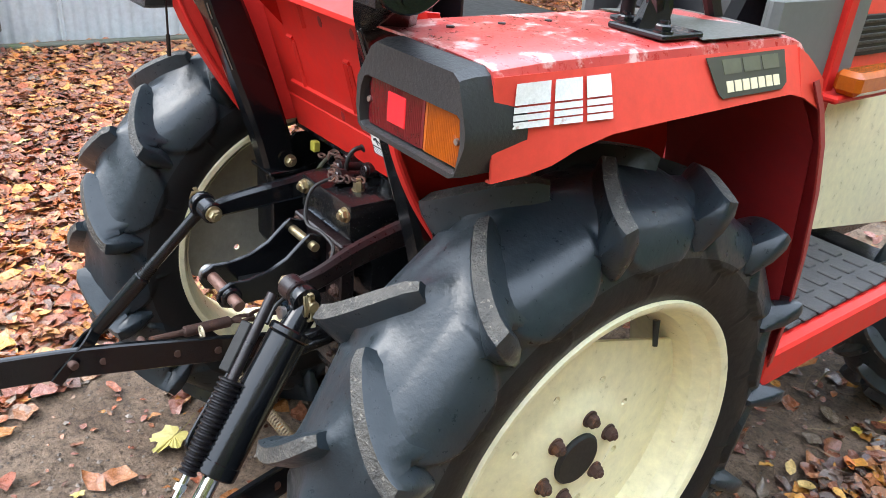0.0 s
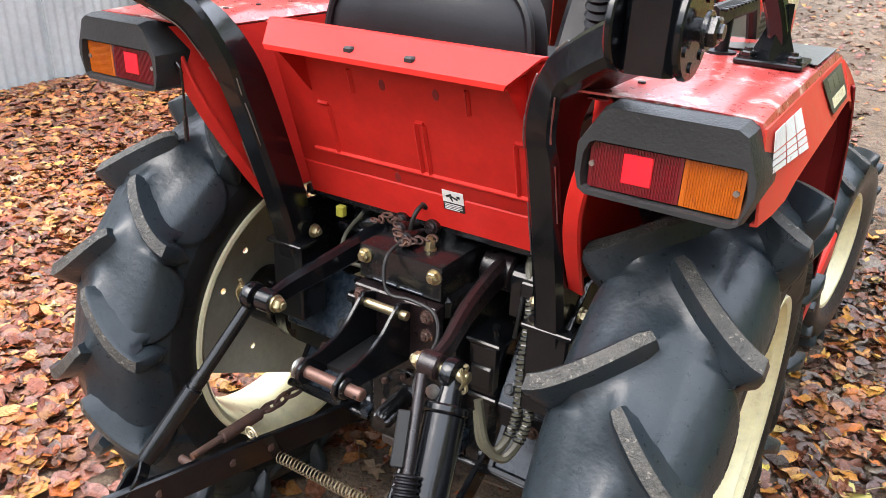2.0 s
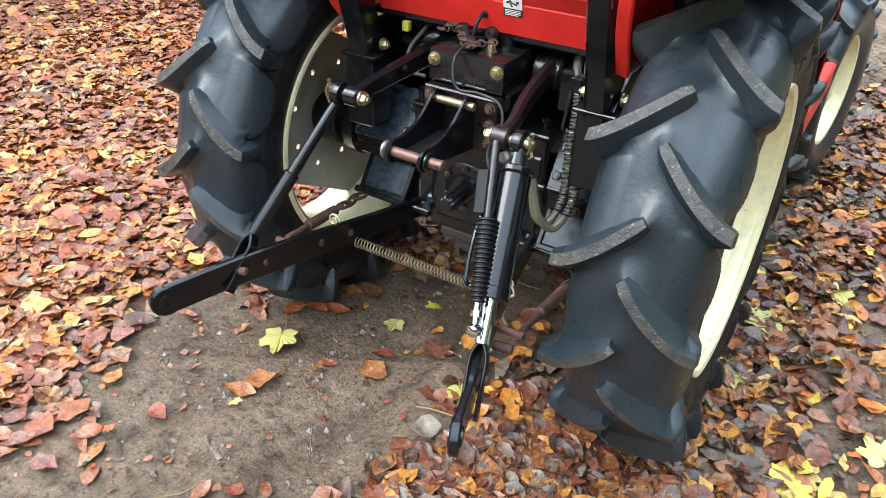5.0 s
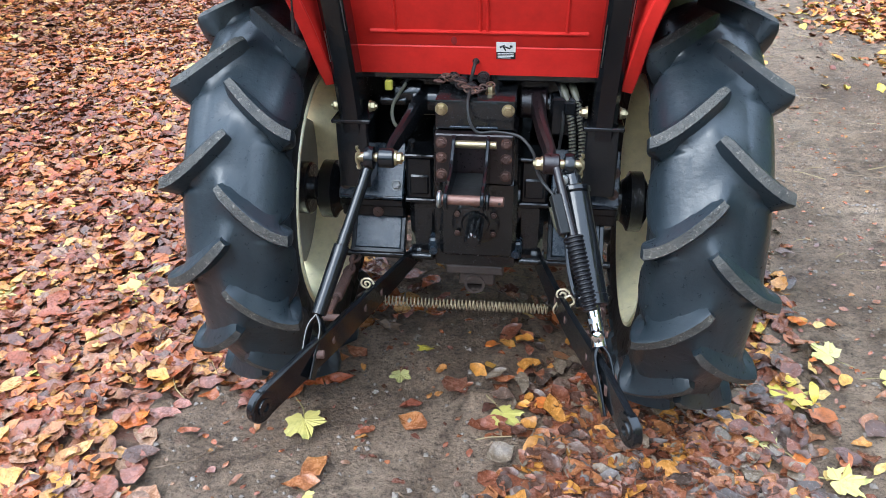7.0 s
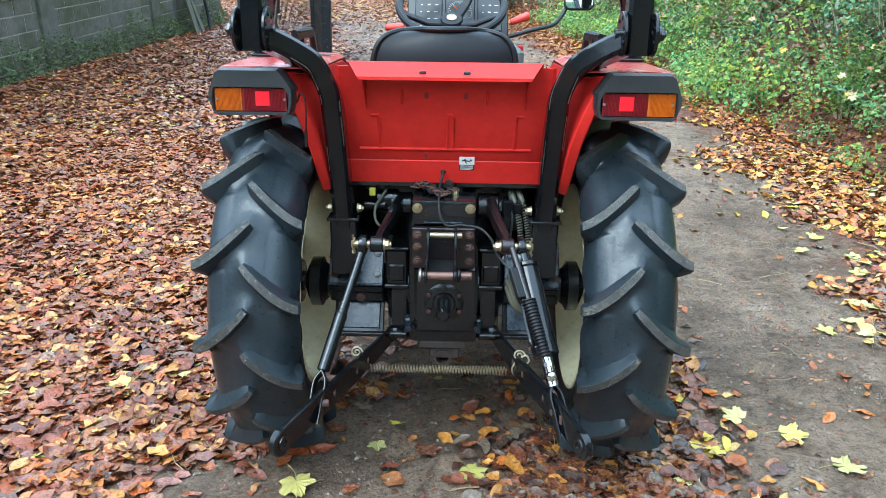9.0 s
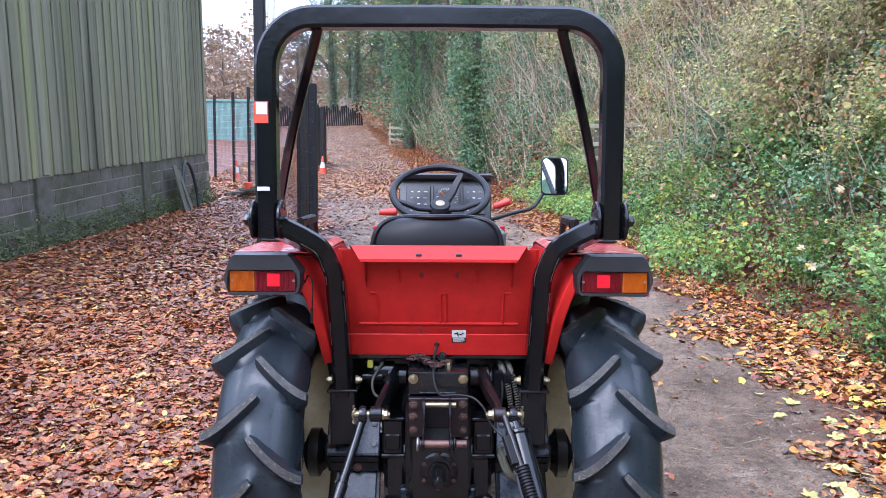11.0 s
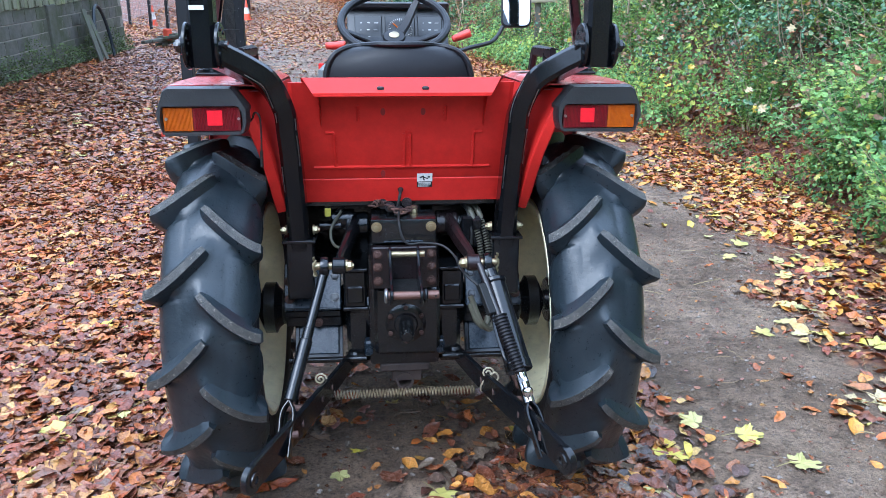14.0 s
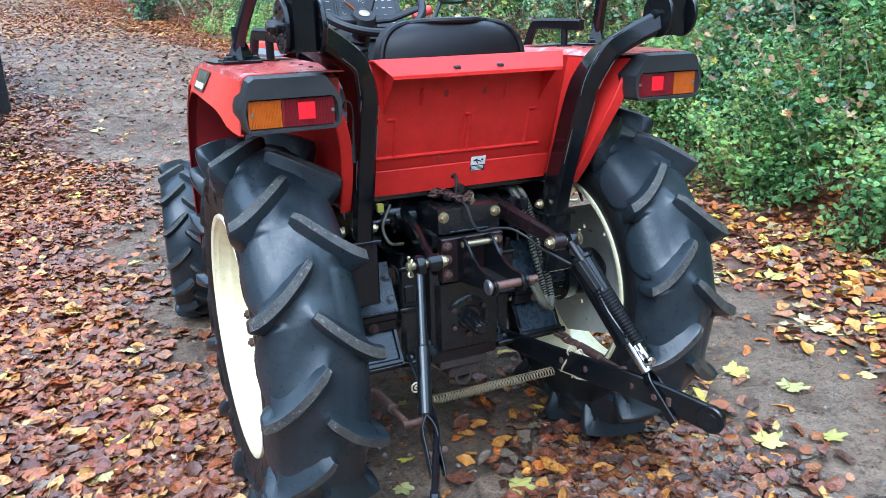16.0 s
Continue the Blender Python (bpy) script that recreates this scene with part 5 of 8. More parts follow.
HEDGES = [bush(31, 1.2, 0.95, HEDGELEAF, "yellow-green hedge clump growing out of the bank", 0.95), bush(32, 1.0, 1.1, HEDGELEAF, "yellow-green hedge clump growing out of the bank", 0.85),
          bush(33, 1.1, 0.8, DEADLEAF, "brown withered bramble clump on the bank", 0.95), bush(34, 0.8, 0.9, IVYLEAF, "dark ivy clump hanging on the bank", 0.8)]
for k in range(46):
    y = mr.uniform(-0.5, 17.0)
    d = mr.uniform(0.7, 4.9)
    x = float(foot_x(y)) + d
    m = pose(x, y, float(height(x, y)) - 0.05, mr.uniform(-15, 15), -38, mr.uniform(0, 30)) @ Matrix.Scale(mr.uniform(0.7, 1.3), 4)
    if k < 4:
        HEDGES[k].matrix_world = m
    else:
        ob = copy_thing(HEDGES[mr.choice([0, 1, 0, 1, 2, 3])], Matrix.Identity(4))
        ob.matrix_world = m


def tree(seed, h, r0, crown_leaves, leaf, ivy, label, lean=0.0, crown_from=0.45, mat_leaf=None, mass=0.0):
    t = thing("tree", label, "tree", "trees beyond the track")
    r = np.random.default_rng(seed)
    tb = bmesh.new()
    pts = [Vector((lean * h * q + 0.12 * math.sin(q * 5 + seed), 0.1 * math.sin(q * 4 + 2 * seed), h * q - 0.3)) for q in np.linspace(0, 1, 10)]
    sweep(tb, pts, circ(r0, 10), up=(0, 1, 0), scales=[1.25] + [1 - 0.09 * i for i in range(1, 10)])
    part("trunk", tb, BARK, t)
    lb = bmesh.new()
    tips = []
    for k in range(17):
        q = r.uniform(crown_from * 0.7, 0.97)
        base = pts[0].lerp(pts[-1], q)
        a = r.uniform(0, 2 * np.pi)
        L = h * r.uniform(0.14, 0.34) * (1.2 - 0.6 * q)
        end = base + Vector((L * math.cos(a), L * math.sin(a), L * r.uniform(0.2, 0.9)))
        mid = base.lerp(end, 0.5) + Vector((0, 0, 0.1 * L))
        path = smooth_path([base, mid, end], 3)
        sweep(lb, path, circ(r0 * 0.3 * (1.1 - q), 5), up=(0.2, 0.1, 1), scales=np.linspace(1, 0.2, len(path)))
        tips.append((mid, end, L))
        for _ in range(4):
            s0 = base.lerp(end, r.uniform(0.3, 0.9))
            e = s0 + Vector((r.normal(0, 0.35), r.normal(0, 0.35), r.uniform(0.0, 0.6))) * L
            sweep(lb, [s0, s0.lerp(e, 0.5) + Vector((0, 0, 0.04 * L)), e], circ(r0 * 0.08, 4), up=(0.2, 0.1, 1), scales=[1, 0.7, 0.3])
            tips.append((s0, e, L * 0.5))
    tagged(part("branchwork", lb, BARK, t), kind="stuff")
    if crown_leaves:
        n = crown_leaves
        pick = r.integers(0, len(tips), n)
        A = np.array([tips[i][0] for i in pick])
        B = np.array([tips[i][1] for i in pick])
        S = np.array([tips[i][2] for i in pick])
        q = r.uniform(0, 1.1, n)[:, None]
        pos = A * (1 - q) + B * q + r.normal(0, 1, (n, 3)) * (0.16 * S)[:, None]
        v, f = scatter(OVAL, OVAL_T, pos, r.uniform(0.7, 1.3, n) * leaf, rotations(n, 1.4, r), r.uniform(-0.2, 0.8, n))
        field("crown", v, f, mat_leaf or HEDGELEAF, "", "", parent=t)
    if mass:
        # hanging curtains of ivy round the stem
        nc = int(h * 5)
        zq = r.uniform(0.10, 0.95, nc)
        az = r.uniform(0, 2 * np.pi, nc)
        off = mass * r.uniform(0.2, 1.0, nc) * np.interp(zq, [0.1, 0.3, 0.7, 1.0], [0.35, 0.8, 1.0, 0.6])
        c = np.array([pts[0].lerp(pts[-1], float(a)) for a in zq]) + np.stack([off * np.cos(az), off * np.sin(az), np.zeros(nc)], -1)
        cr = r.uniform(0.35, 0.75, nc) * mass ** 0.5
        k = np.repeat(np.arange(nc), 190)
        v = r.normal(0, 1, (len(k), 3)) + np.array([0, -0.5, 0.2])
        v /= np.linalg.norm(v, axis=-1, keepdims=True)
        pos = c[k] + v * (cr[k] * r.uniform(0.6, 1.1, len(k)))[:, None] * np.array([0.8, 0.8, 1.35])
        vv, ff = scatter(OVAL, OVAL_T, pos, r.uniform(0.06, 0.13, len(k)), facing(v + np.array([0, 0, 0.3]), 0.6), r.uniform(-0.2, 0.8, len(k)))
        field("ivy", vv, ff, IVYLEAF, "thick hanging ivy", "", parent=t)
    if ivy:
        n = ivy
        q = r.uniform(0, 0.72, n)
        P = np.array([pts[0].lerp(pts[-1], float(a)) for a in q])
        an = r.uniform(0, 2 * np.pi, n)
        rad = r0 * (1.0 + 2.2 * r.uniform(0, 1, n) ** 2 * (0.6 + 0.5 * np.sin(q * 21 + an * 2)))
        pos = P + np.stack([rad * np.cos(an), rad * np.sin(an), r.normal(0, 0.1, n)], -1)
        v, f = scatter(OVAL, OVAL_T, pos, r.uniform(0.08, 0.16, n), rotations(n, 1.5, r), r.uniform(-0.2, 0.8, n))
        field("ivy", v, f, IVYLEAF, "dark ivy sheathing the trunk", "", parent=t)
    return t


TREES = [tree(1, 15, 0.34, 5000, 0.15, 4200, "tall ivy-clad tree standing beside the track", mat_leaf=IVYLEAF),
         tree(2, 13, 0.2, 5000, 0.15, 900, "slender autumn tree on the bank"),
         tree(3, 17, 0.28, 4500, 0.16, 2000, "tall thinly leaved tree with ivy", lean=0.04),
         tree(4, 11, 0.14, 8000, 0.13, 0, "young brown-leaved beech tree", crown_from=0.25, mat_leaf=FARLEAF)]
ivied = tree(5, 14, 0.3, 1200, 0.14, 3000, "tree smothered in dark hanging ivy beside the rails", crown_from=0.6, mass=1.75)
ivied.matrix_world = pose(-1.75, 42.5, float(height(-1.75, 42.5)) - 0.2, 0, 0, 20)
ivied = tree(6, 12, 0.2, 800, 0.10, 2500, "slimmer tree wrapped in dark ivy at the hedge", crown_from=0.6, mass=0.85)
ivied.matrix_world = pose(1.05, 23.0, float(height(1.05, 23.0)) - 0.2, 0, 0, 0)
FIRST = [(-1.0, 46.5), (3.6, 34.0), (-4.5, 60.0), (-10.0, 72.0)]
for ob, (x, y) in zip(TREES, FIRST):
    ob.matrix_world = pose(x, y, float(height(x, y)) - 0.2, 0, 0, 40 * x)
MORE = [(0, -2.5, 48.4), (0, -7.0, 63), (0, -4.0, 59), (0, -9.5, 66), (0, -2.2, 53), (0, 1.6, 41), (0, 4.6, 26), (1, 8.0, 22), (2, 8.6, 30), (2, 2.2, 52), (0, -1.5, 56), (3, 0.5, 62),
        (1, -8.5, 70), (0, -6.0, 72), (3, -24, 84), (3, -17, 90), (2, -3.0, 80),
        (3, 4.0, 70), (1, 6.0, 50), (0, 8.0, 42), (2, 12.0, 36), (3, -38, 84), (1, 16.0, -20), (3, -24, -34)]
for k, x, y in MORE:
    ob = copy_thing(TREES[k], Matrix.Identity(4))
    ob.matrix_world = pose(x, y, float(height(x, y)) - 0.2, 0, 0, mr.uniform(0, 360)) @ Matrix.Scale(mr.uniform(0.8, 1.2), 4)


def far_wood():
    n = 60000
    x = rng.uniform(-75, 45, n)
    y = 88 + rng.uniform(0, 45, n) - 0.12 * x
    top = np.where(x < -8, 8.5, 9.0) + 4 * np.abs(np.sin(x * 0.33) * np.sin(x * 0.11 + 1)) + 1.5 * np.sin(x * 1.3)
    z = height(x, y) + top * rng.uniform(0, 1, n) ** 0.7
    pos = np.stack([x, y, z], -1)
    v, f = scatter(OVAL, OVAL_T, pos, rng.uniform(0.3, 0.7, n), rotations(n, 1.5, rng), rng.uniform(-0.2, 0.8, n))
    n = 30000
    x = rng.uniform(-80, 50, n)
    y = 126 + rng.uniform(0, 20, n) - 0.12 * x
    z = height(x, y) + np.where(x < -8, 7.0, 9.0) * rng.uniform(0, 1, n) * (0.8 + 0.2 * np.sin(x * 0.5))
    v2, f2 = scatter(OVAL, OVAL_T, np.stack([x, y, z], -1), rng.uniform(0.7, 1.4, n), rotations(n, 1.5, rng), rng.uniform(-0.2, 0.8, n))
    v, f = np.concatenate([v, v2]), np.concatenate([f, f2 + len(v)])
    field("far_wood", v, f, FARLEAF, "brown and orange autumn wood on the far hillside, haze painted into its leaves", "woods")


far_wood()

# dense dark leaves added unseen behind the camera; their height sets the reflected light
bn = 7000
bx, by = rng.uniform(-34, 20, bn), rng.uniform(-22, -15, bn)
bz = (4.0 + 1.5 * np.abs(np.sin(bx * 0.4))) * rng.uniform(0, 1, bn) ** 0.8
v, f = scatter(OVAL, OVAL_T, np.stack([bx, by, bz], -1), rng.uniform(0.6, 1.3, bn), rotations(bn, 1.5, rng), rng.uniform(-0.2, 0.8, bn))
field("unseen_leaf_screen", v, f, IVYLEAF, "unseen screen of dark leaves added behind the camera to dim reflections", "woods")


# ---- tractor ----
tractor = thing("tractor", "red compact tractor with black roll bar, parked on the track", "tractor")
AXY, AXZ = 0.17, 0.50


def crown(x, top):
    """Radius of the tread (or of the lug faces) at a distance from the tyre's middle."""
    u = abs(x) / 0.13
    return (0.503 - 0.026 * u * u) if top else (0.362 + 0.102 * math.sqrt(max(0.0, 1 - (abs(x) / 0.1125) ** 2.6)))


def ring_pt(x, r, a, cx, cy=AXY, cz=AXZ):
    return Vector((cx + x, cy + r * math.cos(a), cz + r * math.sin(a)))


def lug(bm, side, tip, cx, lead=12.6, cy=AXY, cz=AXZ, k=1.0):
    """One chevron bar from the middle of the tread to the shoulder and down the sidewall."""
    rows = []
    N = 12
    for i in range(N + 1):
        u = i / N
        x = -0.006 + (0.134 + 0.006) * u
        a = radians(tip - lead * (1 - max(u, 0)) ** 1.45)
        top = crown(x, True) if u > 0 else 0.497
        xb = min(x, 0.090)
        base = crown(xb, False) - 0.010
        wt = 0.0125 + 0.003 * u
        wb = 0.032 + 0.009 * math.sin(math.pi * u)
        if i == 0:
            wt, wb = 0.010, 0.022
        slant = (1 - u) ** 0.45 * lead * 1.45 / 0.14
        c = 1 / math.sqrt(1 + (radians(slant) * 0.48) ** 2)
        da, sx = c / 0.49, math.sqrt(1 - c * c)
        row = []
        for off, q in ((-wb, 0), (-(wt * 0.65 + wb * 0.35), 0.35), (-wt, 0.9), (-wt * 0.72, 1), (wt * 0.72, 1), (wt, 0.9), (wt * 0.65 + wb * 0.35, 0.35), (wb, 0)):
            xq = xb + (x - xb) * q
            row.append(ring_pt(side * (xq - off * sx * 0.9) * k, (base + (top - base) * q) * k, a + off * da, cx, cy, cz))
        rows.append(row)
    a = radians(tip)
    for x, top, base, wt, wb in ((0.1365, 0.457, 0.425, 0.015, 0.034), (0.131, 0.43, 0.40, 0.013, 0.028), (0.116, 0.395, 0.38, 0.006, 0.014)):
        row = []
        for off, q in ((-wb, 0), (-(wt * 0.6 + wb * 0.4), 0.35), (-wt, 0.9), (-wt * 0.7, 1), (wt * 0.7, 1), (wt, 0.9), (wt * 0.6 + wb * 0.4, 0.35), (wb, 0)):
            xx = 0.090 + (x - 0.090) * q
            row.append(ring_pt(side * xx * k, (base + (top - base) * (q if q else 0.5)) * k, a + off / 0.45, cx, cy, cz))
        rows.append(row)
    V = [[bm.verts.new(p) for p in row] for row in rows]
    for i, (r0, r1) in enumerate(zip(V, V[1:])):
        for j in range(7):
            f = bm.faces.new((r0[j], r0[j + 1], r1[j + 1], r1[j]))
            if j == 3 and i < N:
                f.material_index = 1
    bm.faces.new(V[0][::-1])
    bm.faces.new(V[-1])


def rear_wheel(s, inner, outer, window):
    cx = s * 0.482
    axis = Matrix.Translation((cx, AXY, AXZ)) @ Matrix.Rotation(radians(90 * s), 4, "Y")
    tyre = bmesh.new()
    bead = [(0.300, -0.094), (0.318, -0.1025), (0.335, -0.1085), (0.350, -0.1118)]
    arc = [(0.362 + 0.102 * math.cos(t), 0.1125 * math.copysign(abs(math.sin(t)) ** 0.77, t)) for t in np.linspace(-math.pi / 2, math.pi / 2, 63)]
    prof = bead + arc + [(r, -h) for r, h in bead[::-1]]
    SEG = 672
    rings = lathe(tyre, prof, axis, SEG, close=True)
    pitch = 360 / 14
    for k, (r, h) in enumerate(prof):
        u = min((abs(h) + 0.006) / 0.14, 1.0)
        out = (abs(h) - 0.05) / 0.04
        fade = min(max((r - 0.39) / 0.05, 0), 1)
        depth = max((0.456 - r) / (0.456 - 0.368), 0.0)
        for v in rings[k]:
            p = v.co - Vector((cx, AXY, AXZ))
            a = math.degrees(math.atan2(p.z, p.y))
            n = Vector((0, p.y, p.z)).normalized()
            # the tread sweeps up in a hollow curve into each bar
            if fade > 0:
                tall = 0.0
                for side, ph in ((s, outer), (-s, inner)):
                    across = p.x * side
                    q = min(max((across + 0.006) / 0.14, 0), 1.0)
                    mid = ph - 12.6 * (1 - q) ** 1.45
                    d = (a - mid + pitch / 2) % pitch - pitch / 2
                    dist = math.hypot(radians(d) * 0.47 * (0.66 + 0.34 * q), max(-across, 0.0))
                    tall += (0.025 * math.exp(-dist / 0.024)) ** 3
                v.co = v.co + n * tall ** (1 / 3) * fade * fade * (3 - 2 * fade)
            # tongues of tread skin run down between the bars and end in a rounded edge on the sidewall
            if r >= 0.34 and out > 0:
                ph = (outer if p.x * s > 0 else inner) + pitch / 2
                d = ((a - ph + pitch / 2) % pitch - pitch / 2) / pitch
                half = 0.45 * math.sqrt(max(0.0, 1 - depth ** 2))
                q = min(max((half - abs(d)) / 0.06 + 0.5, 0), 1)
                bulge = 0.0095 * q * q * (3 - 2 * q) * min(out, 1.0)
                w = min(depth * 1.4 + 0.25, 1.0)
                v.co = v.co + Vector((w * (1 if p.x > 0 else -1), n.y * (1 - w * 0.6), n.z * (1 - w * 0.6))).normalized() * bulge
    for f in tyre.faces:
        c = f.calc_center_median() - Vector((cx, AXY, AXZ))
        if math.hypot(c.y, c.z) < 0.385:
            f.material_index = 1
    tyre_ob = part("rear_tyre", tyre, [RUBBER, SIDEWALL], tractor, "black rubber rear tyre with deep worn chevron lugs", sharp=0.9)
    for k in range(14):
        for side, ph in ((s, outer), (-s, inner)):
            bm = bmesh.new()
            lug(bm, side, ph + k * 360 / 14, cx)
            part("lug", bm, [RUBBER, LUGTOP], tyre_ob, sharp=0.8)
    rim = bmesh.new()
    rp = [(0.292, -0.094), (0.300, -0.104), (0.309, -0.104), (0.311, -0.099), (0.302, -0.095), (0.292, -0.088), (0.288, -0.075), (0.280, -0.05), (0.274, 0.0), (0.280, 0.05), (0.290, 0.085),
          (0.302, 0.095), (0.311, 0.099), (0.309, 0.105), (0.302, 0.105), (0.296, 0.101), (0.293, 0.092), (0.288, 0.088), (0.286, 0.072), (0.274, 0.058), (0.270, 0.02), (0.268, -0.02), (0.275, -0.06), (0.286, -0.092), (0.292, -0.098)]
    lathe(rim, rp, axis, 72, close=True)
    rim_ob = part("rear_rim", rim, CREAM, tractor, "cream painted steel wheel rim with rust streaks")
    disc = bmesh.new()
    N = 96
    rings = []
    front = ((0.046, 0.046), (0.085, 0.046), (0.10, 0.041), (0.115, 0.033), (0.1265, 0.030), (0.135, 0.0295), (0.1435, 0.029), (0.17, 0.0265), (0.19, 0.025), (1.0, 0.021))
    rows = list(front) + [(q, h - 0.007) for q, h in front[::-1]]
    for q, h in rows:
        ring = []
        for i in range(N):
            a = 2 * math.pi * i / N
            r = 0.273 if q == 1.0 else q
            for w in range(2):
                d = (math.degrees(a) - window - (90 if s > 0 else 0) - 180 * w + 180) % 360 - 180
                if abs(d) < 44:
                    r = min(r, (0.196 + 0.003 * (q == 1.0)) / math.cos(radians(d)))
            ring.append(disc.verts.new(axis @ Vector((r * math.cos(a), r * math.sin(a), h))))
        rings.append(ring)
    last = len(rows) - 1
    holes = [12 * k + 5 for k in range(8)]
    for k, (a, b) in enumerate(zip(rings, rings[1:] + rings[:1])):
        for i in range(N):
            if k in (4, 5, last - 6, last - 5) and (i in holes or (i - 1) % N in holes):
                continue
            disc.faces.new((a[i], a[(i + 1) % N], b[(i + 1) % N], b[i]))
    # eight small holes right through the disc
    for i0 in holes:
        loops = []
        for k in (5, last - 5):
            h = rows[k][1]
            t = 2 * math.pi * (i0 + 1) / N
            loop = [rings[k + dk if k == 5 else k - dk][i0 + 1 + di] for dk, di in ((-1, -1), (-1, 0), (-1, 1), (0, 1), (1, 1), (1, 0), (1, -1), (0, -1))]
            for n_, v in enumerate(loop):
                p = radians(45 * n_ - 45)
                u, w = 0.135 - 0.0075 * math.cos(p), 0.0075 * math.sin(p)
                v.co = axis @ Vector((u * math.cos(t) - w * math.sin(t), u * math.sin(t) + w * math.cos(t), h))
            loops.append(loop)
        for n_ in range(8):
            m_ = (n_ + 1) % 8
            disc.faces.new((loops[0][n_], loops[0][m_], loops[1][m_], loops[1][n_]))
    for v in [v for v in disc.verts if not v.link_faces]:
        disc.verts.remove(v)
    bmesh.ops.recalc_face_normals(disc, faces=disc.faces)
    # inward faces take the cream that has dust and shade in its colour
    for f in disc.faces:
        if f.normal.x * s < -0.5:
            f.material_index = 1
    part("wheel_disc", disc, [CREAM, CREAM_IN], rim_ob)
    bm = bmesh.new()
    rod(bm, (cx + s * 0.02, AXY, AXZ), (cx + s * 0.054, AXY, AXZ), 0.047, segs=28, bev=0.004)
    part("hub_cap", bm, INK, rim_ob, "black hub cap")
    for k in range(6):
        a = radians(60 * k + 18)
        bm = bmesh.new()
        p = ring_pt(s * 0.046, 0.075, a, cx)
        rod(bm, p, p + Vector((s * 0.003, 0, 0)), 0.015, segs=16)
        hexbolt(bm, p + Vector((s * 0.003, 0, 0)), (s, 0, 0), 0.012, 0.012, False)
        part("wheel_nut", bm, RUST, rim_ob, "rusty brown wheel nut")
    bm = bmesh.new()
    rod(bm, (cx - s * 0.05, AXY, AXZ), (cx + s * 0.024, AXY, AXZ), 0.068, segs=32, bev=0.005)
    part("hub_flange", bm, BLACK_OLD, rim_ob, "black axle flange")
    bm = bmesh.new()
    p = ring_pt(s * 0.05, 0.258, radians(60), cx)
    rod(bm, p, p + Vector((s * 0.012, -0.006, -0.04)), 0.006, 0.004)
    part("valve", bm, INK, rim_ob)


rear_wheel(1, 13.2, 24.9, 73)
rear_wheel(-1, 14.4, 1.6, 28)


def front_wheel(s):
    cx, cy, cz, k = s * 0.515, 1.72, 0.345, 0.69
    axis = Matrix.Translation((cx, cy, cz)) @ Matrix.Rotation(radians(90), 4, "Y")
    bm = bmesh.new()
    prof = [(0.290 * k, -0.1 * k), (0.345 * k, -0.125 * k), (0.402 * k, -0.132 * k), (0.44 * k, -0.118 * k), (0.462 * k, -0.06 * k), (0.470 * k, 0)]
    prof += [(r, -h) for r, h in prof[:5][::-1]]
    lathe(bm, prof, axis, 56, close=True)
    ty = part("front_tyre", bm, RUBBER, tractor, "black rubber front tyre with chevron lugs", sharp=0.9)
    for i in range(15):
        for side, ph in ((1, 4), (-1, 16)):
            bm = bmesh.new()
            lug(bm, side, ph + i * 24, cx, 13, cy, cz, k)
            part("lug", bm, [RUBBER, LUGTOP], ty, sharp=0.8)
    bm = bmesh.new()
    lathe(bm, [(0.20, -0.07), (0.205, 0.07), (0.19, 0.066), (0.17, 0.02), (0.06, 0.03), (0.055, 0.045), (0.0001, 0.046), (0.0001, 0.02), (0.17, 0.0), (0.19, -0.07)],
          Matrix.Translation((cx, cy, cz)) @ Matrix.Rotation(radians(90 * s), 4, "Y"), 40, close=True)
    rim = part("front_rim", bm, CREAM, tractor, "cream painted front wheel rim")
    # the front wheels stand turned a little to the east
    for ob in (ty, rim):
        ob.matrix_local = Matrix.Translation((cx, cy, cz)) @ Matrix.Rotation(radians(-7), 4, "Z") @ Matrix.Translation((-cx, -cy, -cz))


front_wheel(1)
front_wheel(-1)


# rear body: mudguards, lamps, tail panel
def splay(y):
    """How far the skirt leans outward; it tucks in behind the lamp."""
    return float(np.interp(y, [-0.13, 0.04], [0.10, 0.45]))


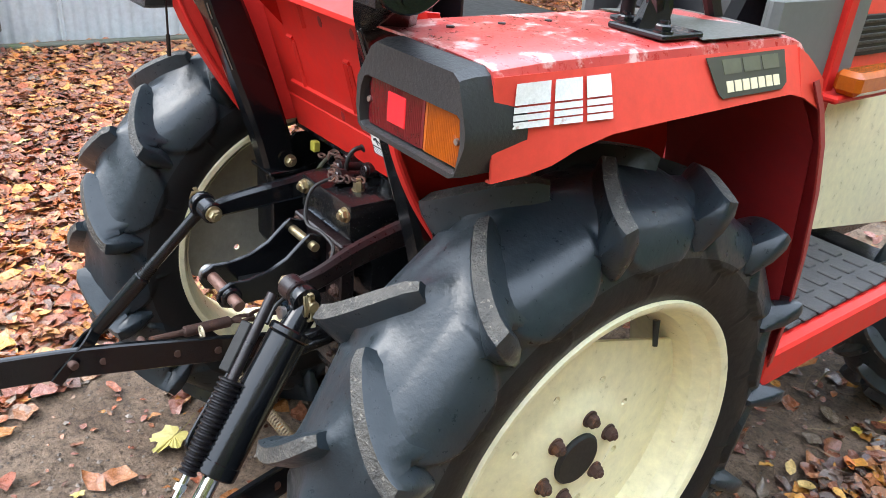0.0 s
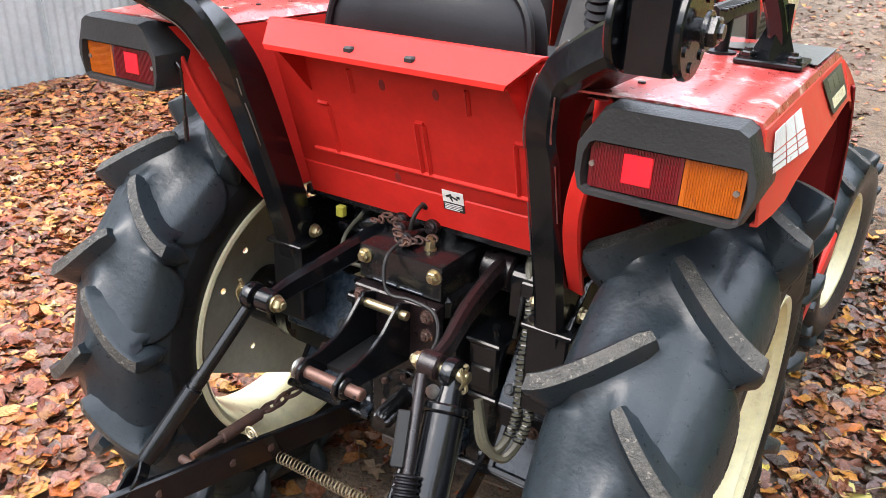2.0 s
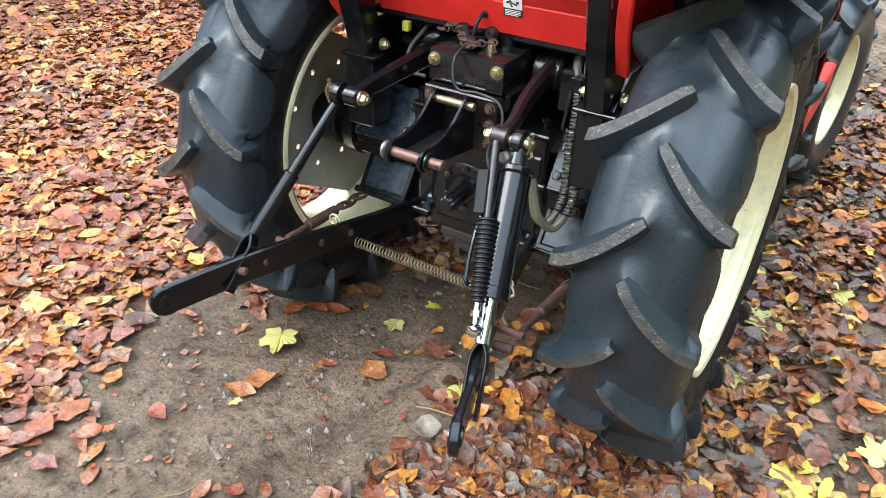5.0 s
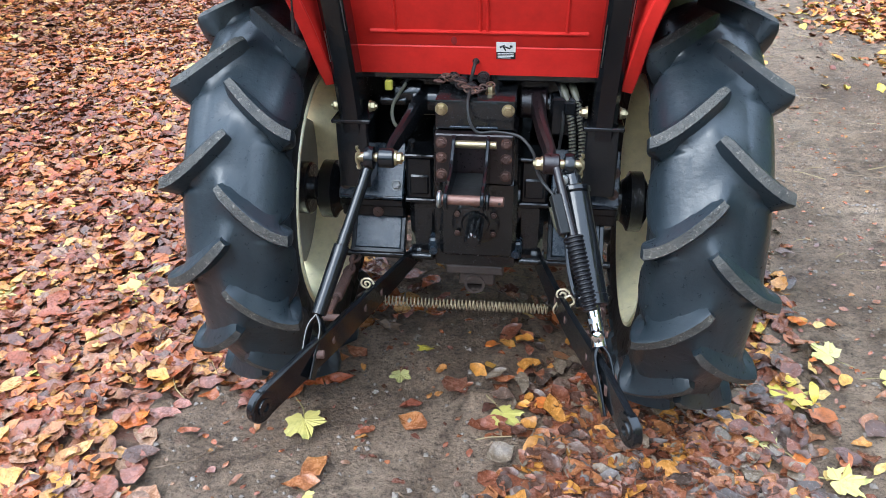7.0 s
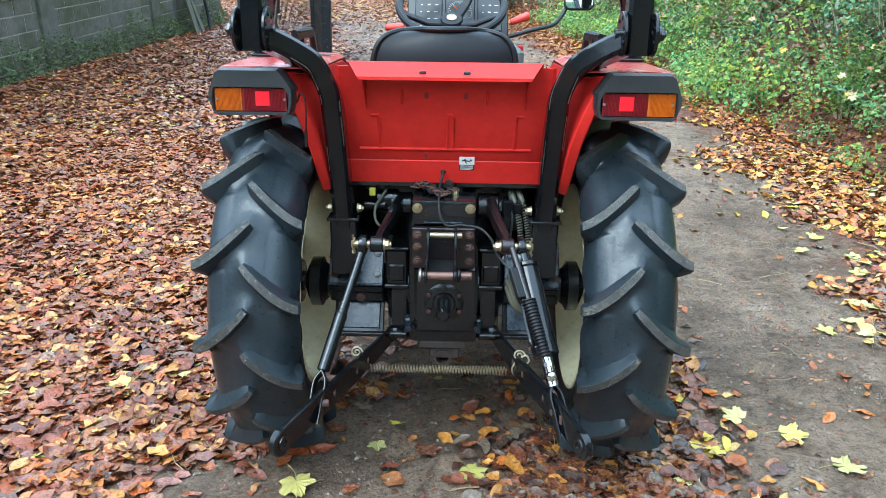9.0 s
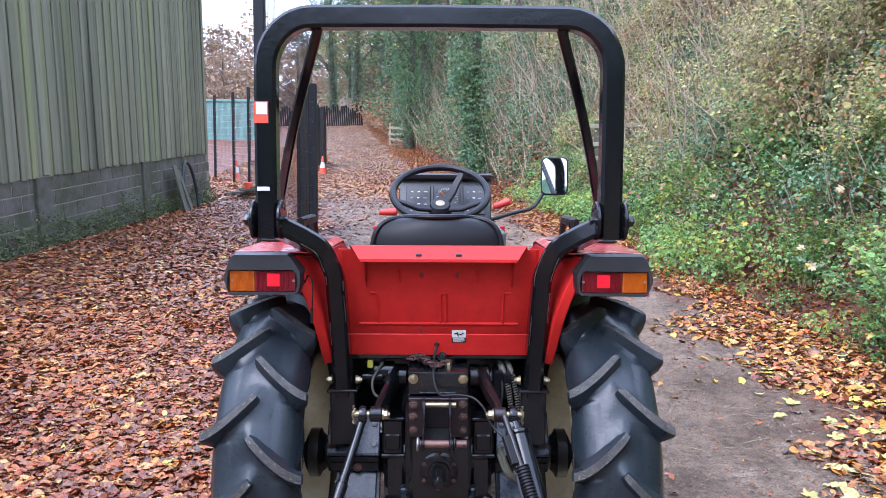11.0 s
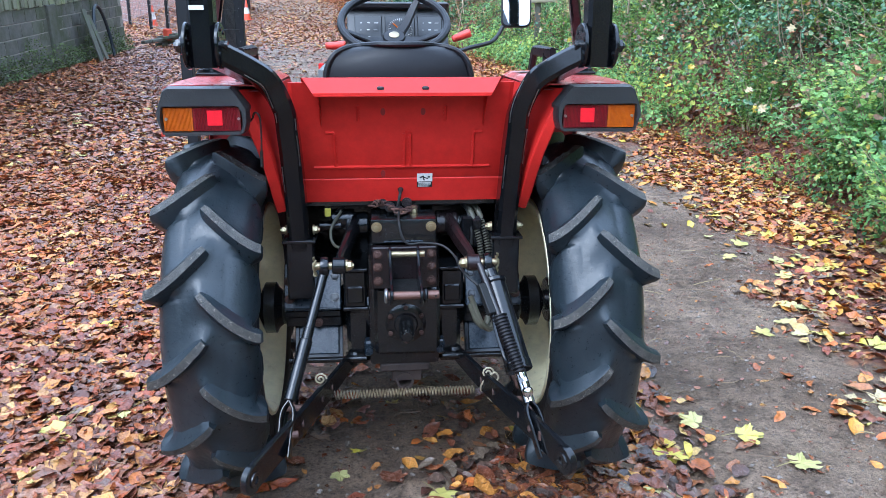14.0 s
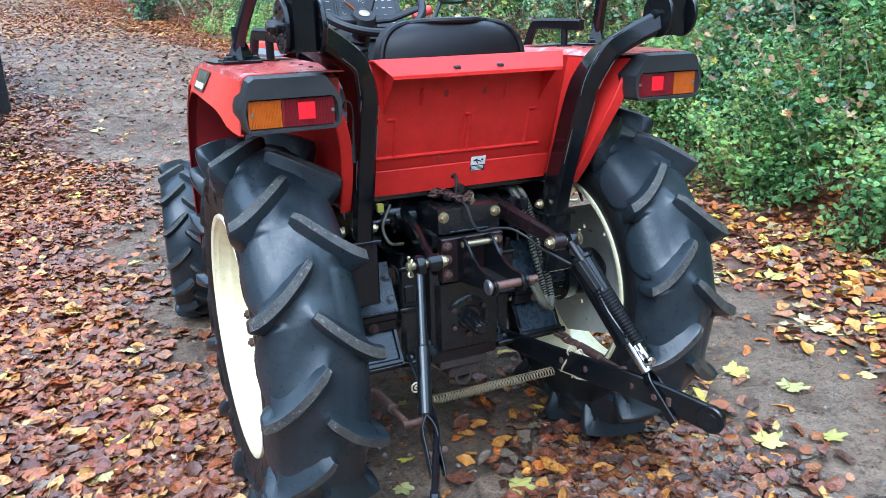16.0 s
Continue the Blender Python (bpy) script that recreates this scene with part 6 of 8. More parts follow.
def mudguard(s):
    root = bmesh.new()
    # top skin: flat, rolling over at the front and outer edge
    Ys = [-0.128, -0.05, 0.05, 0.15, 0.25, 0.35, 0.405]
    grid = []
    for y in Ys:
        z = 1.166 - 0.004 * (y < -0.1)
        grid.append([(s * 0.325, y, z - 0.012), (s * 0.345, y, z), (s * 0.45, y, z + 0.002), (s * 0.545, y, z), (s * 0.557, y, z - 0.004), (s * 0.562, y, z - 0.016)])
    for dy, dz in ((0.035, -0.008), (0.065, -0.03), (0.085, -0.065)):
        y = 0.405 + dy
        z = 1.166 + dz
        grid.append([(s * 0.325, y, z - 0.012), (s * 0.345, y, z), (s * 0.45, y, z + 0.001), (s * 0.55, y, z), (s * 0.562, y, z - 0.004), (s * 0.567, y, z - 0.016)])
    sheet(root, grid, 0.003)
    guard = part("mudguard_top", root, RED_TOP, tractor, "worn red mudguard top, scuffed, with wet glints painted as pale flecks")
    # outer skirt
    bm = bmesh.new()
    grid = []
    lower = [(-0.128, 1.045), (-0.09, 1.05), (-0.055, 1.058), (-0.02, 1.072), (0.03, 1.084), (0.12, 1.087), (0.22, 1.089), (0.32, 1.091), (0.40, 1.092), (0.43, 1.085)]
    for y, z in lower:
        t, k = 1.153, splay(y)
        grid.append([(s * (0.5625 + (t - q) * k), y, q) for q in (t, t - (t - z) * 0.33, t - (t - z) * 0.66, z)] + [(s * (0.5625 + (t - z) * k - 0.008), y, z - 0.001)])
    sheet(bm, grid, 0.003)
    part("skirt", bm, ORANGE_RED, guard, "faded orange-red mudguard skirt")
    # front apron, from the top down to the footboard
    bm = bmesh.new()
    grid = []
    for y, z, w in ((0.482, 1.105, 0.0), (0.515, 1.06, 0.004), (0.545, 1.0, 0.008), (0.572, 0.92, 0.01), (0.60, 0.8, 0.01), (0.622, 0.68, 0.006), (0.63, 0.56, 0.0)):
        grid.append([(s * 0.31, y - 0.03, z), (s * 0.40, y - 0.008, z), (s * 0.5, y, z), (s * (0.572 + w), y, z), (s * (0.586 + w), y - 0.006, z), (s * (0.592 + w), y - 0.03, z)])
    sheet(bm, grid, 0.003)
    # darker red than the guard: the shade inside is part of its colour
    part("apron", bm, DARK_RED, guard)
    bm = bmesh.new()
    sheet(bm, [[(s * (0.567 + 0.02 * q), 0.43 + 0.055 * q ** 0.7, 1.15 - 0.045 * q), (s * 0.592, 0.425 + 0.07 * q, 1.088 - 0.03 * q)] for q in (0, 0.25, 0.5, 0.75, 1.0)], 0.003)
    part("corner", bm, ORANGE_RED, guard)
    # inner wall
    bm = bmesh.new()
    edge = [(0.392, -0.115, 1.150), (0.378, -0.115, 1.10), (0.362, -0.110, 1.06), (0.348, -0.095, 1.015), (0.338, -0.073, 0.97), (0.331, -0.045, 0.92), (0.326, -0.014, 0.872), (0.32, 0.02, 0.826)]
    grid = [[(s * x, y, z), (s * (x - 0.012), y + 0.02, z), (s * (0.33 - 0.02 * (1.15 - z)), y + 0.10, z), (s * 0.318, 0.32, z), (s * 0.312, 0.54, min(z, 1.10))] for x, y, z in edge]
    sheet(bm, grid, 0.003)
    part("inner_wall", bm, RED, guard, sharp=0.9)
    # rolled rear edge of the inner wall
    bm = bmesh.new()
    path = smooth_path([(s * 0.378, -0.115, 1.10), (s * 0.362, -0.110, 1.06), (s * 0.348, -0.095, 1.015), (s * 0.338, -0.073, 0.97), (s * 0.331, -0.045, 0.92), (s * 0.326, -0.014, 0.872), (s * 0.32, 0.02, 0.826)], 4)
    sweep(bm, path, rrect(0.028, 0.010, 0.003), up=(0, -1, 0.4))
    part("edge_flange", bm, RED, guard)
    # added dark sheet that stands in for the shade in the hollow under the top
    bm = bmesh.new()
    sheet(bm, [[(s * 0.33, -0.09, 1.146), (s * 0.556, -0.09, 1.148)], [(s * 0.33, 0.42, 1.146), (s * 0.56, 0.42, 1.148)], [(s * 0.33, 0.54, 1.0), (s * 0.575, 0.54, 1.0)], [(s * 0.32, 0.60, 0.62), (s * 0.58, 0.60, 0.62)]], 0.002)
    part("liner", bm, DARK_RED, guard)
    # decals: stylised plain shapes only
    n0 = Vector((s, 0, 0.34)).normalized()

    def on_skirt(y, z, lift=0.0012):
        return Vector((s * (0.5625 + (1.153 - z) * splay(y) + 0.0034), y, z)) + n0 * lift

    def patch(bm, corners, lift=0.0012):
        a = [bm.verts.new(on_skirt(y, z, lift)) for y, z in corners]
        b = [bm.verts.new(on_skirt(y, z, lift - 0.001)) for y, z in corners]
        bm.faces.new(a), bm.faces.new(b[::-1])
        for i in range(len(a)):
            j = (i + 1) % len(a)
            bm.faces.new((a[i], b[i], b[j], a[j]))

    if s > 0:
        bm = bmesh.new()
        for ya, yb in ((-0.107, -0.060), (-0.053, -0.014), (-0.007, 0.030)):
            for z0, z1 in ((1.1245, 1.146), (1.1165, 1.1225), (1.1090, 1.1148), (1.1010, 1.1074)):
                lean = 0.12 * (z0 - 1.101), 0.12 * (z1 - 1.101)
                patch(bm, [(ya + lean[0], z0), (yb + lean[0], z0), (yb + lean[1], z1), (ya + lean[1], z1)], 0.0008)
        tagged(part("white_emblem", bm, WHITE, guard, "worn white striped emblem"), kind="stuff")
    bm = bmesh.new()
    patch(bm, [(0.212, 1.150), (0.228, 1.108), (0.236, 1.102), (0.372, 1.102), (0.386, 1.110), (0.39, 1.150)], 0.0004)
    part("dark_badge", bm, OLIVE, guard, "dark olive badge with ivory bars")
    bm = bmesh.new()
    for k in range(3):
        patch(bm, [(0.245 + 0.044 * k, 1.129), (0.283 + 0.044 * k, 1.129), (0.283 + 0.044 * k, 1.146), (0.243 + 0.044 * k, 1.146)], 0.0012)
    part("badge_square", bm, PALE_OLIVE, guard)
    for k in range(7):
        bm = bmesh.new()
        patch(bm, [(0.247 + 0.0178 * k, 1.108), (0.261 + 0.0178 * k, 1.108), (0.261 + 0.0178 * k, 1.121), (0.247 + 0.0178 * k, 1.121)], 0.0012)
        part("ivory_bar", bm, IVORY, guard)
    bm = bmesh.new()
    sheet(bm, [[(s * 0.35, 0.25, 1.1695), (s * 0.44, 0.27, 1.1715), (s * 0.555, 0.215, 1.1695)], [(s * 0.35, 0.44, 1.163), (s * 0.44, 0.44, 1.165), (s * 0.556, 0.405, 1.1685)]], 0.001)
    part("top_decal", bm, OLIVE, guard)
    for y in (-0.06, 0.02, 0.10):
        bm = bmesh.new()
        rod(bm, (s * 0.40, y, 1.1645), (s * 0.40, y, 1.1688), 0.005, segs=10)
        part("plug", bm, INK, guard)


mudguard(1)
mudguard(-1)


def ribbed(bm, s, x0, x1, n):
    """A lens slab with a finely ribbed rear face."""
    out = [(s * x0, -0.12), (s * x0, -0.157)]
    for k in range(n):
        q = x0 + 0.004 + (x1 - x0 - 0.008) * (k + 0.5) / n
        h = (x1 - x0 - 0.008) / n / 2
        out += [(s * (q - h * 0.8), -0.1575), (s * (q - h * 0.3), -0.1585), (s * (q + h * 0.3), -0.1585), (s * (q + h * 0.8), -0.1575)]
    out += [(s * x1, -0.157), (s * x1, -0.12)]
    plate(bm, out, "z", 1.060, 0.054)


def tail_lamp(s):
    lamp_bm = bmesh.new()
    out = [(0.366, 1.078), (0.366, 1.112), (0.392, 1.154), (0.402, 1.161), (0.545, 1.161), (0.556, 1.154), (0.574, 1.105), (0.575, 1.088), (0.563, 1.054), (0.554, 1.049), (0.382, 1.051), (0.372, 1.057)]
    inn = [(0.379, 1.075), (0.380, 1.100), (0.386, 1.113), (0.392, 1.116), (0.552, 1.116), (0.557, 1.113), (0.561, 1.090), (0.560, 1.078), (0.557, 1.060), (0.552, 1.0575), (0.388, 1.0585), (0.382, 1.062)]
    rings = []
    for pts, y in ((out, -0.085), (out, -0.150), ([(0.46 + (x - 0.46) * 0.965, 1.1 + (z - 1.1) * (0.93 if z > 1.1 else 0.985)) for x, z in out], -0.166), ([(0.466 + (x - 0.466) * 1.03, 1.088 + (z - 1.088) * 1.05) for x, z in inn], -0.166), (inn, -0.158), (inn, -0.12)):
        rings.append([lamp_bm.verts.new((s * x, y + (0.10 * (z - 1.1) if y < -0.1 else 0) * 0.2, z)) for x, z in pts])
    for a, b in zip(rings, rings[1:]):
        for i in range(len(a)):
            j = (i + 1) % len(a)
            lamp_bm.faces.new((a[i], a[j], b[j], b[i]))
    house = part("lamp_housing", lamp_bm, PLASTIC, tractor, "dark grey plastic tail lamp housing", sharp=0.4)
    bm = bmesh.new()
    x0, x1 = (0.383, 0.491)
    ribbed(bm, s, x0, x1, 30)
    part("red_lens", bm, LENS_R, house, "dark red tail lens")
    bm = bmesh.new()
    box(bm, (s * 0.441 - 0.0175, -0.1596, 1.072), (s * 0.441 + 0.0175, -0.15, 1.107), 0.001)
    part("reflector", bm, REFLECT, house, "bright red square reflector")
    bm = bmesh.new()
    x0, x1 = (0.492, 0.558)
    ribbed(bm, s, x0, x1, 20)
    part("amber_lens", bm, LENS_A, house, "ribbed amber indicator lens")
    for x in (0.387, 0.551):
        bm = bmesh.new()
        rod(bm, (s * x, -0.15, 1.088), (s * x, -0.1612, 1.088), 0.0035, segs=10)
        part("screw", bm, STEEL, house)


tail_lamp(1)
tail_lamp(-1)


def tail_panel():
    def py(z):
        return 0.088 - (z - 0.86) * 0.30

    bm = bmesh.new()
    zs = [0.832, 0.845, 0.896, 0.900, 0.904, 1.0, 1.08, 1.14, 1.160]
    xs = [-0.282, -0.272, -0.25, -0.1, 0.1, 0.25, 0.272, 0.282]
    grid = []
    for z in zs:
        dent = 0.003 if z == 0.900 else 0
        grid.append([(x * (1 + 0.06 * (z - 0.85)), py(z) + dent + (0.012 if abs(x) > 0.275 else 0), z) for x in xs])
    sheet(bm, grid, 0.003)
    panel = part("tail_panel", bm, RED, tractor, "bright red pressed steel tail panel")

    def bead(pts, w=0.012):
        b = bmesh.new()
        sweep(b, [(x, py(z) - 0.0035, z) for x, z in pts], rrect(w, 0.010, 0.004), up=(0, -1, 0))
        part("pressed_bead", b, RED, panel)

    bead([(-0.235, 0.932), (0.235, 0.932)], 0.010)
    for x in (-0.178, 0.006, 0.022, 0.19):
        bead([(x, 0.936), (x, 1.025)], 0.009)
    for xa, xb in ((-0.2, -0.178), (0.006, 0.022), (0.19, 0.212)):
        bead([(xa, 1.028), (xb, 1.028)], 0.009)
    for x in (-0.115, 0.112):
        bead([(x, 1.06), (x, 1.10)], 0.009)
    # top lip, folded out and down
    bm = bmesh.new()
    grid = []
    for q in np.linspace(-1, 1, 9):
        x1, x2 = 0.253 * q, 0.218 * q
        grid.append([(x1, 0.005, 1.158), (x1 * 1.0, -0.012, 1.172), (x1 * 0.985, -0.026, 1.172), (x2 * 1.02, -0.071, 1.138), (x2, -0.071, 1.130), (x2, -0.055, 1.127)])
    sheet(bm, grid, 0.0035)
    part("top_lip", bm, RED, panel, "folded top lip with two slots")
    for x in (-0.056, 0.056):
        bm = bmesh.new()
        box(bm, (x - 0.009, -0.063, 1.142), (x + 0.009, -0.050, 1.153), 0.003)
        part("slot", bm, INK, panel)
    for sx in (-1, 1):
        bm = bmesh.new()
        plate(bm, [(-0.06, 1.135), (0.012, 1.14), (0.03, 1.045)], "x", sx * 0.212, 0.003)
        part("gusset", bm, RED, panel)
    for x, z in ((-0.05, 1.083), (0.054, 1.083), (-0.052, 0.912)):
        bm = bmesh.new()
        m, _ = frame_to((x, py(z) - 0.0034, z), (x, py(z) - 0.006, z - 0.0008))
        lathe(bm, [(0.0065, 0), (0.006, 0.0006)], m @ Matrix.Diagonal((1, 1.6, 1, 1)), 12)
        part("hole", bm, DARK_RED, panel)
    # warning sticker with plain marks
    bm = bmesh.new()
    t = pose(0.061, py(0.888) - 0.0042, 0.888, 16.7)
    box(bm, (-0.021, -0.0004, 0.0), (0.021, 0.0004, 0.024), 0, t)
    part("sticker_top", bm, WHITE, panel, "white sticker with black marks")
    bm = bmesh.new()
    box(bm, (-0.021, -0.0004, -0.017), (0.021, 0.0004, 0.0), 0, t)
    for a, b, c, d, r in ((-0.008, 0.014, 0.012, 0.004, -25), (0.003, 0.011, 0.014, 0.003, 20), (-0.003, 0.008, 0.01, 0.003, 60), (0.011, 0.014, 0.006, 0.005, 0)):
        box(bm, (-c / 2, -0.001, -d / 2), (c / 2, 0.0, d / 2), 0, t @ pose(a, 0, b, 0, r, 0))
    part("sticker_marks", bm, INK, panel)
    bm = bmesh.new()
    for k in range(4):
        box(bm, (-0.018, -0.001, -0.0045 - 0.0035 * k), (0.017 - 0.006 * (k == 3), -0.0002, -0.003 - 0.0035 * k), 0, t)
    part("sticker_lines", bm, WHITE, panel)
    bm = bmesh.new()
    lathe(bm, [(0.009, 0), (0.009, 0.006), (0.005, 0.009)], frame_to((-0.005, 0.09, 0.866), (-0.005, 0.07, 0.860))[0], 14)
    hose(bm, [(-0.005, 0.095, 0.868), (-0.006, 0.065, 0.862), (-0.012, 0.055, 0.835), (-0.016, 0.062, 0.805)], 0.0042)
    part("cable", bm, INK, panel, "black rubber cable through a grommet")


tail_panel()


# roll bar
def roll_bar():
    w = rrect(0.052, 0.074, 0.009)
    for s in (-1, 1):
        bm = bmesh.new()
        box(bm, (min(s * 0.244, s * 0.318), 0.018, 0.575), (max(s * 0.244, s * 0.318), 0.095, 0.744), 0.004)
        box(bm, (min(s * 0.236, s * 0.326), 0.010, 0.735), (max(s * 0.236, s * 0.326), 0.10, 0.744), 0.002)
        sock = part("roll_bar_socket", bm, BLACK, tractor, "black welded roll bar socket on the axle")
        for x in (0.232, 0.330):
            bm = bmesh.new()
            d = -1 if x < 0.28 else 1
            hexbolt(bm, (s * (0.244 if d < 0 else 0.318), 0.06, 0.762), (s * d, 0, 0), 0.011, 0.012)
            part("bolt", bm, ZINC, sock)
        bm = bmesh.new()
        path = smooth_path([(s * 0.281, 0.058, 0.70), (s * 0.282, 0.036, 0.80), (s * 0.284, -0.002, 0.92), (s * 0.287, -0.04, 1.03), (s * 0.294, -0.068, 1.10), (s * 0.322, -0.098, 1.162), (s * 0.365, -0.127, 1.197), (s * 0.43, -0.165, 1.235)], 5)
        sweep(bm, path, w, up=(0, -0.9, 0.35))
        post = part("roll_bar_post", bm, BLACK, tractor, "gloss black square tube roll bar post, bent outward")
        rs = random.Random(7 + s)
        for _ in range(9):
            k0 = rs.randint(6, len(path) - 8)
            edge = []
            sg = rs.choice((-1, 1))
            for k in range(k0, k0 + rs.randint(2, 5)):
                t = (path[k + 1] - path[k - 1]).normalized()
                side = t.cross(Vector((0, -0.9, 0.35))).normalized()
                edge.append(path[k] + side * 0.0225 * sg + side.cross(t).normalized() * 0.0345)
            bm = bmesh.new()
            sweep(bm, edge, circ(0.0016, 4), up=(1, 0, 0.1), scales=[rs.uniform(0.5, 1.0) for _ in edge])
            part("paint_scrape", bm, STEEL, post, "pale scraped edge")
        for x in (0.408, 0.478):
            bm = bmesh.new()
            rod(bm, (s * x, -0.18, 1.252), (s * (x + 0.009), -0.18, 1.252), 0.052, segs=32, bev=0.002)
            for k in range(7):
                a = radians(52 * k)
                rod(bm, (s * (x - 0.002), -0.18 + 0.037 * math.cos(a), 1.252 + 0.037 * math.sin(a)), (s * (x + 0.011), -0.18 + 0.037 * math.cos(a), 1.252 + 0.037 * math.sin(a)), 0.0055, segs=10)
            part("hinge_plate", bm, BLACK, post, "round black hinge plate with bolt holes")
        bm = bmesh.new()
        rod(bm, (s * 0.395, -0.18, 1.252), (s * 0.50, -0.18, 1.252), 0.012, segs=14)
        hexbolt(bm, (s * 0.497, -0.18, 1.252), (s, 0, 0), 0.016, 0.012)
        part("hinge_bolt", bm, BLACK_OLD, post)
        # brace from the mudguard up to the arch
        bm = bmesh.new()
        sweep(bm, smooth_path([(s * 0.50, 0.185, 1.175), (s * 0.496, 0.17, 1.24), (s * 0.415, 0.01, 1.50), (s * 0.31, -0.165, 1.765)], 5), rrect(0.026, 0.03, 0.005), up=(0, 1, 0.3))
        brace = part("brace", bm, BLACK, tractor, "slim black brace bar from mudguard to roll bar")
        bm = bmesh.new()
        box(bm, (s * 0.5 - 0.045, 0.15, 1.1685), (s * 0.5 + 0.045, 0.23, 1.176), 0.002)
        lathe(bm, [(0.032, 1.174), (0.016, 1.215), (0.015, 1.25)], Matrix.Translation((s * 0.5, 0.182, 0)) @ Matrix.Diagonal((1, 0.8, 1, 1)), 4)
        part("foot_plate", bm, BLACK, brace)
        for dx in (-0.03, 0.03):
            bm = bmesh.new()
            hexbolt(bm, (s * 0.5 + dx, 0.166, 1.176), (0, 0, 1), 0.011, 0.010)
            part("bolt", bm, BLACK_OLD, brace)
        # grab handle
        bm = bmesh.new()
        sweep(bm, smooth_path([(s * 0.42, 0.145, 1.226), (s * 0.42, 0.26, 1.228), (s * 0.42, 0.365, 1.228), (s * 0.42, 0.395, 1.218), (s * 0.42, 0.435, 1.160)], 4), rrect(0.030, 0.017, 0.005), up=(1, 0, 0.1))
        grip = part("grab_handle", bm, VINYL, tractor, "black ribbed grab handle on the mudguard")
        bm = bmesh.new()
        rod(bm, (s * 0.42, 0.228, 1.160), (s * 0.42, 0.228, 1.224), 0.010, segs=12)
        rod(bm, (s * 0.42, 0.228, 1.164), (s * 0.42, 0.228, 1.171), 0.022, segs=16)
        part("handle_leg", bm, VINYL, grip)
        for k in range(9):
            bm = bmesh.new()
            box(bm, (s * 0.42 - 0.0165, 0.152 + 0.022 * k, 1.2345), (s * 0.42 + 0.0165, 0.162 + 0.022 * k, 1.2385), 0.001)
            part("grip_rib", bm, VINYL, grip)
    bm = bmesh.new()
    pts = [(-0.447, -0.18, 1.205), (-0.447, -0.18, 1.35), (-0.447, -0.18, 1.52), (-0.446, -0.18, 1.60)]
    pts += [(-0.325 - 0.121 * math.cos(a), -0.18, 1.64 + 0.13 * math.sin(a)) for a in np.linspace(0.0, math.pi / 2, 9)]
    pts += [(0, -0.18, 1.772)]
    pts = pts + [(-x, y, z) for x, y, z in pts[::-1][1:]]
    sweep(bm, pts, rrect(0.056, 0.058, 0.008), up=(0, 1, 0))
    arch = part("roll_bar_arch", bm, BLACK, tractor, "gloss black square tube roll bar hoop")
    bm = bmesh.new()
    box(bm, (-0.474, -0.2105, 1.50), (-0.437, -0.2098, 1.555), 0)
    part("decal", bm, CONE, arch, "torn red and white warning sticker")
    bm = bmesh.new()
    box(bm, (-0.468, -0.2115, 1.522), (-0.440, -0.2108, 1.552), 0)
    part("decal_scrap", bm, WHITE, arch)
    bm = bmesh.new()
    box(bm, (-0.468, -0.2115, 1.328), (-0.436, -0.2108, 1.338), 0)
    part("paint_scrape", bm, WHITE, arch)


roll_bar()


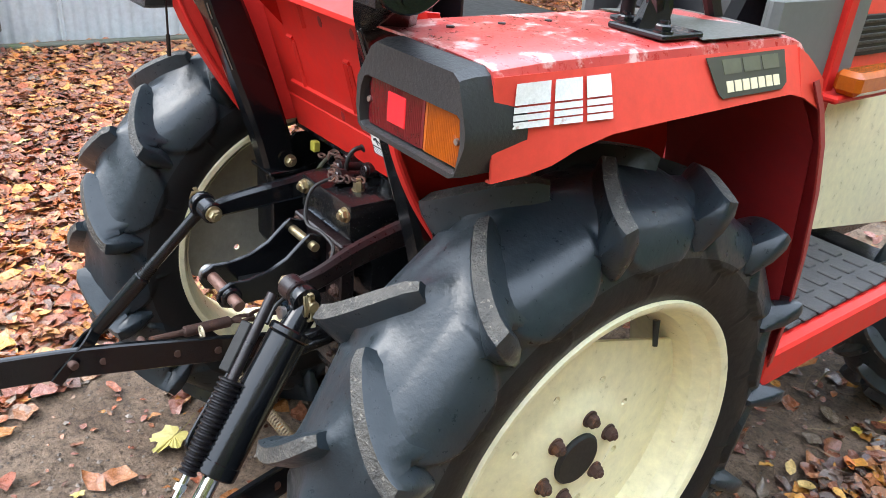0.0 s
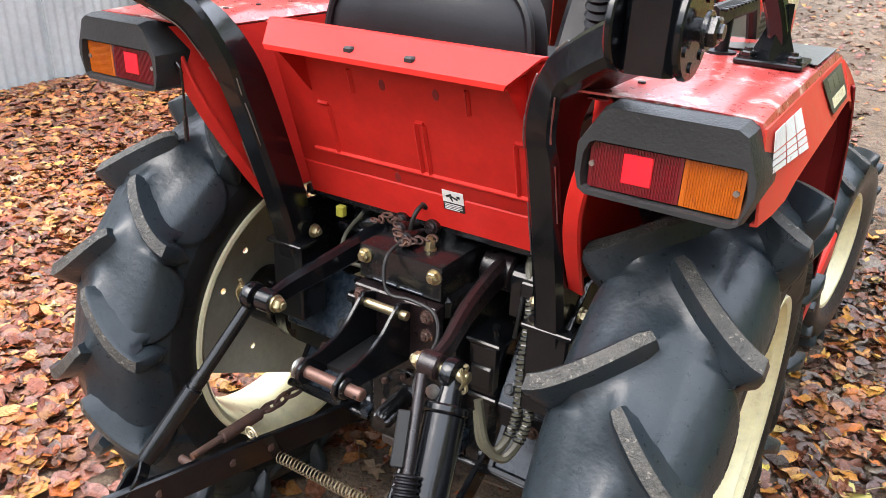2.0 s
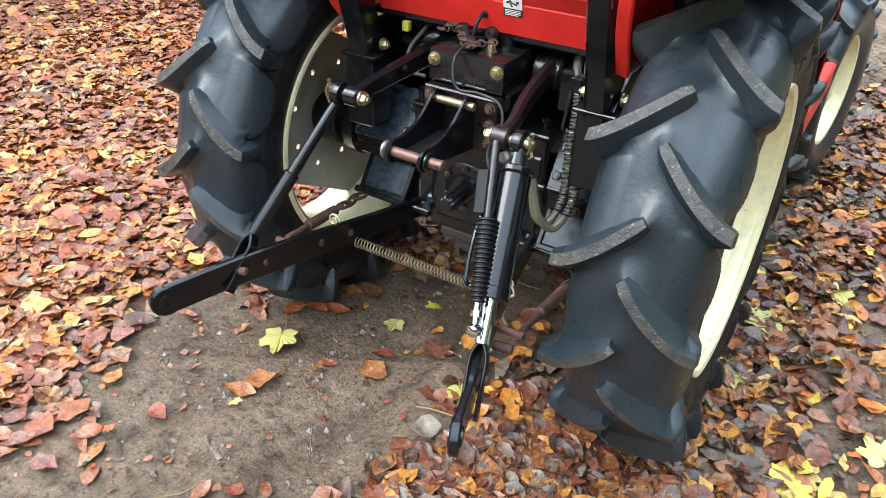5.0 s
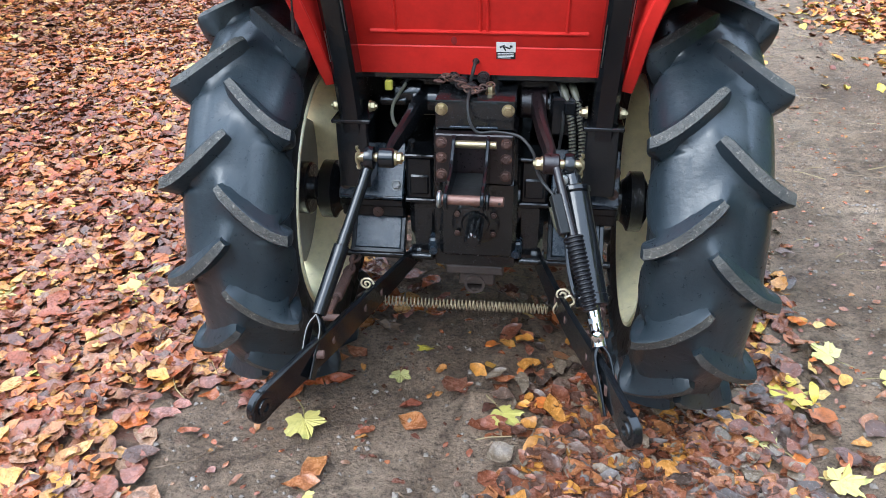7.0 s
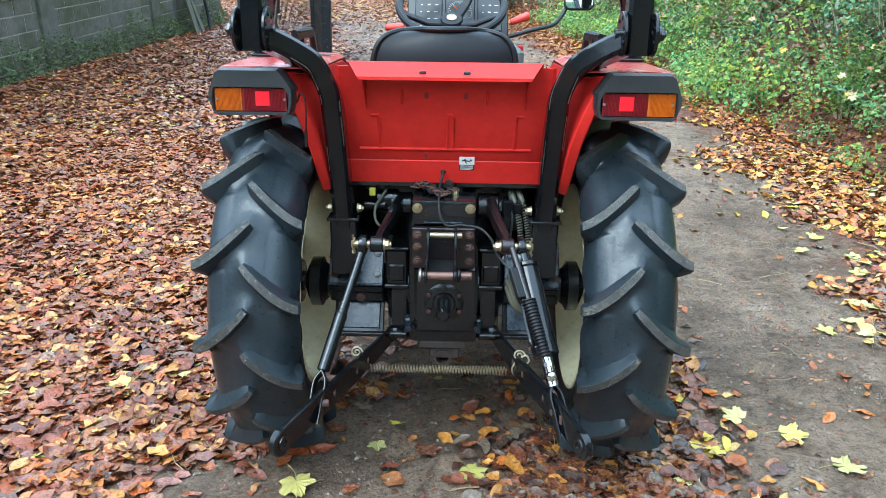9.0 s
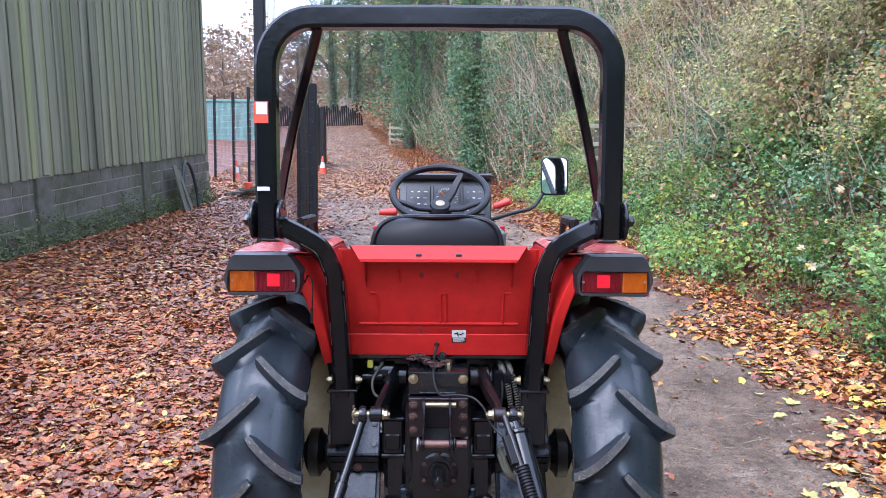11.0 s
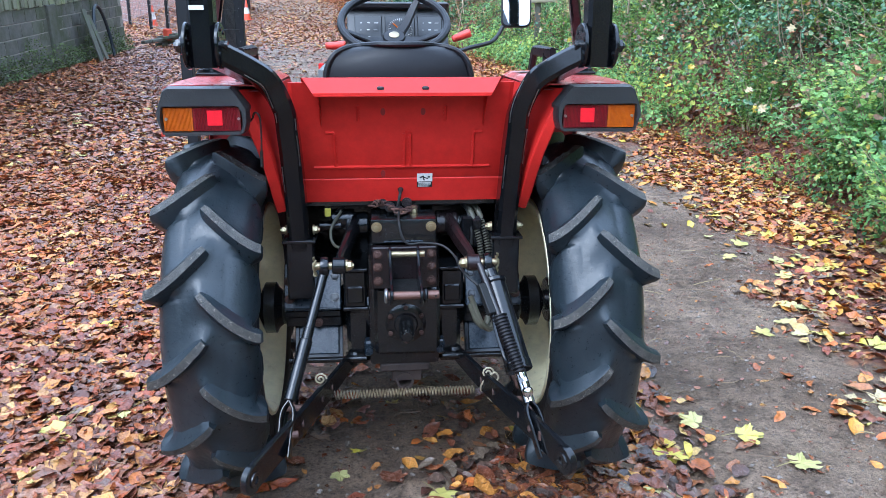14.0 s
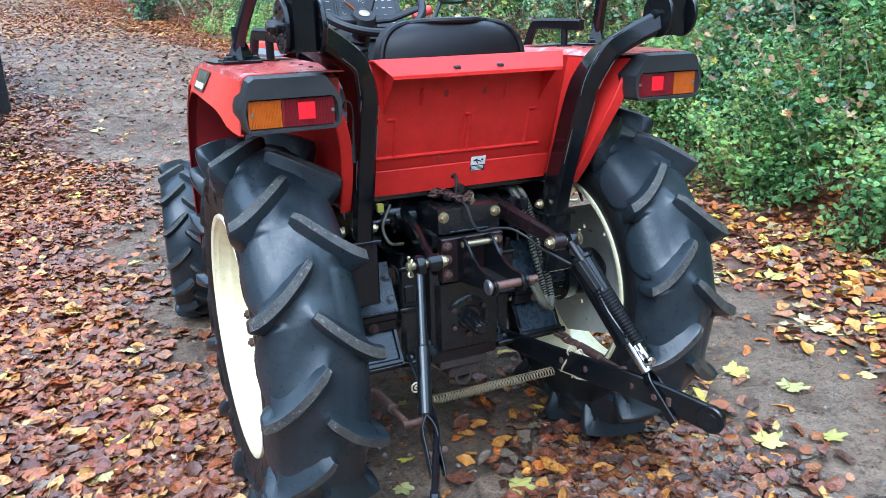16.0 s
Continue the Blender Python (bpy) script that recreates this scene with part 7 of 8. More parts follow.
# transmission and hydraulic housing
def casing():
    bm = bmesh.new()
    box(bm, (-0.10, 0.045, 0.36), (0.10, 0.60, 0.70), 0.012, seg=2)
    box(bm, (-0.125, 0.10, 0.40), (0.125, 0.40, 0.62), 0.02, seg=2)
    box(bm, (-0.085, 0.03, 0.395), (0.10, 0.06, 0.60), 0.01)
    body = part("transmission_case", bm, BLACK_OLD, tractor, "oily black cast transmission case")
    bm = bmesh.new()
    box(bm, (-0.088, 0.004, 0.733), (0.088, 0.32, 0.800), 0.006, seg=2)
    box(bm, (-0.095, 0.02, 0.69), (0.095, 0.32, 0.735), 0.008)
    rod(bm, (0.035, 0.12, 0.79), (0.035, 0.12, 0.835), 0.02, segs=18, bev=0.004)
    rod(bm, (-0.045, 0.2, 0.79), (-0.045, 0.2, 0.83), 0.025, segs=18, bev=0.004)
    rod(bm, (0.06, 0.2, 0.79), (0.06, 0.2, 0.83), 0.016, segs=18, bev=0.004)
    box(bm, (-0.02, 0.15, 0.795), (0.05, 0.25, 0.82), 0.008)
    part("hydraulic_cover", bm, BLACK_OLD, body, "black cast hydraulic cover")
    bm = bmesh.new()
    box(bm, (-0.055, 0.0, 0.737), (-0.003, 0.006, 0.741), 0.001)
    box(bm, (0.003, 0.0, 0.737), (0.052, 0.006, 0.741), 0.001)
    part("cover_rib", bm, BLUEGREY, body)
    for x, z in ((-0.073, 0.779), (0.073, 0.779)):
        bm = bmesh.new()
        hexbolt(bm, (x, 0.004, z), (0, -1, 0), 0.0115, 0.012)
        part("cover_bolt", bm, ZINC, body, "yellow zinc hex bolt")
    bm = bmesh.new()
    hexbolt(bm, (0.03, 0.055, 0.800), (0, 0, 1), 0.0095, 0.018)
    part("breather", bm, ZINC, body)
    for s in (-1, 1):
        bm = bmesh.new()
        lo, hi = sorted((s * 0.105, s * 0.17))
        box(bm, (lo, 0.075, 0.525), (hi, 0.16, 0.635), 0.006)
        box(bm, (lo + 0.009, 0.070, 0.54), (hi - 0.009, 0.08, 0.59), 0.004)
        box(bm, (lo - 0.004, 0.07, 0.516), (hi + 0.004, 0.165, 0.528), 0.003)
        box(bm, (lo - 0.004, 0.07, 0.632), (hi + 0.004, 0.165, 0.642), 0.003)
        part("side_housing", bm, BLACK, body, "gloss black side housing with a recessed window")
        bm = bmesh.new()
        lo, hi = sorted((s * 0.098, s * 0.165))
        box(bm, (lo, 0.085, 0.345), (hi, 0.17, 0.52), 0.012)
        part("case_leg", bm, BLACK_OLD, body)
        bm = bmesh.new()
        box(bm, (min(s * 0.085, s * 0.115), 0.05, 0.385), (max(s * 0.085, s * 0.115), 0.09, 0.43), 0.005)
        rod(bm, (s * 0.10, 0.055, 0.408), (s * 0.10, 0.03, 0.408), 0.010, segs=12)
        part("stay_lug", bm, BLUEGREY, body)
        bm = bmesh.new()
        rod(bm, (s * 0.155, 0.10, 0.635), (s * 0.155, 0.085, 0.672), 0.012, 0.009, segs=14)
        part("grease_cap", bm, BLACK, body)
    # top link bracket plate and its bolts
    bm = bmesh.new()
    plate(bm, [(-0.088, 0.61), (0.088, 0.61), (0.088, 0.727), (-0.088, 0.727)], "y", -0.012, 0.03, 0.003)
    pl = part("bracket_plate", bm, MAROON, tractor, "dark brown top link bracket plate")
    for x in (-0.072, 0.072):
        for z in (0.632, 0.672, 0.708):
            bm = bmesh.new()
            hexbolt(bm, (x, -0.012, z), (0, -1, 0), 0.0105, 0.009)
            part("bolt", bm, RUST, pl)
    prof = [(-0.012, 0.724), (-0.045, 0.738), (-0.058, 0.728), (-0.09, 0.700), (-0.125, 0.683), (-0.165, 0.676), (-0.195, 0.678), (-0.214, 0.667), (-0.220, 0.652), (-0.212, 0.636), (-0.195, 0.630), (-0.15, 0.632), (-0.09, 0.622), (-0.012, 0.61)]
    for x in (-0.044, 0.030):
        bm = bmesh.new()
        plate(bm, [(y, z) for y, z in prof], "x", x, 0.008, 0.0015)
        part("bracket_arm", bm, BLACK, pl, "curved black bracket arm")
    bm = bmesh.new()
    plate(bm, [(-0.02, 0.628), (-0.15, 0.636), (-0.15, 0.644), (-0.02, 0.64)], "x", -0.036, 0.066)
    part("bracket_web", bm, SIDEWALL, pl)
    bm = bmesh.new()
    rod(bm, (-0.045, -0.042, 0.716), (0.052, -0.042, 0.716), 0.0085, segs=16, bev=0.001)
    part("upper_pin", bm, ZINC, pl, "yellow zinc cross pin")
    bm = bmesh.new()
    rod(bm, (-0.05, -0.197, 0.655), (0.078, -0.197, 0.655), 0.0105, segs=18, bev=0.002)
    part("lower_pin", bm, PINRUST, pl, "brown top link pin with a hole")
    bm = bmesh.new()
    rod(bm, (0.069, -0.2085, 0.655), (0.069, -0.2068, 0.655), 0.003, segs=8)
    part("pin_hole", bm, INK, pl)
    for x in (-0.058, 0.040):
        bm = bmesh.new()
        rod(bm, (x, -0.197, 0.655), (x + 0.009, -0.197, 0.655), 0.0185, segs=20, bev=0.003)
        part("pin_collar", bm, BLACK if x > 0 else STEEL, pl)
    # power take-off
    bm = bmesh.new()
    lathe(bm, [(0.058, 0), (0.058, 0.005), (0.05, 0.009), (0.034, 0.011), (0.03, 0.018)], frame_to((0.003, 0.035, 0.492), (0.003, -0.1, 0.492))[0], 28)
    pto = part("pto_flange", bm, BLACK_OLD, tractor, "greasy black power take-off flange")
    for k in range(6):
        a = radians(60 * k + 30)
        bm = bmesh.new()
        hexbolt(bm, (0.003 + 0.05 * math.cos(a), 0.022, 0.492 + 0.05 * math.sin(a)), (0, -1, 0), 0.007, 0.006, False)
        part("bolt", bm, RUST, pto)
    bm = bmesh.new()
    m, L = frame_to((0.003, 0.012, 0.492), (0.003, -0.05, 0.485))
    star = [(q * math.cos(radians(11.25 * i + 4)), q * math.sin(radians(11.25 * i + 4))) for i, q in enumerate([0.0205, 0.0205, 0.0165, 0.0165] * 8)]
    V = [[bm.verts.new(m @ Vector((x * k, y * k, h))) for x, y in star] for k, h in ((1, 0), (1, L), (0.75, L + 0.005))]
    for p, q in zip(V, V[1:]):
        for i in range(32):
            bm.faces.new((p[i], p[(i + 1) % 32], q[(i + 1) % 32], q[i]))
    bm.faces.new(V[-1])
    part("pto_shaft", bm, BLACK_OLD, pto)
    # drawbar
    bm = bmesh.new()
    box(bm, (-0.072, 0.05, 0.335), (0.072, 0.30, 0.36), 0.004)
    box(bm, (-0.04, 0.06, 0.30), (0.05, 0.25, 0.335), 0.004)
    db = part("drawbar", bm, OLDRUST, tractor, "rusty drawbar frame below the case")
    bm = bmesh.new()
    m, L = frame_to((0.0, 0.20, 0.305), (0.0, 0.055, 0.302))
    lathe(bm, [(0.021, 0), (0.026, 0), (0.026, L), (0.019, L), (0.019, 0.02), (0.0001, 0.018)], m, 24, close=True)
    part("drawbar_tube", bm, OLDRUST, db)


casing()


def axle(s):
    bm = bmesh.new()
    m, L = frame_to((s * 0.10, AXY, AXZ), (s * 0.47, AXY, AXZ))
    lathe(bm, [(0.085, 0), (0.085, 0.05), (0.06, 0.08), (0.052, 0.16), (0.05, 0.25), (0.06, 0.262), (0.075, 0.27), (0.075, 0.30), (0.055, 0.31), (0.03, 0.32), (0.03, L)], m, 32)
    ax = part("axle_housing", bm, BLACK_OLD, tractor, "black cast rear axle housing")
    bm = bmesh.new()
    lo, hi = sorted((s * 0.178, s * 0.338))
    tip = Matrix.Translation((0, 0.068, 0.53)) @ Matrix.Rotation(radians(-32), 4, "X")
    box(bm, (lo, 0.0, 0.0), (hi, 0.012, 0.135), 0.003, tip)
    box(bm, (lo, 0.068, 0.522), (hi, 0.16, 0.532), 0.003)
    pl = part("mount_plate", bm, BLUEGREY, ax, "wet shiny dark mounting plate")
    for x, z in ((0.195, 0.61), (0.195, 0.556), (0.322, 0.555), (0.325, 0.60)):
        bm = bmesh.new()
        hexbolt(bm, tip @ Vector((s * x, 0.0, (z - 0.53) * 1.15)), tip.to_3x3() @ Vector((0, -1, 0)), 0.011, 0.009)
        part("bolt", bm, BLACK_OLD if x < 0.25 else RUST, pl)
    bm = bmesh.new()
    box(bm, (lo, 0.075, 0.50), (hi + 0.0, 0.11, 0.522), 0.004)
    box(bm, (lo - 0.003 * s, 0.085, 0.468), (hi, 0.10, 0.50), 0.004)
    part("cross_bar", bm, BLACK, ax)
    bm = bmesh.new()
    lo, hi = sorted((s * 0.188, s * 0.302))
    m = Matrix.Translation((0, 0.105, 0.462)) @ Matrix.Rotation(radians(56), 4, "X")
    box(bm, (lo, -0.082, -0.006), (hi, 0.008, 0.004), 0.002, m)
    sp = part("step_plate", bm, BLUEGREY, ax, "wet flat steel plate below the axle")
    bm = bmesh.new()
    for x in (s * 0.182, s * 0.306):
        box(bm, (x - 0.006, -0.088, -0.018), (x + 0.006, 0.012, 0.008), 0.002, m)
    box(bm, (lo - 0.012, -0.094, -0.018), (hi + 0.012, -0.082, 0.008), 0.002, m)
    part("plate_frame", bm, BLACK, sp)
    bm = bmesh.new()
    hexbolt(bm, (s * 0.245, 0.085, 0.482), (0, -1, 0), 0.011, 0.010)
    part("bolt", bm, RUST, ax)
    bm = bmesh.new()
    rod(bm, (s * 0.11, 0.06, 0.376), (s * 0.33, 0.06, 0.376), 0.009, segs=12)
    part("cross_shaft", bm, BLACK_OLD, ax)


axle(1)
axle(-1)


# three-point linkage
def lift_arm(s):
    bm = bmesh.new()
    rod(bm, (s * 0.095, 0.15, 0.752), (s * 0.158, 0.15, 0.752), 0.036, segs=24, bev=0.004)
    pts = [(s * 0.132, 0.15, 0.756), (s * 0.138, 0.08, 0.755), (s * 0.15, -0.02, 0.742), (s * 0.166, -0.10, 0.727), (s * 0.168, -0.145, 0.72)]
    sweep(bm, smooth_path(pts, 4), rrect(0.026, 0.05, 0.008), scales=np.linspace(1.15, 0.62, 17))
    rod(bm, (s * 0.152, -0.145, 0.72), (s * 0.186, -0.145, 0.72), 0.021, segs=22, bev=0.003)
    arm = part("lift_arm", bm, MAROON if s > 0 else BLACK, tractor, "dark lift arm with a pinned end")
    bm = bmesh.new()
    rod(bm, (s * 0.158, 0.15, 0.752), (s * 0.163, 0.15, 0.752), 0.024, segs=20)
    for k in range(12):
        a = 2 * math.pi * k / 12
        rod(bm, (s * 0.160, 0.15 + 0.017 * math.cos(a), 0.752 + 0.017 * math.sin(a)), (s * 0.165, 0.15 + 0.017 * math.cos(a), 0.752 + 0.017 * math.sin(a)), 0.0025, segs=6)
    part("splined_end", bm, BLACK_OLD, arm)
    bm = bmesh.new()
    hexbolt(bm, (s * 0.150, -0.145, 0.72), (-s, 0, 0), 0.0125, 0.014)
    part("pin_nut", bm, ZINC, arm, "yellow zinc nut")
    bm = bmesh.new()
    rod(bm, (s * 0.15, -0.145, 0.72), (s * 0.235, -0.145, 0.72), 0.010, segs=14, bev=0.002)
    part("pin", bm, ZINC, arm)
    bm = bmesh.new()
    lathe(bm, [(0.012, -0.012), (0.024, -0.009), (0.026, 0), (0.024, 0.009), (0.012, 0.012)], Matrix.Translation((s * 0.205, -0.145, 0.718)) @ Matrix.Rotation(radians(90), 4, "Y"), 24)
    part("ball_end", bm, BLACK, arm)
    bm = bmesh.new()
    for dz in (-0.004, 0.004):
        sweep(bm, [(s * (0.228 + 0.004 * math.sin(3 * a)), -0.15 + 0.006 * math.sin(a) + dz * 0.5, 0.72 + 0.024 * math.cos(a)) for a in np.linspace(0, 5.6, 18)], circ(0.0022, 6), up=(1, 0, 0))
    part("ring_clip", bm, ZINC, arm, "bent wire ring clip")


lift_arm(1)
lift_arm(-1)


def lerp3(a, b, t):
    return tuple(p + (q - p) * t for p, q in zip(a, b))


def lower_link(s, pts, label):
    bm = bmesh.new()
    path = smooth_path(pts, 6)
    sweep(bm, path, rrect(0.013, 0.062, 0.003), scales=[0.85 + 0.22 * min(i / len(path) * 2, 1) for i in range(len(path))])
    link = part("lower_link", bm, BLACK, tractor, label)
    e = Vector(pts[-1])
    d = Vector((0.92 * s, 0.38, 0)).normalized()
    bm = bmesh.new()
    rod(bm, e - d * 0.009, e + d * 0.009, 0.0335, segs=28, bev=0.003)
    part("link_eye", bm, BLACK, link)
    bm = bmesh.new()
    m, L = frame_to(e - d * 0.013, e + d * 0.013)
    lathe(bm, [(0.009, 0.001), (0.017, 0.001), (0.020, L / 2), (0.017, L - 0.001), (0.009, L - 0.001)], m, 24, close=True)
    lathe(bm, [(0.009, L - 0.001), (0.009, 0.001)], m, 24, close=True)
    part("ball_socket", bm, BLACK_OLD, link, "worn dark ball socket")
    bm = bmesh.new()
    lathe(bm, [(0.03, -0.011), (0.03, 0.011)], Matrix.Translation(pts[0]) @ Matrix.Rotation(radians(90), 4, "Y"), 20)
    rod(bm, (pts[0][0] - s * 0.02, pts[0][1], pts[0][2]), (pts[0][0] + s * 0.02, pts[0][1], pts[0][2]), 0.012, segs=12)
    part("pivot", bm, BLACK_OLD, link)
    for k in (0.30, 0.42, 0.62):
        q = path[int(k * (len(path) - 1))]
        bm = bmesh.new()
        rod(bm, q - Vector((0.0078, 0, 0)), q + Vector((0.0078, 0, 0)), 0.009, segs=14, bev=0.001)
        part("link_bolt", bm, RUST, link)
    return link


lower_link(-1, [(-0.15, 0.108, 0.365), (-0.185, -0.05, 0.376), (-0.225, -0.21, 0.389), (-0.262, -0.345, 0.396), (-0.300, -0.43, 0.388), (-0.35, -0.535, 0.372)], "black flat steel lower link, bent outward")
lower_link(1, [(0.15, 0.108, 0.372), (0.182, -0.05, 0.382), (0.222, -0.21, 0.39), (0.262, -0.345, 0.395), (0.292, -0.43, 0.392), (0.325, -0.54, 0.386)], "black flat steel lower link, bent outward")


def fork(bm, top, end, gap, side):
    s = Vector(side).normalized()
    t, e = Vector(top), Vector(end)
    for k in (-1, 1):
        pts = smooth_path([t, t.lerp(e, 0.22) + s * gap * k, t.lerp(e, 0.6) + s * gap * k, e + s * gap * k], 4)
        sweep(bm, pts, rrect(0.006, 0.024, 0.002), up=s.cross((e - t).normalized()))


def lift_rod():
    a, b = (-0.205, -0.147, 0.71), (-0.284, -0.345, 0.455)
    bm = bmesh.new()
    rod(bm, a, lerp3(a, b, 0.55), 0.0115, segs=16)
    r = part("lift_rod", bm, BLACK, tractor, "black threaded lift rod with a forked foot")
    bm = bmesh.new()
    for k in range(7):
        p = lerp3(a, b, 0.46 + 0.013 * k)
        rod(bm, p, lerp3(a, b, 0.466 + 0.013 * k), 0.0135, segs=14)
    part("thread", bm, BLACK_OLD, r)
    bm = bmesh.new()
    rod(bm, lerp3(a, b, 0.55), b, 0.0165, 0.0155, segs=18, bev=0.002)
    part("sleeve", bm, BLACK, r)
    bm = bmesh.new()
    fork(bm, b, (-0.296, -0.43, 0.358), 0.014, (1, -0.2, 0))
    part("fork", bm, BLACK, r)
    bm = bmesh.new()
    rod(bm, (-0.262, -0.398, 0.397), (-0.304, -0.406, 0.397), 0.009, segs=14, bev=0.002)
    part("fork_pin", bm, RUST, r)


lift_rod()


def levelling_ram():
    a, b = (0.207, -0.147, 0.71), (0.282, -0.395, 0.418)
    bm = bmesh.new()
    rod(bm, lerp3(a, b, 0.0), lerp3(a, b, 0.12), 0.016, 0.022, segs=20)
    rod(bm, lerp3(a, b, 0.10), lerp3(a, b, 0.135), 0.034, segs=24, bev=0.003)
    rod(bm, lerp3(a, b, 0.135), lerp3(a, b, 0.70), 0.0315, segs=28, bev=0.002)
    rod(bm, lerp3(a, b, 0.66), lerp3(a, b, 0.72), 0.033, segs=28, bev=0.002)
    ram = part("levelling_ram", bm, BLACK, tractor, "gloss black hydraulic levelling ram")
    bm = bmesh.new()
    rod(bm, lerp3(a, b, 0.72), lerp3(a, b, 0.92), 0.014, segs=20)
    part("piston_rod", bm, CHROME, ram, "chrome piston rod")
    bm = bmesh.new()
    fork(bm, lerp3(a, b, 0.9), (0.302, -0.46, 0.345), 0.014, (1, 0.2, 0))
    part("fork", bm, BLACK, ram)
    bm = bmesh.new()
    rod(bm, (0.268, -0.412, 0.393), (0.31, -0.404, 0.393), 0.009, segs=14, bev=0.002)
    part("fork_pin", bm, RUST, ram)
    bm = bmesh.new()
    rod(bm, (0.262, -0.30, 0.382), (0.30, -0.295, 0.382), 0.010, segs=14, bev=0.002)
    part("shackle_pin", bm, RUST, ram)
    bm = bmesh.new()
    box(bm, (0.286, -0.45, 0.375), (0.300, -0.385, 0.405), 0.006, None)
    part("rusty_clip", bm, RUST, ram)
    # position sensor rod with bellows
    p0, p1 = (0.178, -0.185, 0.728), (0.268, -0.392, 0.478)
    bm = bmesh.new()
    rod(bm, p0, lerp3(p0, p1, 0.45), 0.0085, segs=14)
    sr = part("sensor_rod", bm, MAROON, tractor, "slim sensor rod with a black rubber bellows")
    bm = bmesh.new()
    m, L = frame_to(lerp3(p0, p1, 0.42), lerp3(p0, p1, 0.84))
    prof = []
    for k in range(18):
        q = k / 17
        r0 = 0.0165 - 0.0055 * q
        prof += [(r0, L * q), (r0 + 0.0035, L * (q + 0.014)), (r0 + 0.0035, L * (q + 0.03)), (r0, L * (q + 0.044))]
    lathe(bm, prof, m, 20)
    part("bellows", bm, VINYL, sr, "ribbed black rubber bellows")
    bm = bmesh.new()
    rod(bm, lerp3(p0, p1, 0.86), lerp3(p0, p1, 0.97), 0.0065, segs=12)
    rod(bm, lerp3(p0, p1, 0.90), lerp3(p0, p1, 0.93), 0.010, segs=6)
    lathe(bm, [(0.004, -0.011), (0.011, -0.008), (0.0135, 0), (0.011, 0.008), (0.004, 0.011)], Matrix.Translation(p1) @ Matrix.Rotation(radians(78), 4, "X"), 18)
    part("rod_end", bm, CHROME, sr, "chrome ball rod end")
    bm = bmesh.new()
    m, L = frame_to(lerp3(p0, p1, 0.16), lerp3(p0, p1, 0.40))
    box(bm, (-0.026, -0.009, 0.0), (-0.006, 0.009, L), 0.002, m)
    part("switch_box", bm, SIDEWALL, sr)
    bm = bmesh.new()
    q0, q1 = Vector(lerp3(p0, p1, 0.40)) + Vector((-0.012, 0, 0)), Vector(lerp3(p0, p1, 0.74)) + Vector((-0.024, -0.008, 0))
    hose(bm, [q0, q0.lerp(q1, 0.5) + Vector((-0.004, 0, 0)), q1, q1 + Vector((0.008, 0, -0.012)), q1 + Vector((0.024, 0, -0.008))], 0.004)
    part("guide_rod", bm, BLACK, sr)
    bm = bmesh.new()
    lathe(bm, [(0.006, -0.005), (0.0105, -0.004), (0.0105, 0.004), (0.006, 0.005)], Matrix.Translation((0.193, -0.178, 0.70)) @ Matrix.Rotation(radians(80), 4, "X"), 16)
    part("washer", bm, STEEL, sr)


levelling_ram()


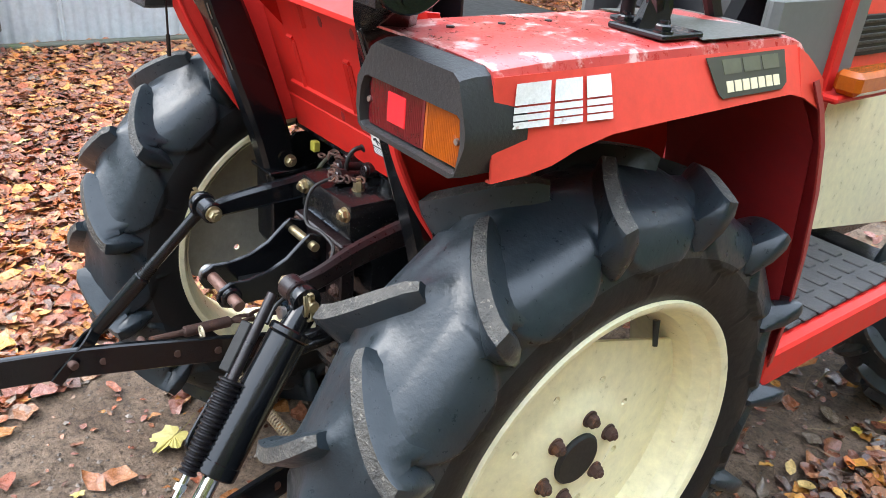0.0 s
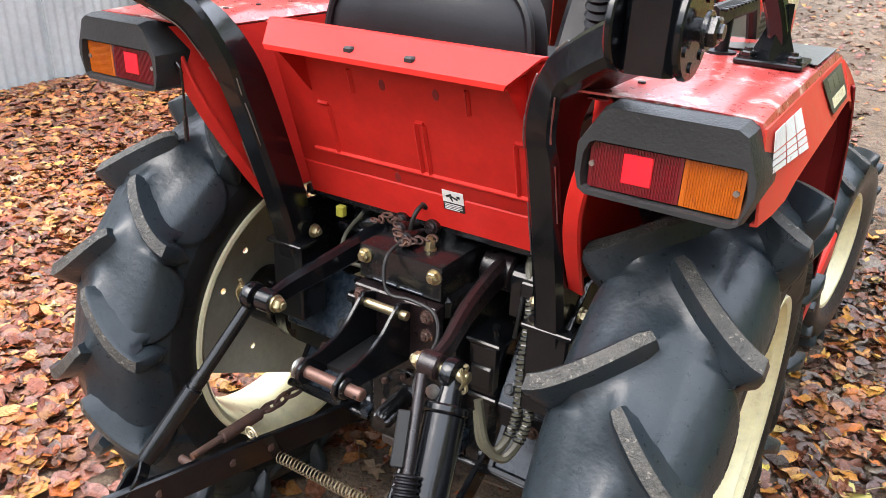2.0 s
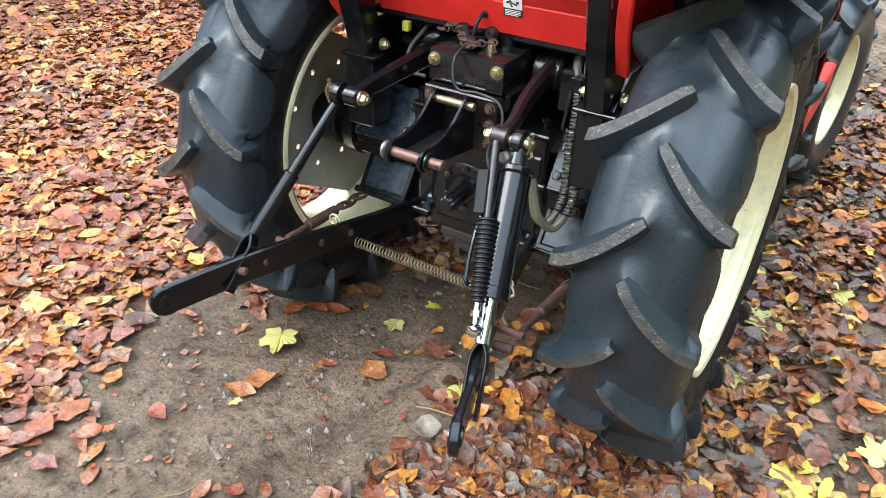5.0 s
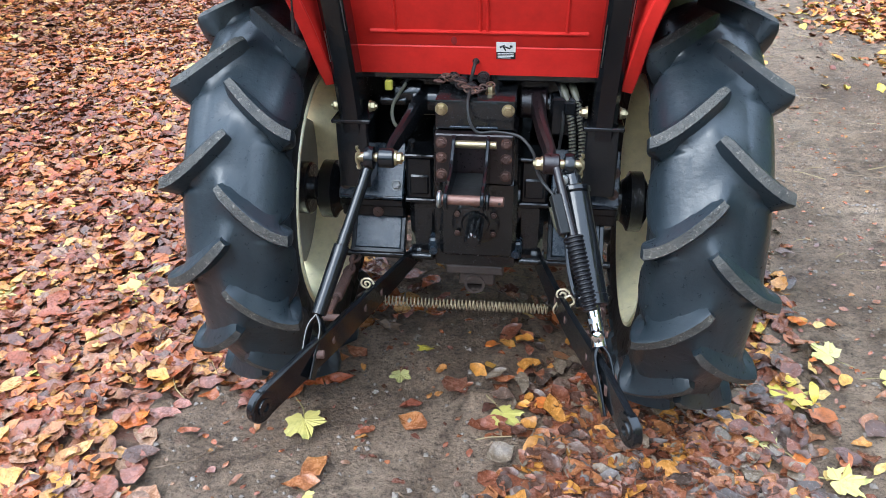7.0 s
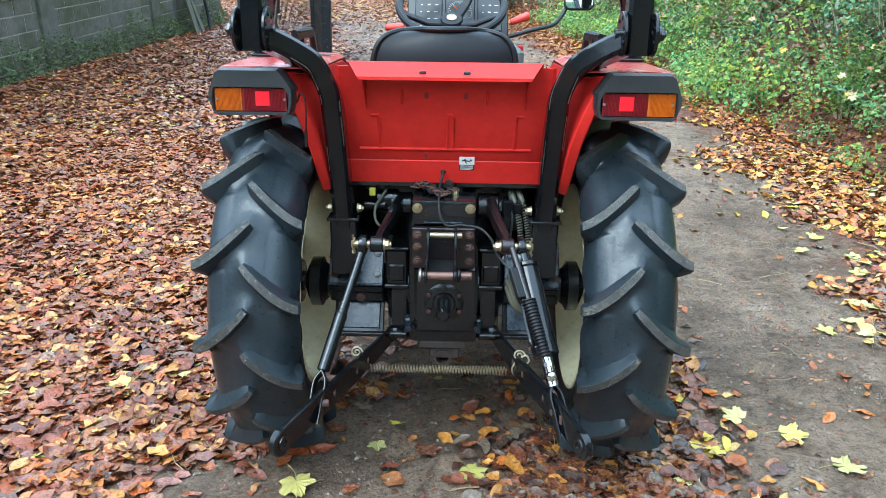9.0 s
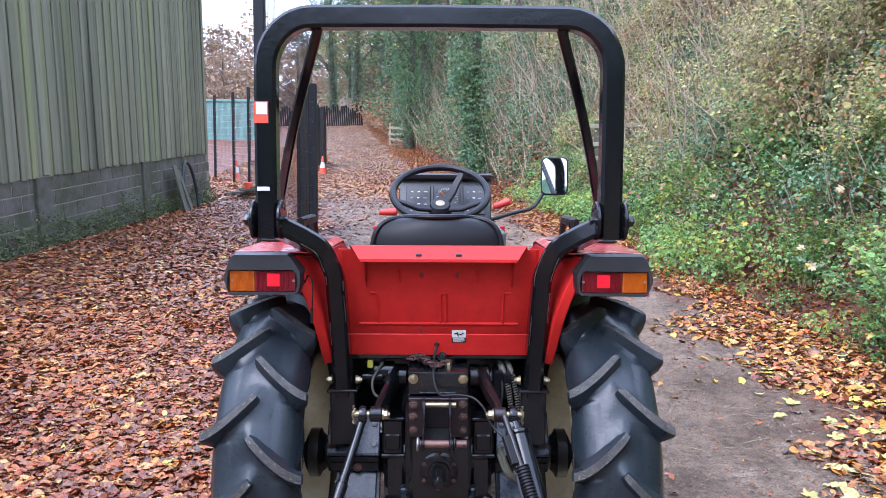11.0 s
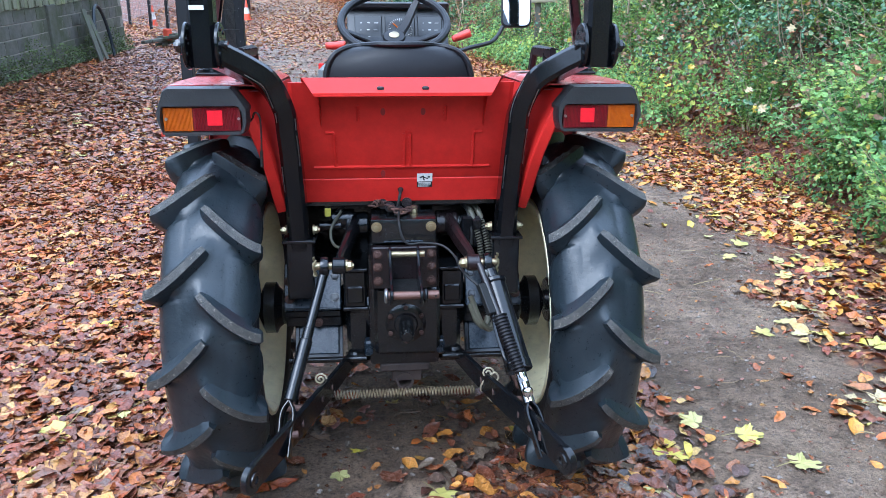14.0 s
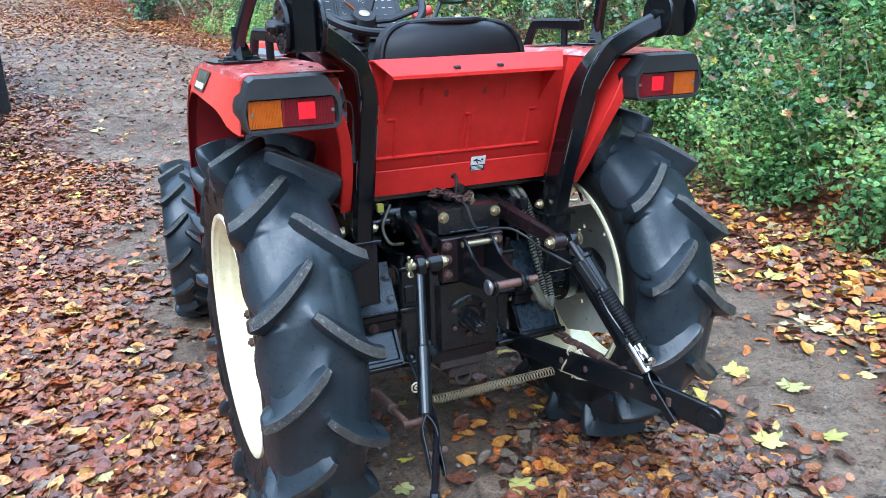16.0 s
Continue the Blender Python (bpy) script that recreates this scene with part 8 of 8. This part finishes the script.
def small_rigging():
    bm = bmesh.new()
    sweep(bm, coil((-0.196, -0.118, 0.352), (0.182, -0.116, 0.352), 0.0108, 44, 10), circ(0.0014, 4), up=(1, 0.1, 0.2))
    sp = part("link_spring", bm, SPRINGWIRE, tractor, "long zinc coil spring between the lower links")
    for s, x in ((-1, -0.215), (1, 0.198)):
        bm = bmesh.new()
        sweep(bm, smooth_path([(x, -0.13, 0.352), (x - s * 0.004, -0.142, 0.372), (x + s * 0.006, -0.152, 0.40)], 4), circ(0.0026, 6), up=(1, 0, 0))
        sweep(bm, [(x + s * 0.012 + 0.0165 * (1 - 0.05 * i) * math.cos(i * 0.62), -0.156, 0.418 + 0.0165 * (1 - 0.05 * i) * math.sin(i * 0.62)) for i in range(19)], circ(0.0024, 6), up=(0, 1, 0))
        part("wire_clip", bm, PALEWIRE, tractor, "curled wire linch clip")
    bm = bmesh.new()
    sweep(bm, smooth_path([(0.212, -0.16, 0.345), (0.214, -0.165, 0.37), (0.222, -0.17, 0.395), (0.236, -0.17, 0.408), (0.228, -0.17, 0.425), (0.214, -0.17, 0.415), (0.22, -0.17, 0.40), (0.212, -0.168, 0.352), (0.245, -0.20, 0.345)], 4), circ(0.0026, 6), up=(0, 1, 0))
    part("hook_pin", bm, PALEWIRE, tractor, "bent steel hook pin")
    for s in (-1, 1):
        a, b = Vector((s * 0.30, 0.055, 0.372)), Vector((s * 0.292, -0.26, 0.392))
        bm = bmesh.new()
        rod(bm, a.lerp(b, 0.38), a.lerp(b, 0.72), 0.0125, segs=14, bev=0.003)
        rod(bm, a.lerp(b, 0.30), a.lerp(b, 0.38), 0.007, segs=10)
        rod(bm, a.lerp(b, 0.72), a.lerp(b, 0.95), 0.007, segs=10)
        tb = part("check_chain", bm, RUST, tractor, "rusty check chain with a turnbuckle")
        for k in range(3):
            p = a.lerp(b, 0.06 + 0.11 * k)
            bm = bmesh.new()
            m = Matrix.Translation(p) @ Matrix.Rotation(radians(90 * (k % 2)), 4, "Y") @ Matrix.Rotation(radians(-5), 4, "X")
            sweep(bm, [m @ Vector((0.011 * math.cos(t), 0.024 * math.sin(t), 0)) for t in np.linspace(0, 2 * math.pi, 17)], circ(0.0045, 6), up=(0.1, 0.2, 1), cap=False)
            part("chain_link", bm, RUST, tb)
        bm = bmesh.new()
        rod(bm, b + Vector((-s * 0.045, 0, 0.0)), b + Vector((s * 0.012, 0, 0)), 0.008, segs=12)
        part("shackle_pin", bm, RUST, tb)
    # hydraulic hoses
    for dx in (0.0, 0.022):
        bm = bmesh.new()
        pts = [(0.18 + dx, 0.18, 0.80), (0.195 + dx, 0.12, 0.79), (0.215 + dx, 0.09, 0.72), (0.222 + dx, 0.062, 0.64), (0.235 + dx, 0.03, 0.545), (0.225 + dx * 0.7, -0.01, 0.495 - dx * 0.4), (0.20 + dx * 0.4, -0.025, 0.51), (0.18, -0.01, 0.56 + dx)]
        hose(bm, pts, 0.0085)
        hs = part("hydraulic_hose", bm, HOSE, tractor, "olive hydraulic hose in a black spring guard")
        path = smooth_path(pts, 10)[14:46]
        bm = bmesh.new()
        wind = []
        for i in range((len(path) - 1) * 8):
            q = i / 8
            a, b = path[int(q)], path[min(int(q) + 1, len(path) - 1)]
            p = a.lerp(b, q - int(q))
            t = (b - a).normalized()
            s1 = t.cross(Vector((1, 0.2, 0))).normalized()
            s2 = t.cross(s1)
            wind.append(p + (s1 * math.cos(i * 0.85) + s2 * math.sin(i * 0.85)) * 0.0095)
        sweep(bm, wind, circ(0.0017, 4), up=(0.3, 0.1, 1))
        part("spring_guard", bm, BLACK, hs)
    # valve couplings, wires and oddments below the tail panel
    for k, (x, y, z) in enumerate(((-0.035, 0.07, 0.822), (-0.012, 0.055, 0.815), (-0.055, 0.10, 0.825), (0.012, 0.10, 0.828))):
        bm = bmesh.new()
        rod(bm, (x, y + 0.04, z - 0.01), (x, y - 0.025, z), 0.011, segs=12, bev=0.002)
        rod(bm, (x, y - 0.005, z - 0.002), (x, y - 0.018, z), 0.0145, segs=10)
        part("coupling", bm, MAROON, tractor, "brown hydraulic coupling")
    # slack chain lying on the cover
    rr = random.Random(4)
    for k in range(16):
        t = k / 15
        x, y = -0.085 + 0.115 * t, 0.045 + 0.022 * math.sin(7 * t)
        m = Matrix.Translation((x, y, 0.822 + 0.010 * math.sin(5 * t + 1) + rr.uniform(-0.004, 0.006))) @ Matrix.Rotation(rr.uniform(-0.6, 0.6), 4, "Z") @ Matrix.Rotation(radians(90 * (k % 2)) + rr.uniform(-0.5, 0.5), 4, "X")
        bm = bmesh.new()
        sweep(bm, [m @ Vector((0.0095 * math.cos(q), 0.0062 * math.sin(q), 0)) for q in np.linspace(0, 2 * math.pi, 13)], circ(0.0023, 5), up=(0.1, 0.2, 1), cap=False)
        part("chain_link", bm, RUST, tractor, "brown chain link")
    wires = (([(-0.012, 0.03, 0.815), (-0.014, -0.012, 0.80), (-0.008, -0.03, 0.765), (0.01, -0.035, 0.742), (0.05, -0.03, 0.742), (0.10, -0.035, 0.735), (0.13, -0.07, 0.715), (0.138, -0.115, 0.70), (0.152, -0.165, 0.69), (0.175, -0.195, 0.675)], 0.0034, INK),
             ([(-0.17, 0.12, 0.80), (-0.20, 0.10, 0.75), (-0.19, 0.08, 0.71), (-0.15, 0.09, 0.70)], 0.004, HOSE),
             ([(0.13, 0.25, 0.82), (0.18, 0.14, 0.80), (0.195, 0.10, 0.74), (0.19, 0.09, 0.66)], 0.004, INK),
             ([(-0.10, 0.25, 0.82), (-0.15, 0.16, 0.815), (-0.19, 0.14, 0.79), (-0.23, 0.16, 0.80)], 0.005, INK),
             ([(0.05, 0.22, 0.82), (0.09, 0.15, 0.83), (0.14, 0.16, 0.815), (0.2, 0.2, 0.81)], 0.006, INK))
    for pts, r, material in wires:
        bm = bmesh.new()
        hose(bm, pts, r)
        part("wire", bm, material, tractor)
    bm = bmesh.new()
    box(bm, (-0.215, 0.09, 0.79), (-0.198, 0.105, 0.812), 0.002)
    part("yellow_tag", bm, YELLOWTAG, tractor)
    bm = bmesh.new()
    rod(bm, (-0.20, 0.15, 0.77), (-0.135, 0.15, 0.77), 0.028, segs=20, bev=0.003)
    rod(bm, (-0.235, 0.13, 0.755), (-0.17, 0.13, 0.755), 0.012, segs=14, bev=0.003)
    part("control_valve", bm, BLACK_OLD, tractor)
    bm = bmesh.new()
    box(bm, (0.165, 0.10, 0.69), (0.235, 0.16, 0.78), 0.006)
    box(bm, (0.195, 0.085, 0.745), (0.222, 0.10, 0.775), 0.003)
    part("valve_block", bm, BLACK, tractor)
    # dark floor pan over the gearbox and under the seat
    bm = bmesh.new()
    box(bm, (-0.30, 0.10, 0.815), (0.30, 0.62, 0.835), 0.004)
    box(bm, (-0.30, 0.34, 0.55), (0.30, 0.36, 0.83), 0.004)
    part("seat_pan", bm, BLACK_OLD, tractor)
    for s in (-1, 1):
        bm = bmesh.new()
        plate(bm, [(0.03, 0.60), (0.40, 0.56), (0.40, 0.80), (0.10, 0.80), (0.03, 0.74)], "x", s * 0.305, 0.008, 0.001)
        part("side_bracket", bm, BLACK_OLD, tractor, "oily black bracket plate beside the gearbox")


small_rigging()
bm = bmesh.new()
sweep(bm, smooth_path([(-0.372, -0.10, 1.07), (-0.36, -0.13, 1.085), (-0.352, -0.14, 1.10), (-0.342, -0.14, 1.09), (-0.340, -0.14, 1.06), (-0.342, -0.14, 1.0)], 5), circ(0.0022, 6), up=(0, 1, 0.1))
rod(bm, (-0.342, -0.14, 1.01), (-0.343, -0.14, 0.97), 0.004, segs=8)
part("hanging_pin", bm, BLACK_OLD, tractor, "black wire with a hanging pin")


# seat, steering, dash, bonnet
def driving_place():
    bm = bmesh.new()
    rows = []
    for y, z, w in ((0.027, 1.02, 0.176), (0.017, 1.08, 0.190), (0.014, 1.14, 0.193), (0.018, 1.185, 0.187), (0.024, 1.212, 0.176), (0.032, 1.231, 0.158), (0.040, 1.242, 0.132), (0.048, 1.247, 0.1)):
        rows.append((y, z, w))
    grid = [[(w * u - 0.005, y + 0.05 * u * u + 0.012 * (1 - u * u), z + 0.004 * (1 - u * u)) for u in np.linspace(-1, 1, 13)] for y, z, w in rows]
    back = [[(w * 0.98 * u - 0.005, y + 0.09 + 0.03 * u * u, z - 0.004) for u in np.linspace(-1, 1, 13)] for y, z, w in rows[::-1]]
    sheet(bm, grid + back, 0.006)
    seat = part("seat_back", bm, VINYL, tractor, "black vinyl seat back")
    bm = bmesh.new()
    path = [(-w - 0.005, y + 0.049, z) for y, z, w in rows] + [(0.1 * u - 0.005, 0.050 + 0.04 * u * u, 1.2505) for u in np.linspace(-0.6, 0.6, 5)] + [(w - 0.005, y + 0.049, z) for y, z, w in rows[::-1]]
    sweep(bm, smooth_path(path, 3), circ(0.008, 8), up=(0, 1, 0))
    part("piping", bm, VINYL, seat)
    bm = bmesh.new()
    box(bm, (-0.19, 0.17, 1.0), (0.19, 0.56, 1.09), 0.04, seg=3)
    box(bm, (-0.15, 0.22, 0.83), (0.15, 0.5, 1.0), 0.02)
    part("seat_cushion", bm, VINYL, tractor, "black vinyl seat cushion")
    # steering wheel
    c = Vector((0.003, 0.715, 1.311))
    m = Matrix.Translation(c) @ Matrix.Rotation(radians(33), 4, "X")
    bm = bmesh.new()
    sweep(bm, [m @ Vector((0.179 * math.cos(t), 0.179 * math.sin(t), 0)) for t in np.linspace(0, 2 * math.pi, 49)], circ(0.0135, 10), up=m.to_3x3() @ Vector((0, 0, 1)), cap=False)
    wheel = part("steering_wheel", bm, VINYL, tractor, "black three-spoke steering wheel")
    for a in (60, 195, 345):
        t = radians(a)
        bm = bmesh.new()
        sweep(bm, [m @ Vector((0.02 * math.cos(t), 0.02 * math.sin(t), -0.07)), m @ Vector((0.09 * math.cos(t), 0.09 * math.sin(t), -0.055)), m @ Vector((0.177 * math.cos(t), 0.177 * math.sin(t), -0.002))], rrect(0.032, 0.014, 0.004), up=m.to_3x3() @ Vector((0, 0, 1)), scales=[1.25, 1.0, 0.75])
        part("spoke", bm, VINYL, wheel)
    bm = bmesh.new()
    lathe(bm, [(0.044, -0.10), (0.046, -0.068), (0.036, -0.052), (0.02, -0.049)], m, 28)
    part("hub", bm, VINYL, wheel)
    bm = bmesh.new()
    lathe(bm, [(0.018, -0.050), (0.018, -0.047), (0.014, -0.045)], m, 24)
    part("hub_badge", bm, SPRINGWIRE, wheel)
    bm = bmesh.new()
    rod(bm, m @ Vector((0, 0, -0.06)), m @ Vector((0, 0, -0.35)), 0.03, segs=18)
    part("column", bm, VINYL, wheel)
    bm = bmesh.new()
    lathe(bm, [(0.030, 0.0)] + [(0.046 - 0.008 * (k % 2) - 0.0008 * k, 0.006 + 0.011 * k) for k in range(13)] + [(0.028, 0.15)], frame_to((-0.005, 0.845, 1.06), (-0.003, 0.795, 1.2))[0], 24)
    part("gaiter", bm, VINYL, wheel, "ribbed black rubber gaiter")
    # dash
    bm = bmesh.new()
    t = Matrix.Translation((0.02, 0.93, 1.272)) @ Matrix.Rotation(radians(-28), 4, "X")
    box(bm, (-0.185, 0.0, -0.10), (0.19, 0.14, 0.115), 0.02, t, 2)
    box(bm, (-0.19, -0.03, 0.095), (0.195, 0.05, 0.118), 0.01, t)
    dash = part("dashboard", bm, PLASTIC, tractor, "dark grey dashboard with dials and switches")
    bm = bmesh.new()
    box(bm, (-0.15, 0.02, -0.4), (0.16, 0.2, -0.05), 0.02, t)
    part("dash_pedestal", bm, VINYL, dash)
    for x0, x1, nm in ((-0.155, -0.055, "indicator_panel"), (-0.045, 0.065, "dial_panel"), (0.075, 0.165, "switch_panel")):
        bm = bmesh.new()
        box(bm, (x0, -0.006, -0.06), (x1, 0.0, 0.07), 0.003, t)
        pn = part(nm, bm, DIAL, dash)
        bm = bmesh.new()
        if nm == "dial_panel":
            for k in range(25):
                a = radians(-30 + 10 * k)
                box(bm, (0.040 - 0.006 * (k % 4 == 0), -0.0085, -0.0008), (0.046, -0.006, 0.0008), 0, t @ Matrix.Translation((0.01, 0, 0.012)) @ Matrix.Rotation(-a, 4, "Y"))
            nd = bmesh.new()
            box(nd, (-0.0022, -0.0095, -0.008), (0.0022, -0.007, 0.036), 0, t @ Matrix.Translation((0.01, 0, 0.012)) @ Matrix.Rotation(-0.75, 4, "Y"))
            part("needle", nd, LENS_A, pn, "orange needle")
        else:
            for i in range(4):
                for j in range(3):
                    cx = x0 + (x1 - x0) * (0.22 + 0.27 * j + 0.02 * (i % 2))
                    w = 0.003 + 0.002 * ((i * 3 + j) % 3)
                    box(bm, (cx - w, -0.0075, -0.045 + 0.028 * i), (cx + w, -0.0055, -0.0425 + 0.028 * i + 0.002 * (j == 1)), 0, t)
        tagged(part("dial_scale", bm, STEEL, pn), kind="stuff")
    for x0, x1, z0, z1, y in ((-0.235, -0.165, 1.232, 1.234, 0.81), (0.213, 0.279, 1.254, 1.278, 0.84)):
        bm = bmesh.new()
        rod(bm, (x0, y, z0), (x1, y, z1), 0.012, 0.016, segs=14, bev=0.004)
        part("lever_grip", bm, ORANGE_RED, tractor, "red lever grip beside the steering wheel")
    bm = bmesh.new()
    hose(bm, [(0.2, 0.95, 1.195), (0.30, 1.0, 1.222), (0.385, 1.07, 1.24), (0.42, 1.11, 1.265), (0.45, 1.13, 1.31)], 0.008)
    mir = part("mirror", bm, INK, tractor, "rear view mirror on a black stalk")
    bm = bmesh.new()
    corner = [(cx * 0.036 + 0.022 * math.cos(q), cz * 0.06 + 0.022 * math.sin(q)) for cx, cz, q0 in ((1, 1, 0), (-1, 1, 90), (-1, -1, 180), (1, -1, 270)) for q in [radians(q0 + 18 * k) for k in range(6)]]
    turned = pose(0.493, 1.115, 1.379, -5.1, 0, -6)
    tmp = bmesh.new()
    plate(tmp, corner, "y", 0.0, 0.026, 0.004)
    put(bm, tmp, turned)
    part("mirror_back", bm, INK, mir)
    bm = bmesh.new()
    tmp = bmesh.new()
    plate(tmp, [(x * 0.9, z * 0.92) for x, z in corner], "y", -0.003, 0.004)
    put(bm, tmp, turned)
    part("mirror_glass", bm, GLASS, mir, "silvered mirror glass")
    # bonnet, engine side panels, footboards
    bm = bmesh.new()
    grid = []
    for y, zt, w in ((1.02, 1.19, 0.225), (1.3, 1.185, 0.235), (1.7, 1.16, 0.235), (2.1, 1.12, 0.225), (2.2, 1.09, 0.21), (2.24, 1.0, 0.2)):
        grid.append([(-w, y, 0.93), (-w, y, zt - 0.05), (-w * 0.93, y, zt - 0.012), (-w * 0.8, y, zt), (0, y, zt + 0.008), (w * 0.8, y, zt), (w * 0.93, y, zt - 0.012), (w, y, zt - 0.05), (w, y, 0.93)])
    sheet(bm, grid, 0.004)
    bonnet = part("bonnet", bm, ORANGE_RED, tractor, "faded orange-red bonnet")
    for s in (-1, 1):
        bm = bmesh.new()
        box(bm, (s * 0.238 - 0.003, 1.30, 1.0), (s * 0.238 + 0.003, 1.62, 1.10), 0.002)
        part("grille", bm, INK, bonnet)
        for k in range(5):
            bm = bmesh.new()
            box(bm, (s * 0.240 - 0.004, 1.31, 1.012 + 0.017 * k), (s * 0.240 + 0.004, 1.61, 1.02 + 0.017 * k), 0.001)
            part("louvre", bm, PLASTIC, bonnet)
        for k in range(5):
            bm = bmesh.new()
            box(bm, (s * 0.2385 - 0.001, 1.68 + 0.07 * k, 1.06), (s * 0.2385 + 0.0015, 1.735 + 0.07 * k, 1.105), 0)
            part("ivory_bar", bm, IVORY, bonnet)
        bm = bmesh.new()
        box(bm, (s * 0.25 - 0.02, 0.88, 0.90), (s * 0.25 + 0.02, 1.28, 1.16), 0.015)
        part("cowl_panel", bm, GREYP, tractor, "grey cowl side panel")
        bm = bmesh.new()
        plate(bm, [(1.17, 0.93), (1.28, 0.56), (2.15, 0.42), (2.15, 0.93)], "x", s * 0.27, 0.012 * s)
        part("engine_panel", bm, CREAM, tractor, "cream engine side panel")
        bm = bmesh.new()
        box(bm, (s * 0.33 - 0.035, 1.14, 0.945), (s * 0.33 + 0.03, 1.36, 1.0), 0.012)
        part("side_indicator", bm, LENS_A, tractor, "amber side indicator")
        bm = bmesh.new()
        box(bm, (s * 0.30 - 0.05, 1.12, 0.925), (s * 0.30 + 0.03, 1.38, 0.943), 0.006)
        box(bm, (s * 0.275 - 0.01, 1.14, 0.56), (s * 0.275 + 0.01, 1.18, 1.16), 0.004)
        part("indicator_bracket", bm, RED, tractor)
        bm = bmesh.new()
        wide = 0.575 if s > 0 else 0.49
        lo, hi = sorted((s * 0.15, s * wide))
        box(bm, (lo, 0.60, 0.555), (hi, 1.22, 0.572), 0.004)
        lo, hi = sorted((s * (wide - 0.023), s * (wide + 0.01)))
        box(bm, (lo, 0.60, 0.50), (hi, 1.24, 0.576), 0.006)
        fb = part("footboard", bm, RED, tractor, "red footboard edge")
        bm = bmesh.new()
        lo, hi = sorted((s * 0.17, s * (wide - 0.025)))
        box(bm, (lo, 0.63, 0.572), (hi, 1.21, 0.582), 0.003)
        for i in range(9):
            for j in range(6 if s > 0 else 4):
                x, y = lo + 0.03 + 0.062 * j, 0.66 + 0.06 * i
                box(bm, (x, y, 0.58), (x + 0.045, y + 0.03, 0.586), 0.002)
        part("rubber_mat", bm, RUBBERMAT, fb, "black patterned rubber mat")
    bm = bmesh.new()
    box(bm, (-0.17, 0.60, 0.35), (0.17, 2.1, 0.62), 0.03)
    box(bm, (-0.22, 1.1, 0.55), (0.22, 2.18, 0.93), 0.03)
    box(bm, (-0.45, 1.66, 0.30), (0.45, 1.78, 0.40), 0.02)
    part("engine_block", bm, BLACK_OLD, tractor, "black engine block and front axle")
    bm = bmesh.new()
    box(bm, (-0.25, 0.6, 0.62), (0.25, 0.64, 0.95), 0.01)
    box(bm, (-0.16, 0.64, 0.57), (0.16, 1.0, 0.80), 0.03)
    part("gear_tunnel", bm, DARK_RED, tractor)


driving_place()
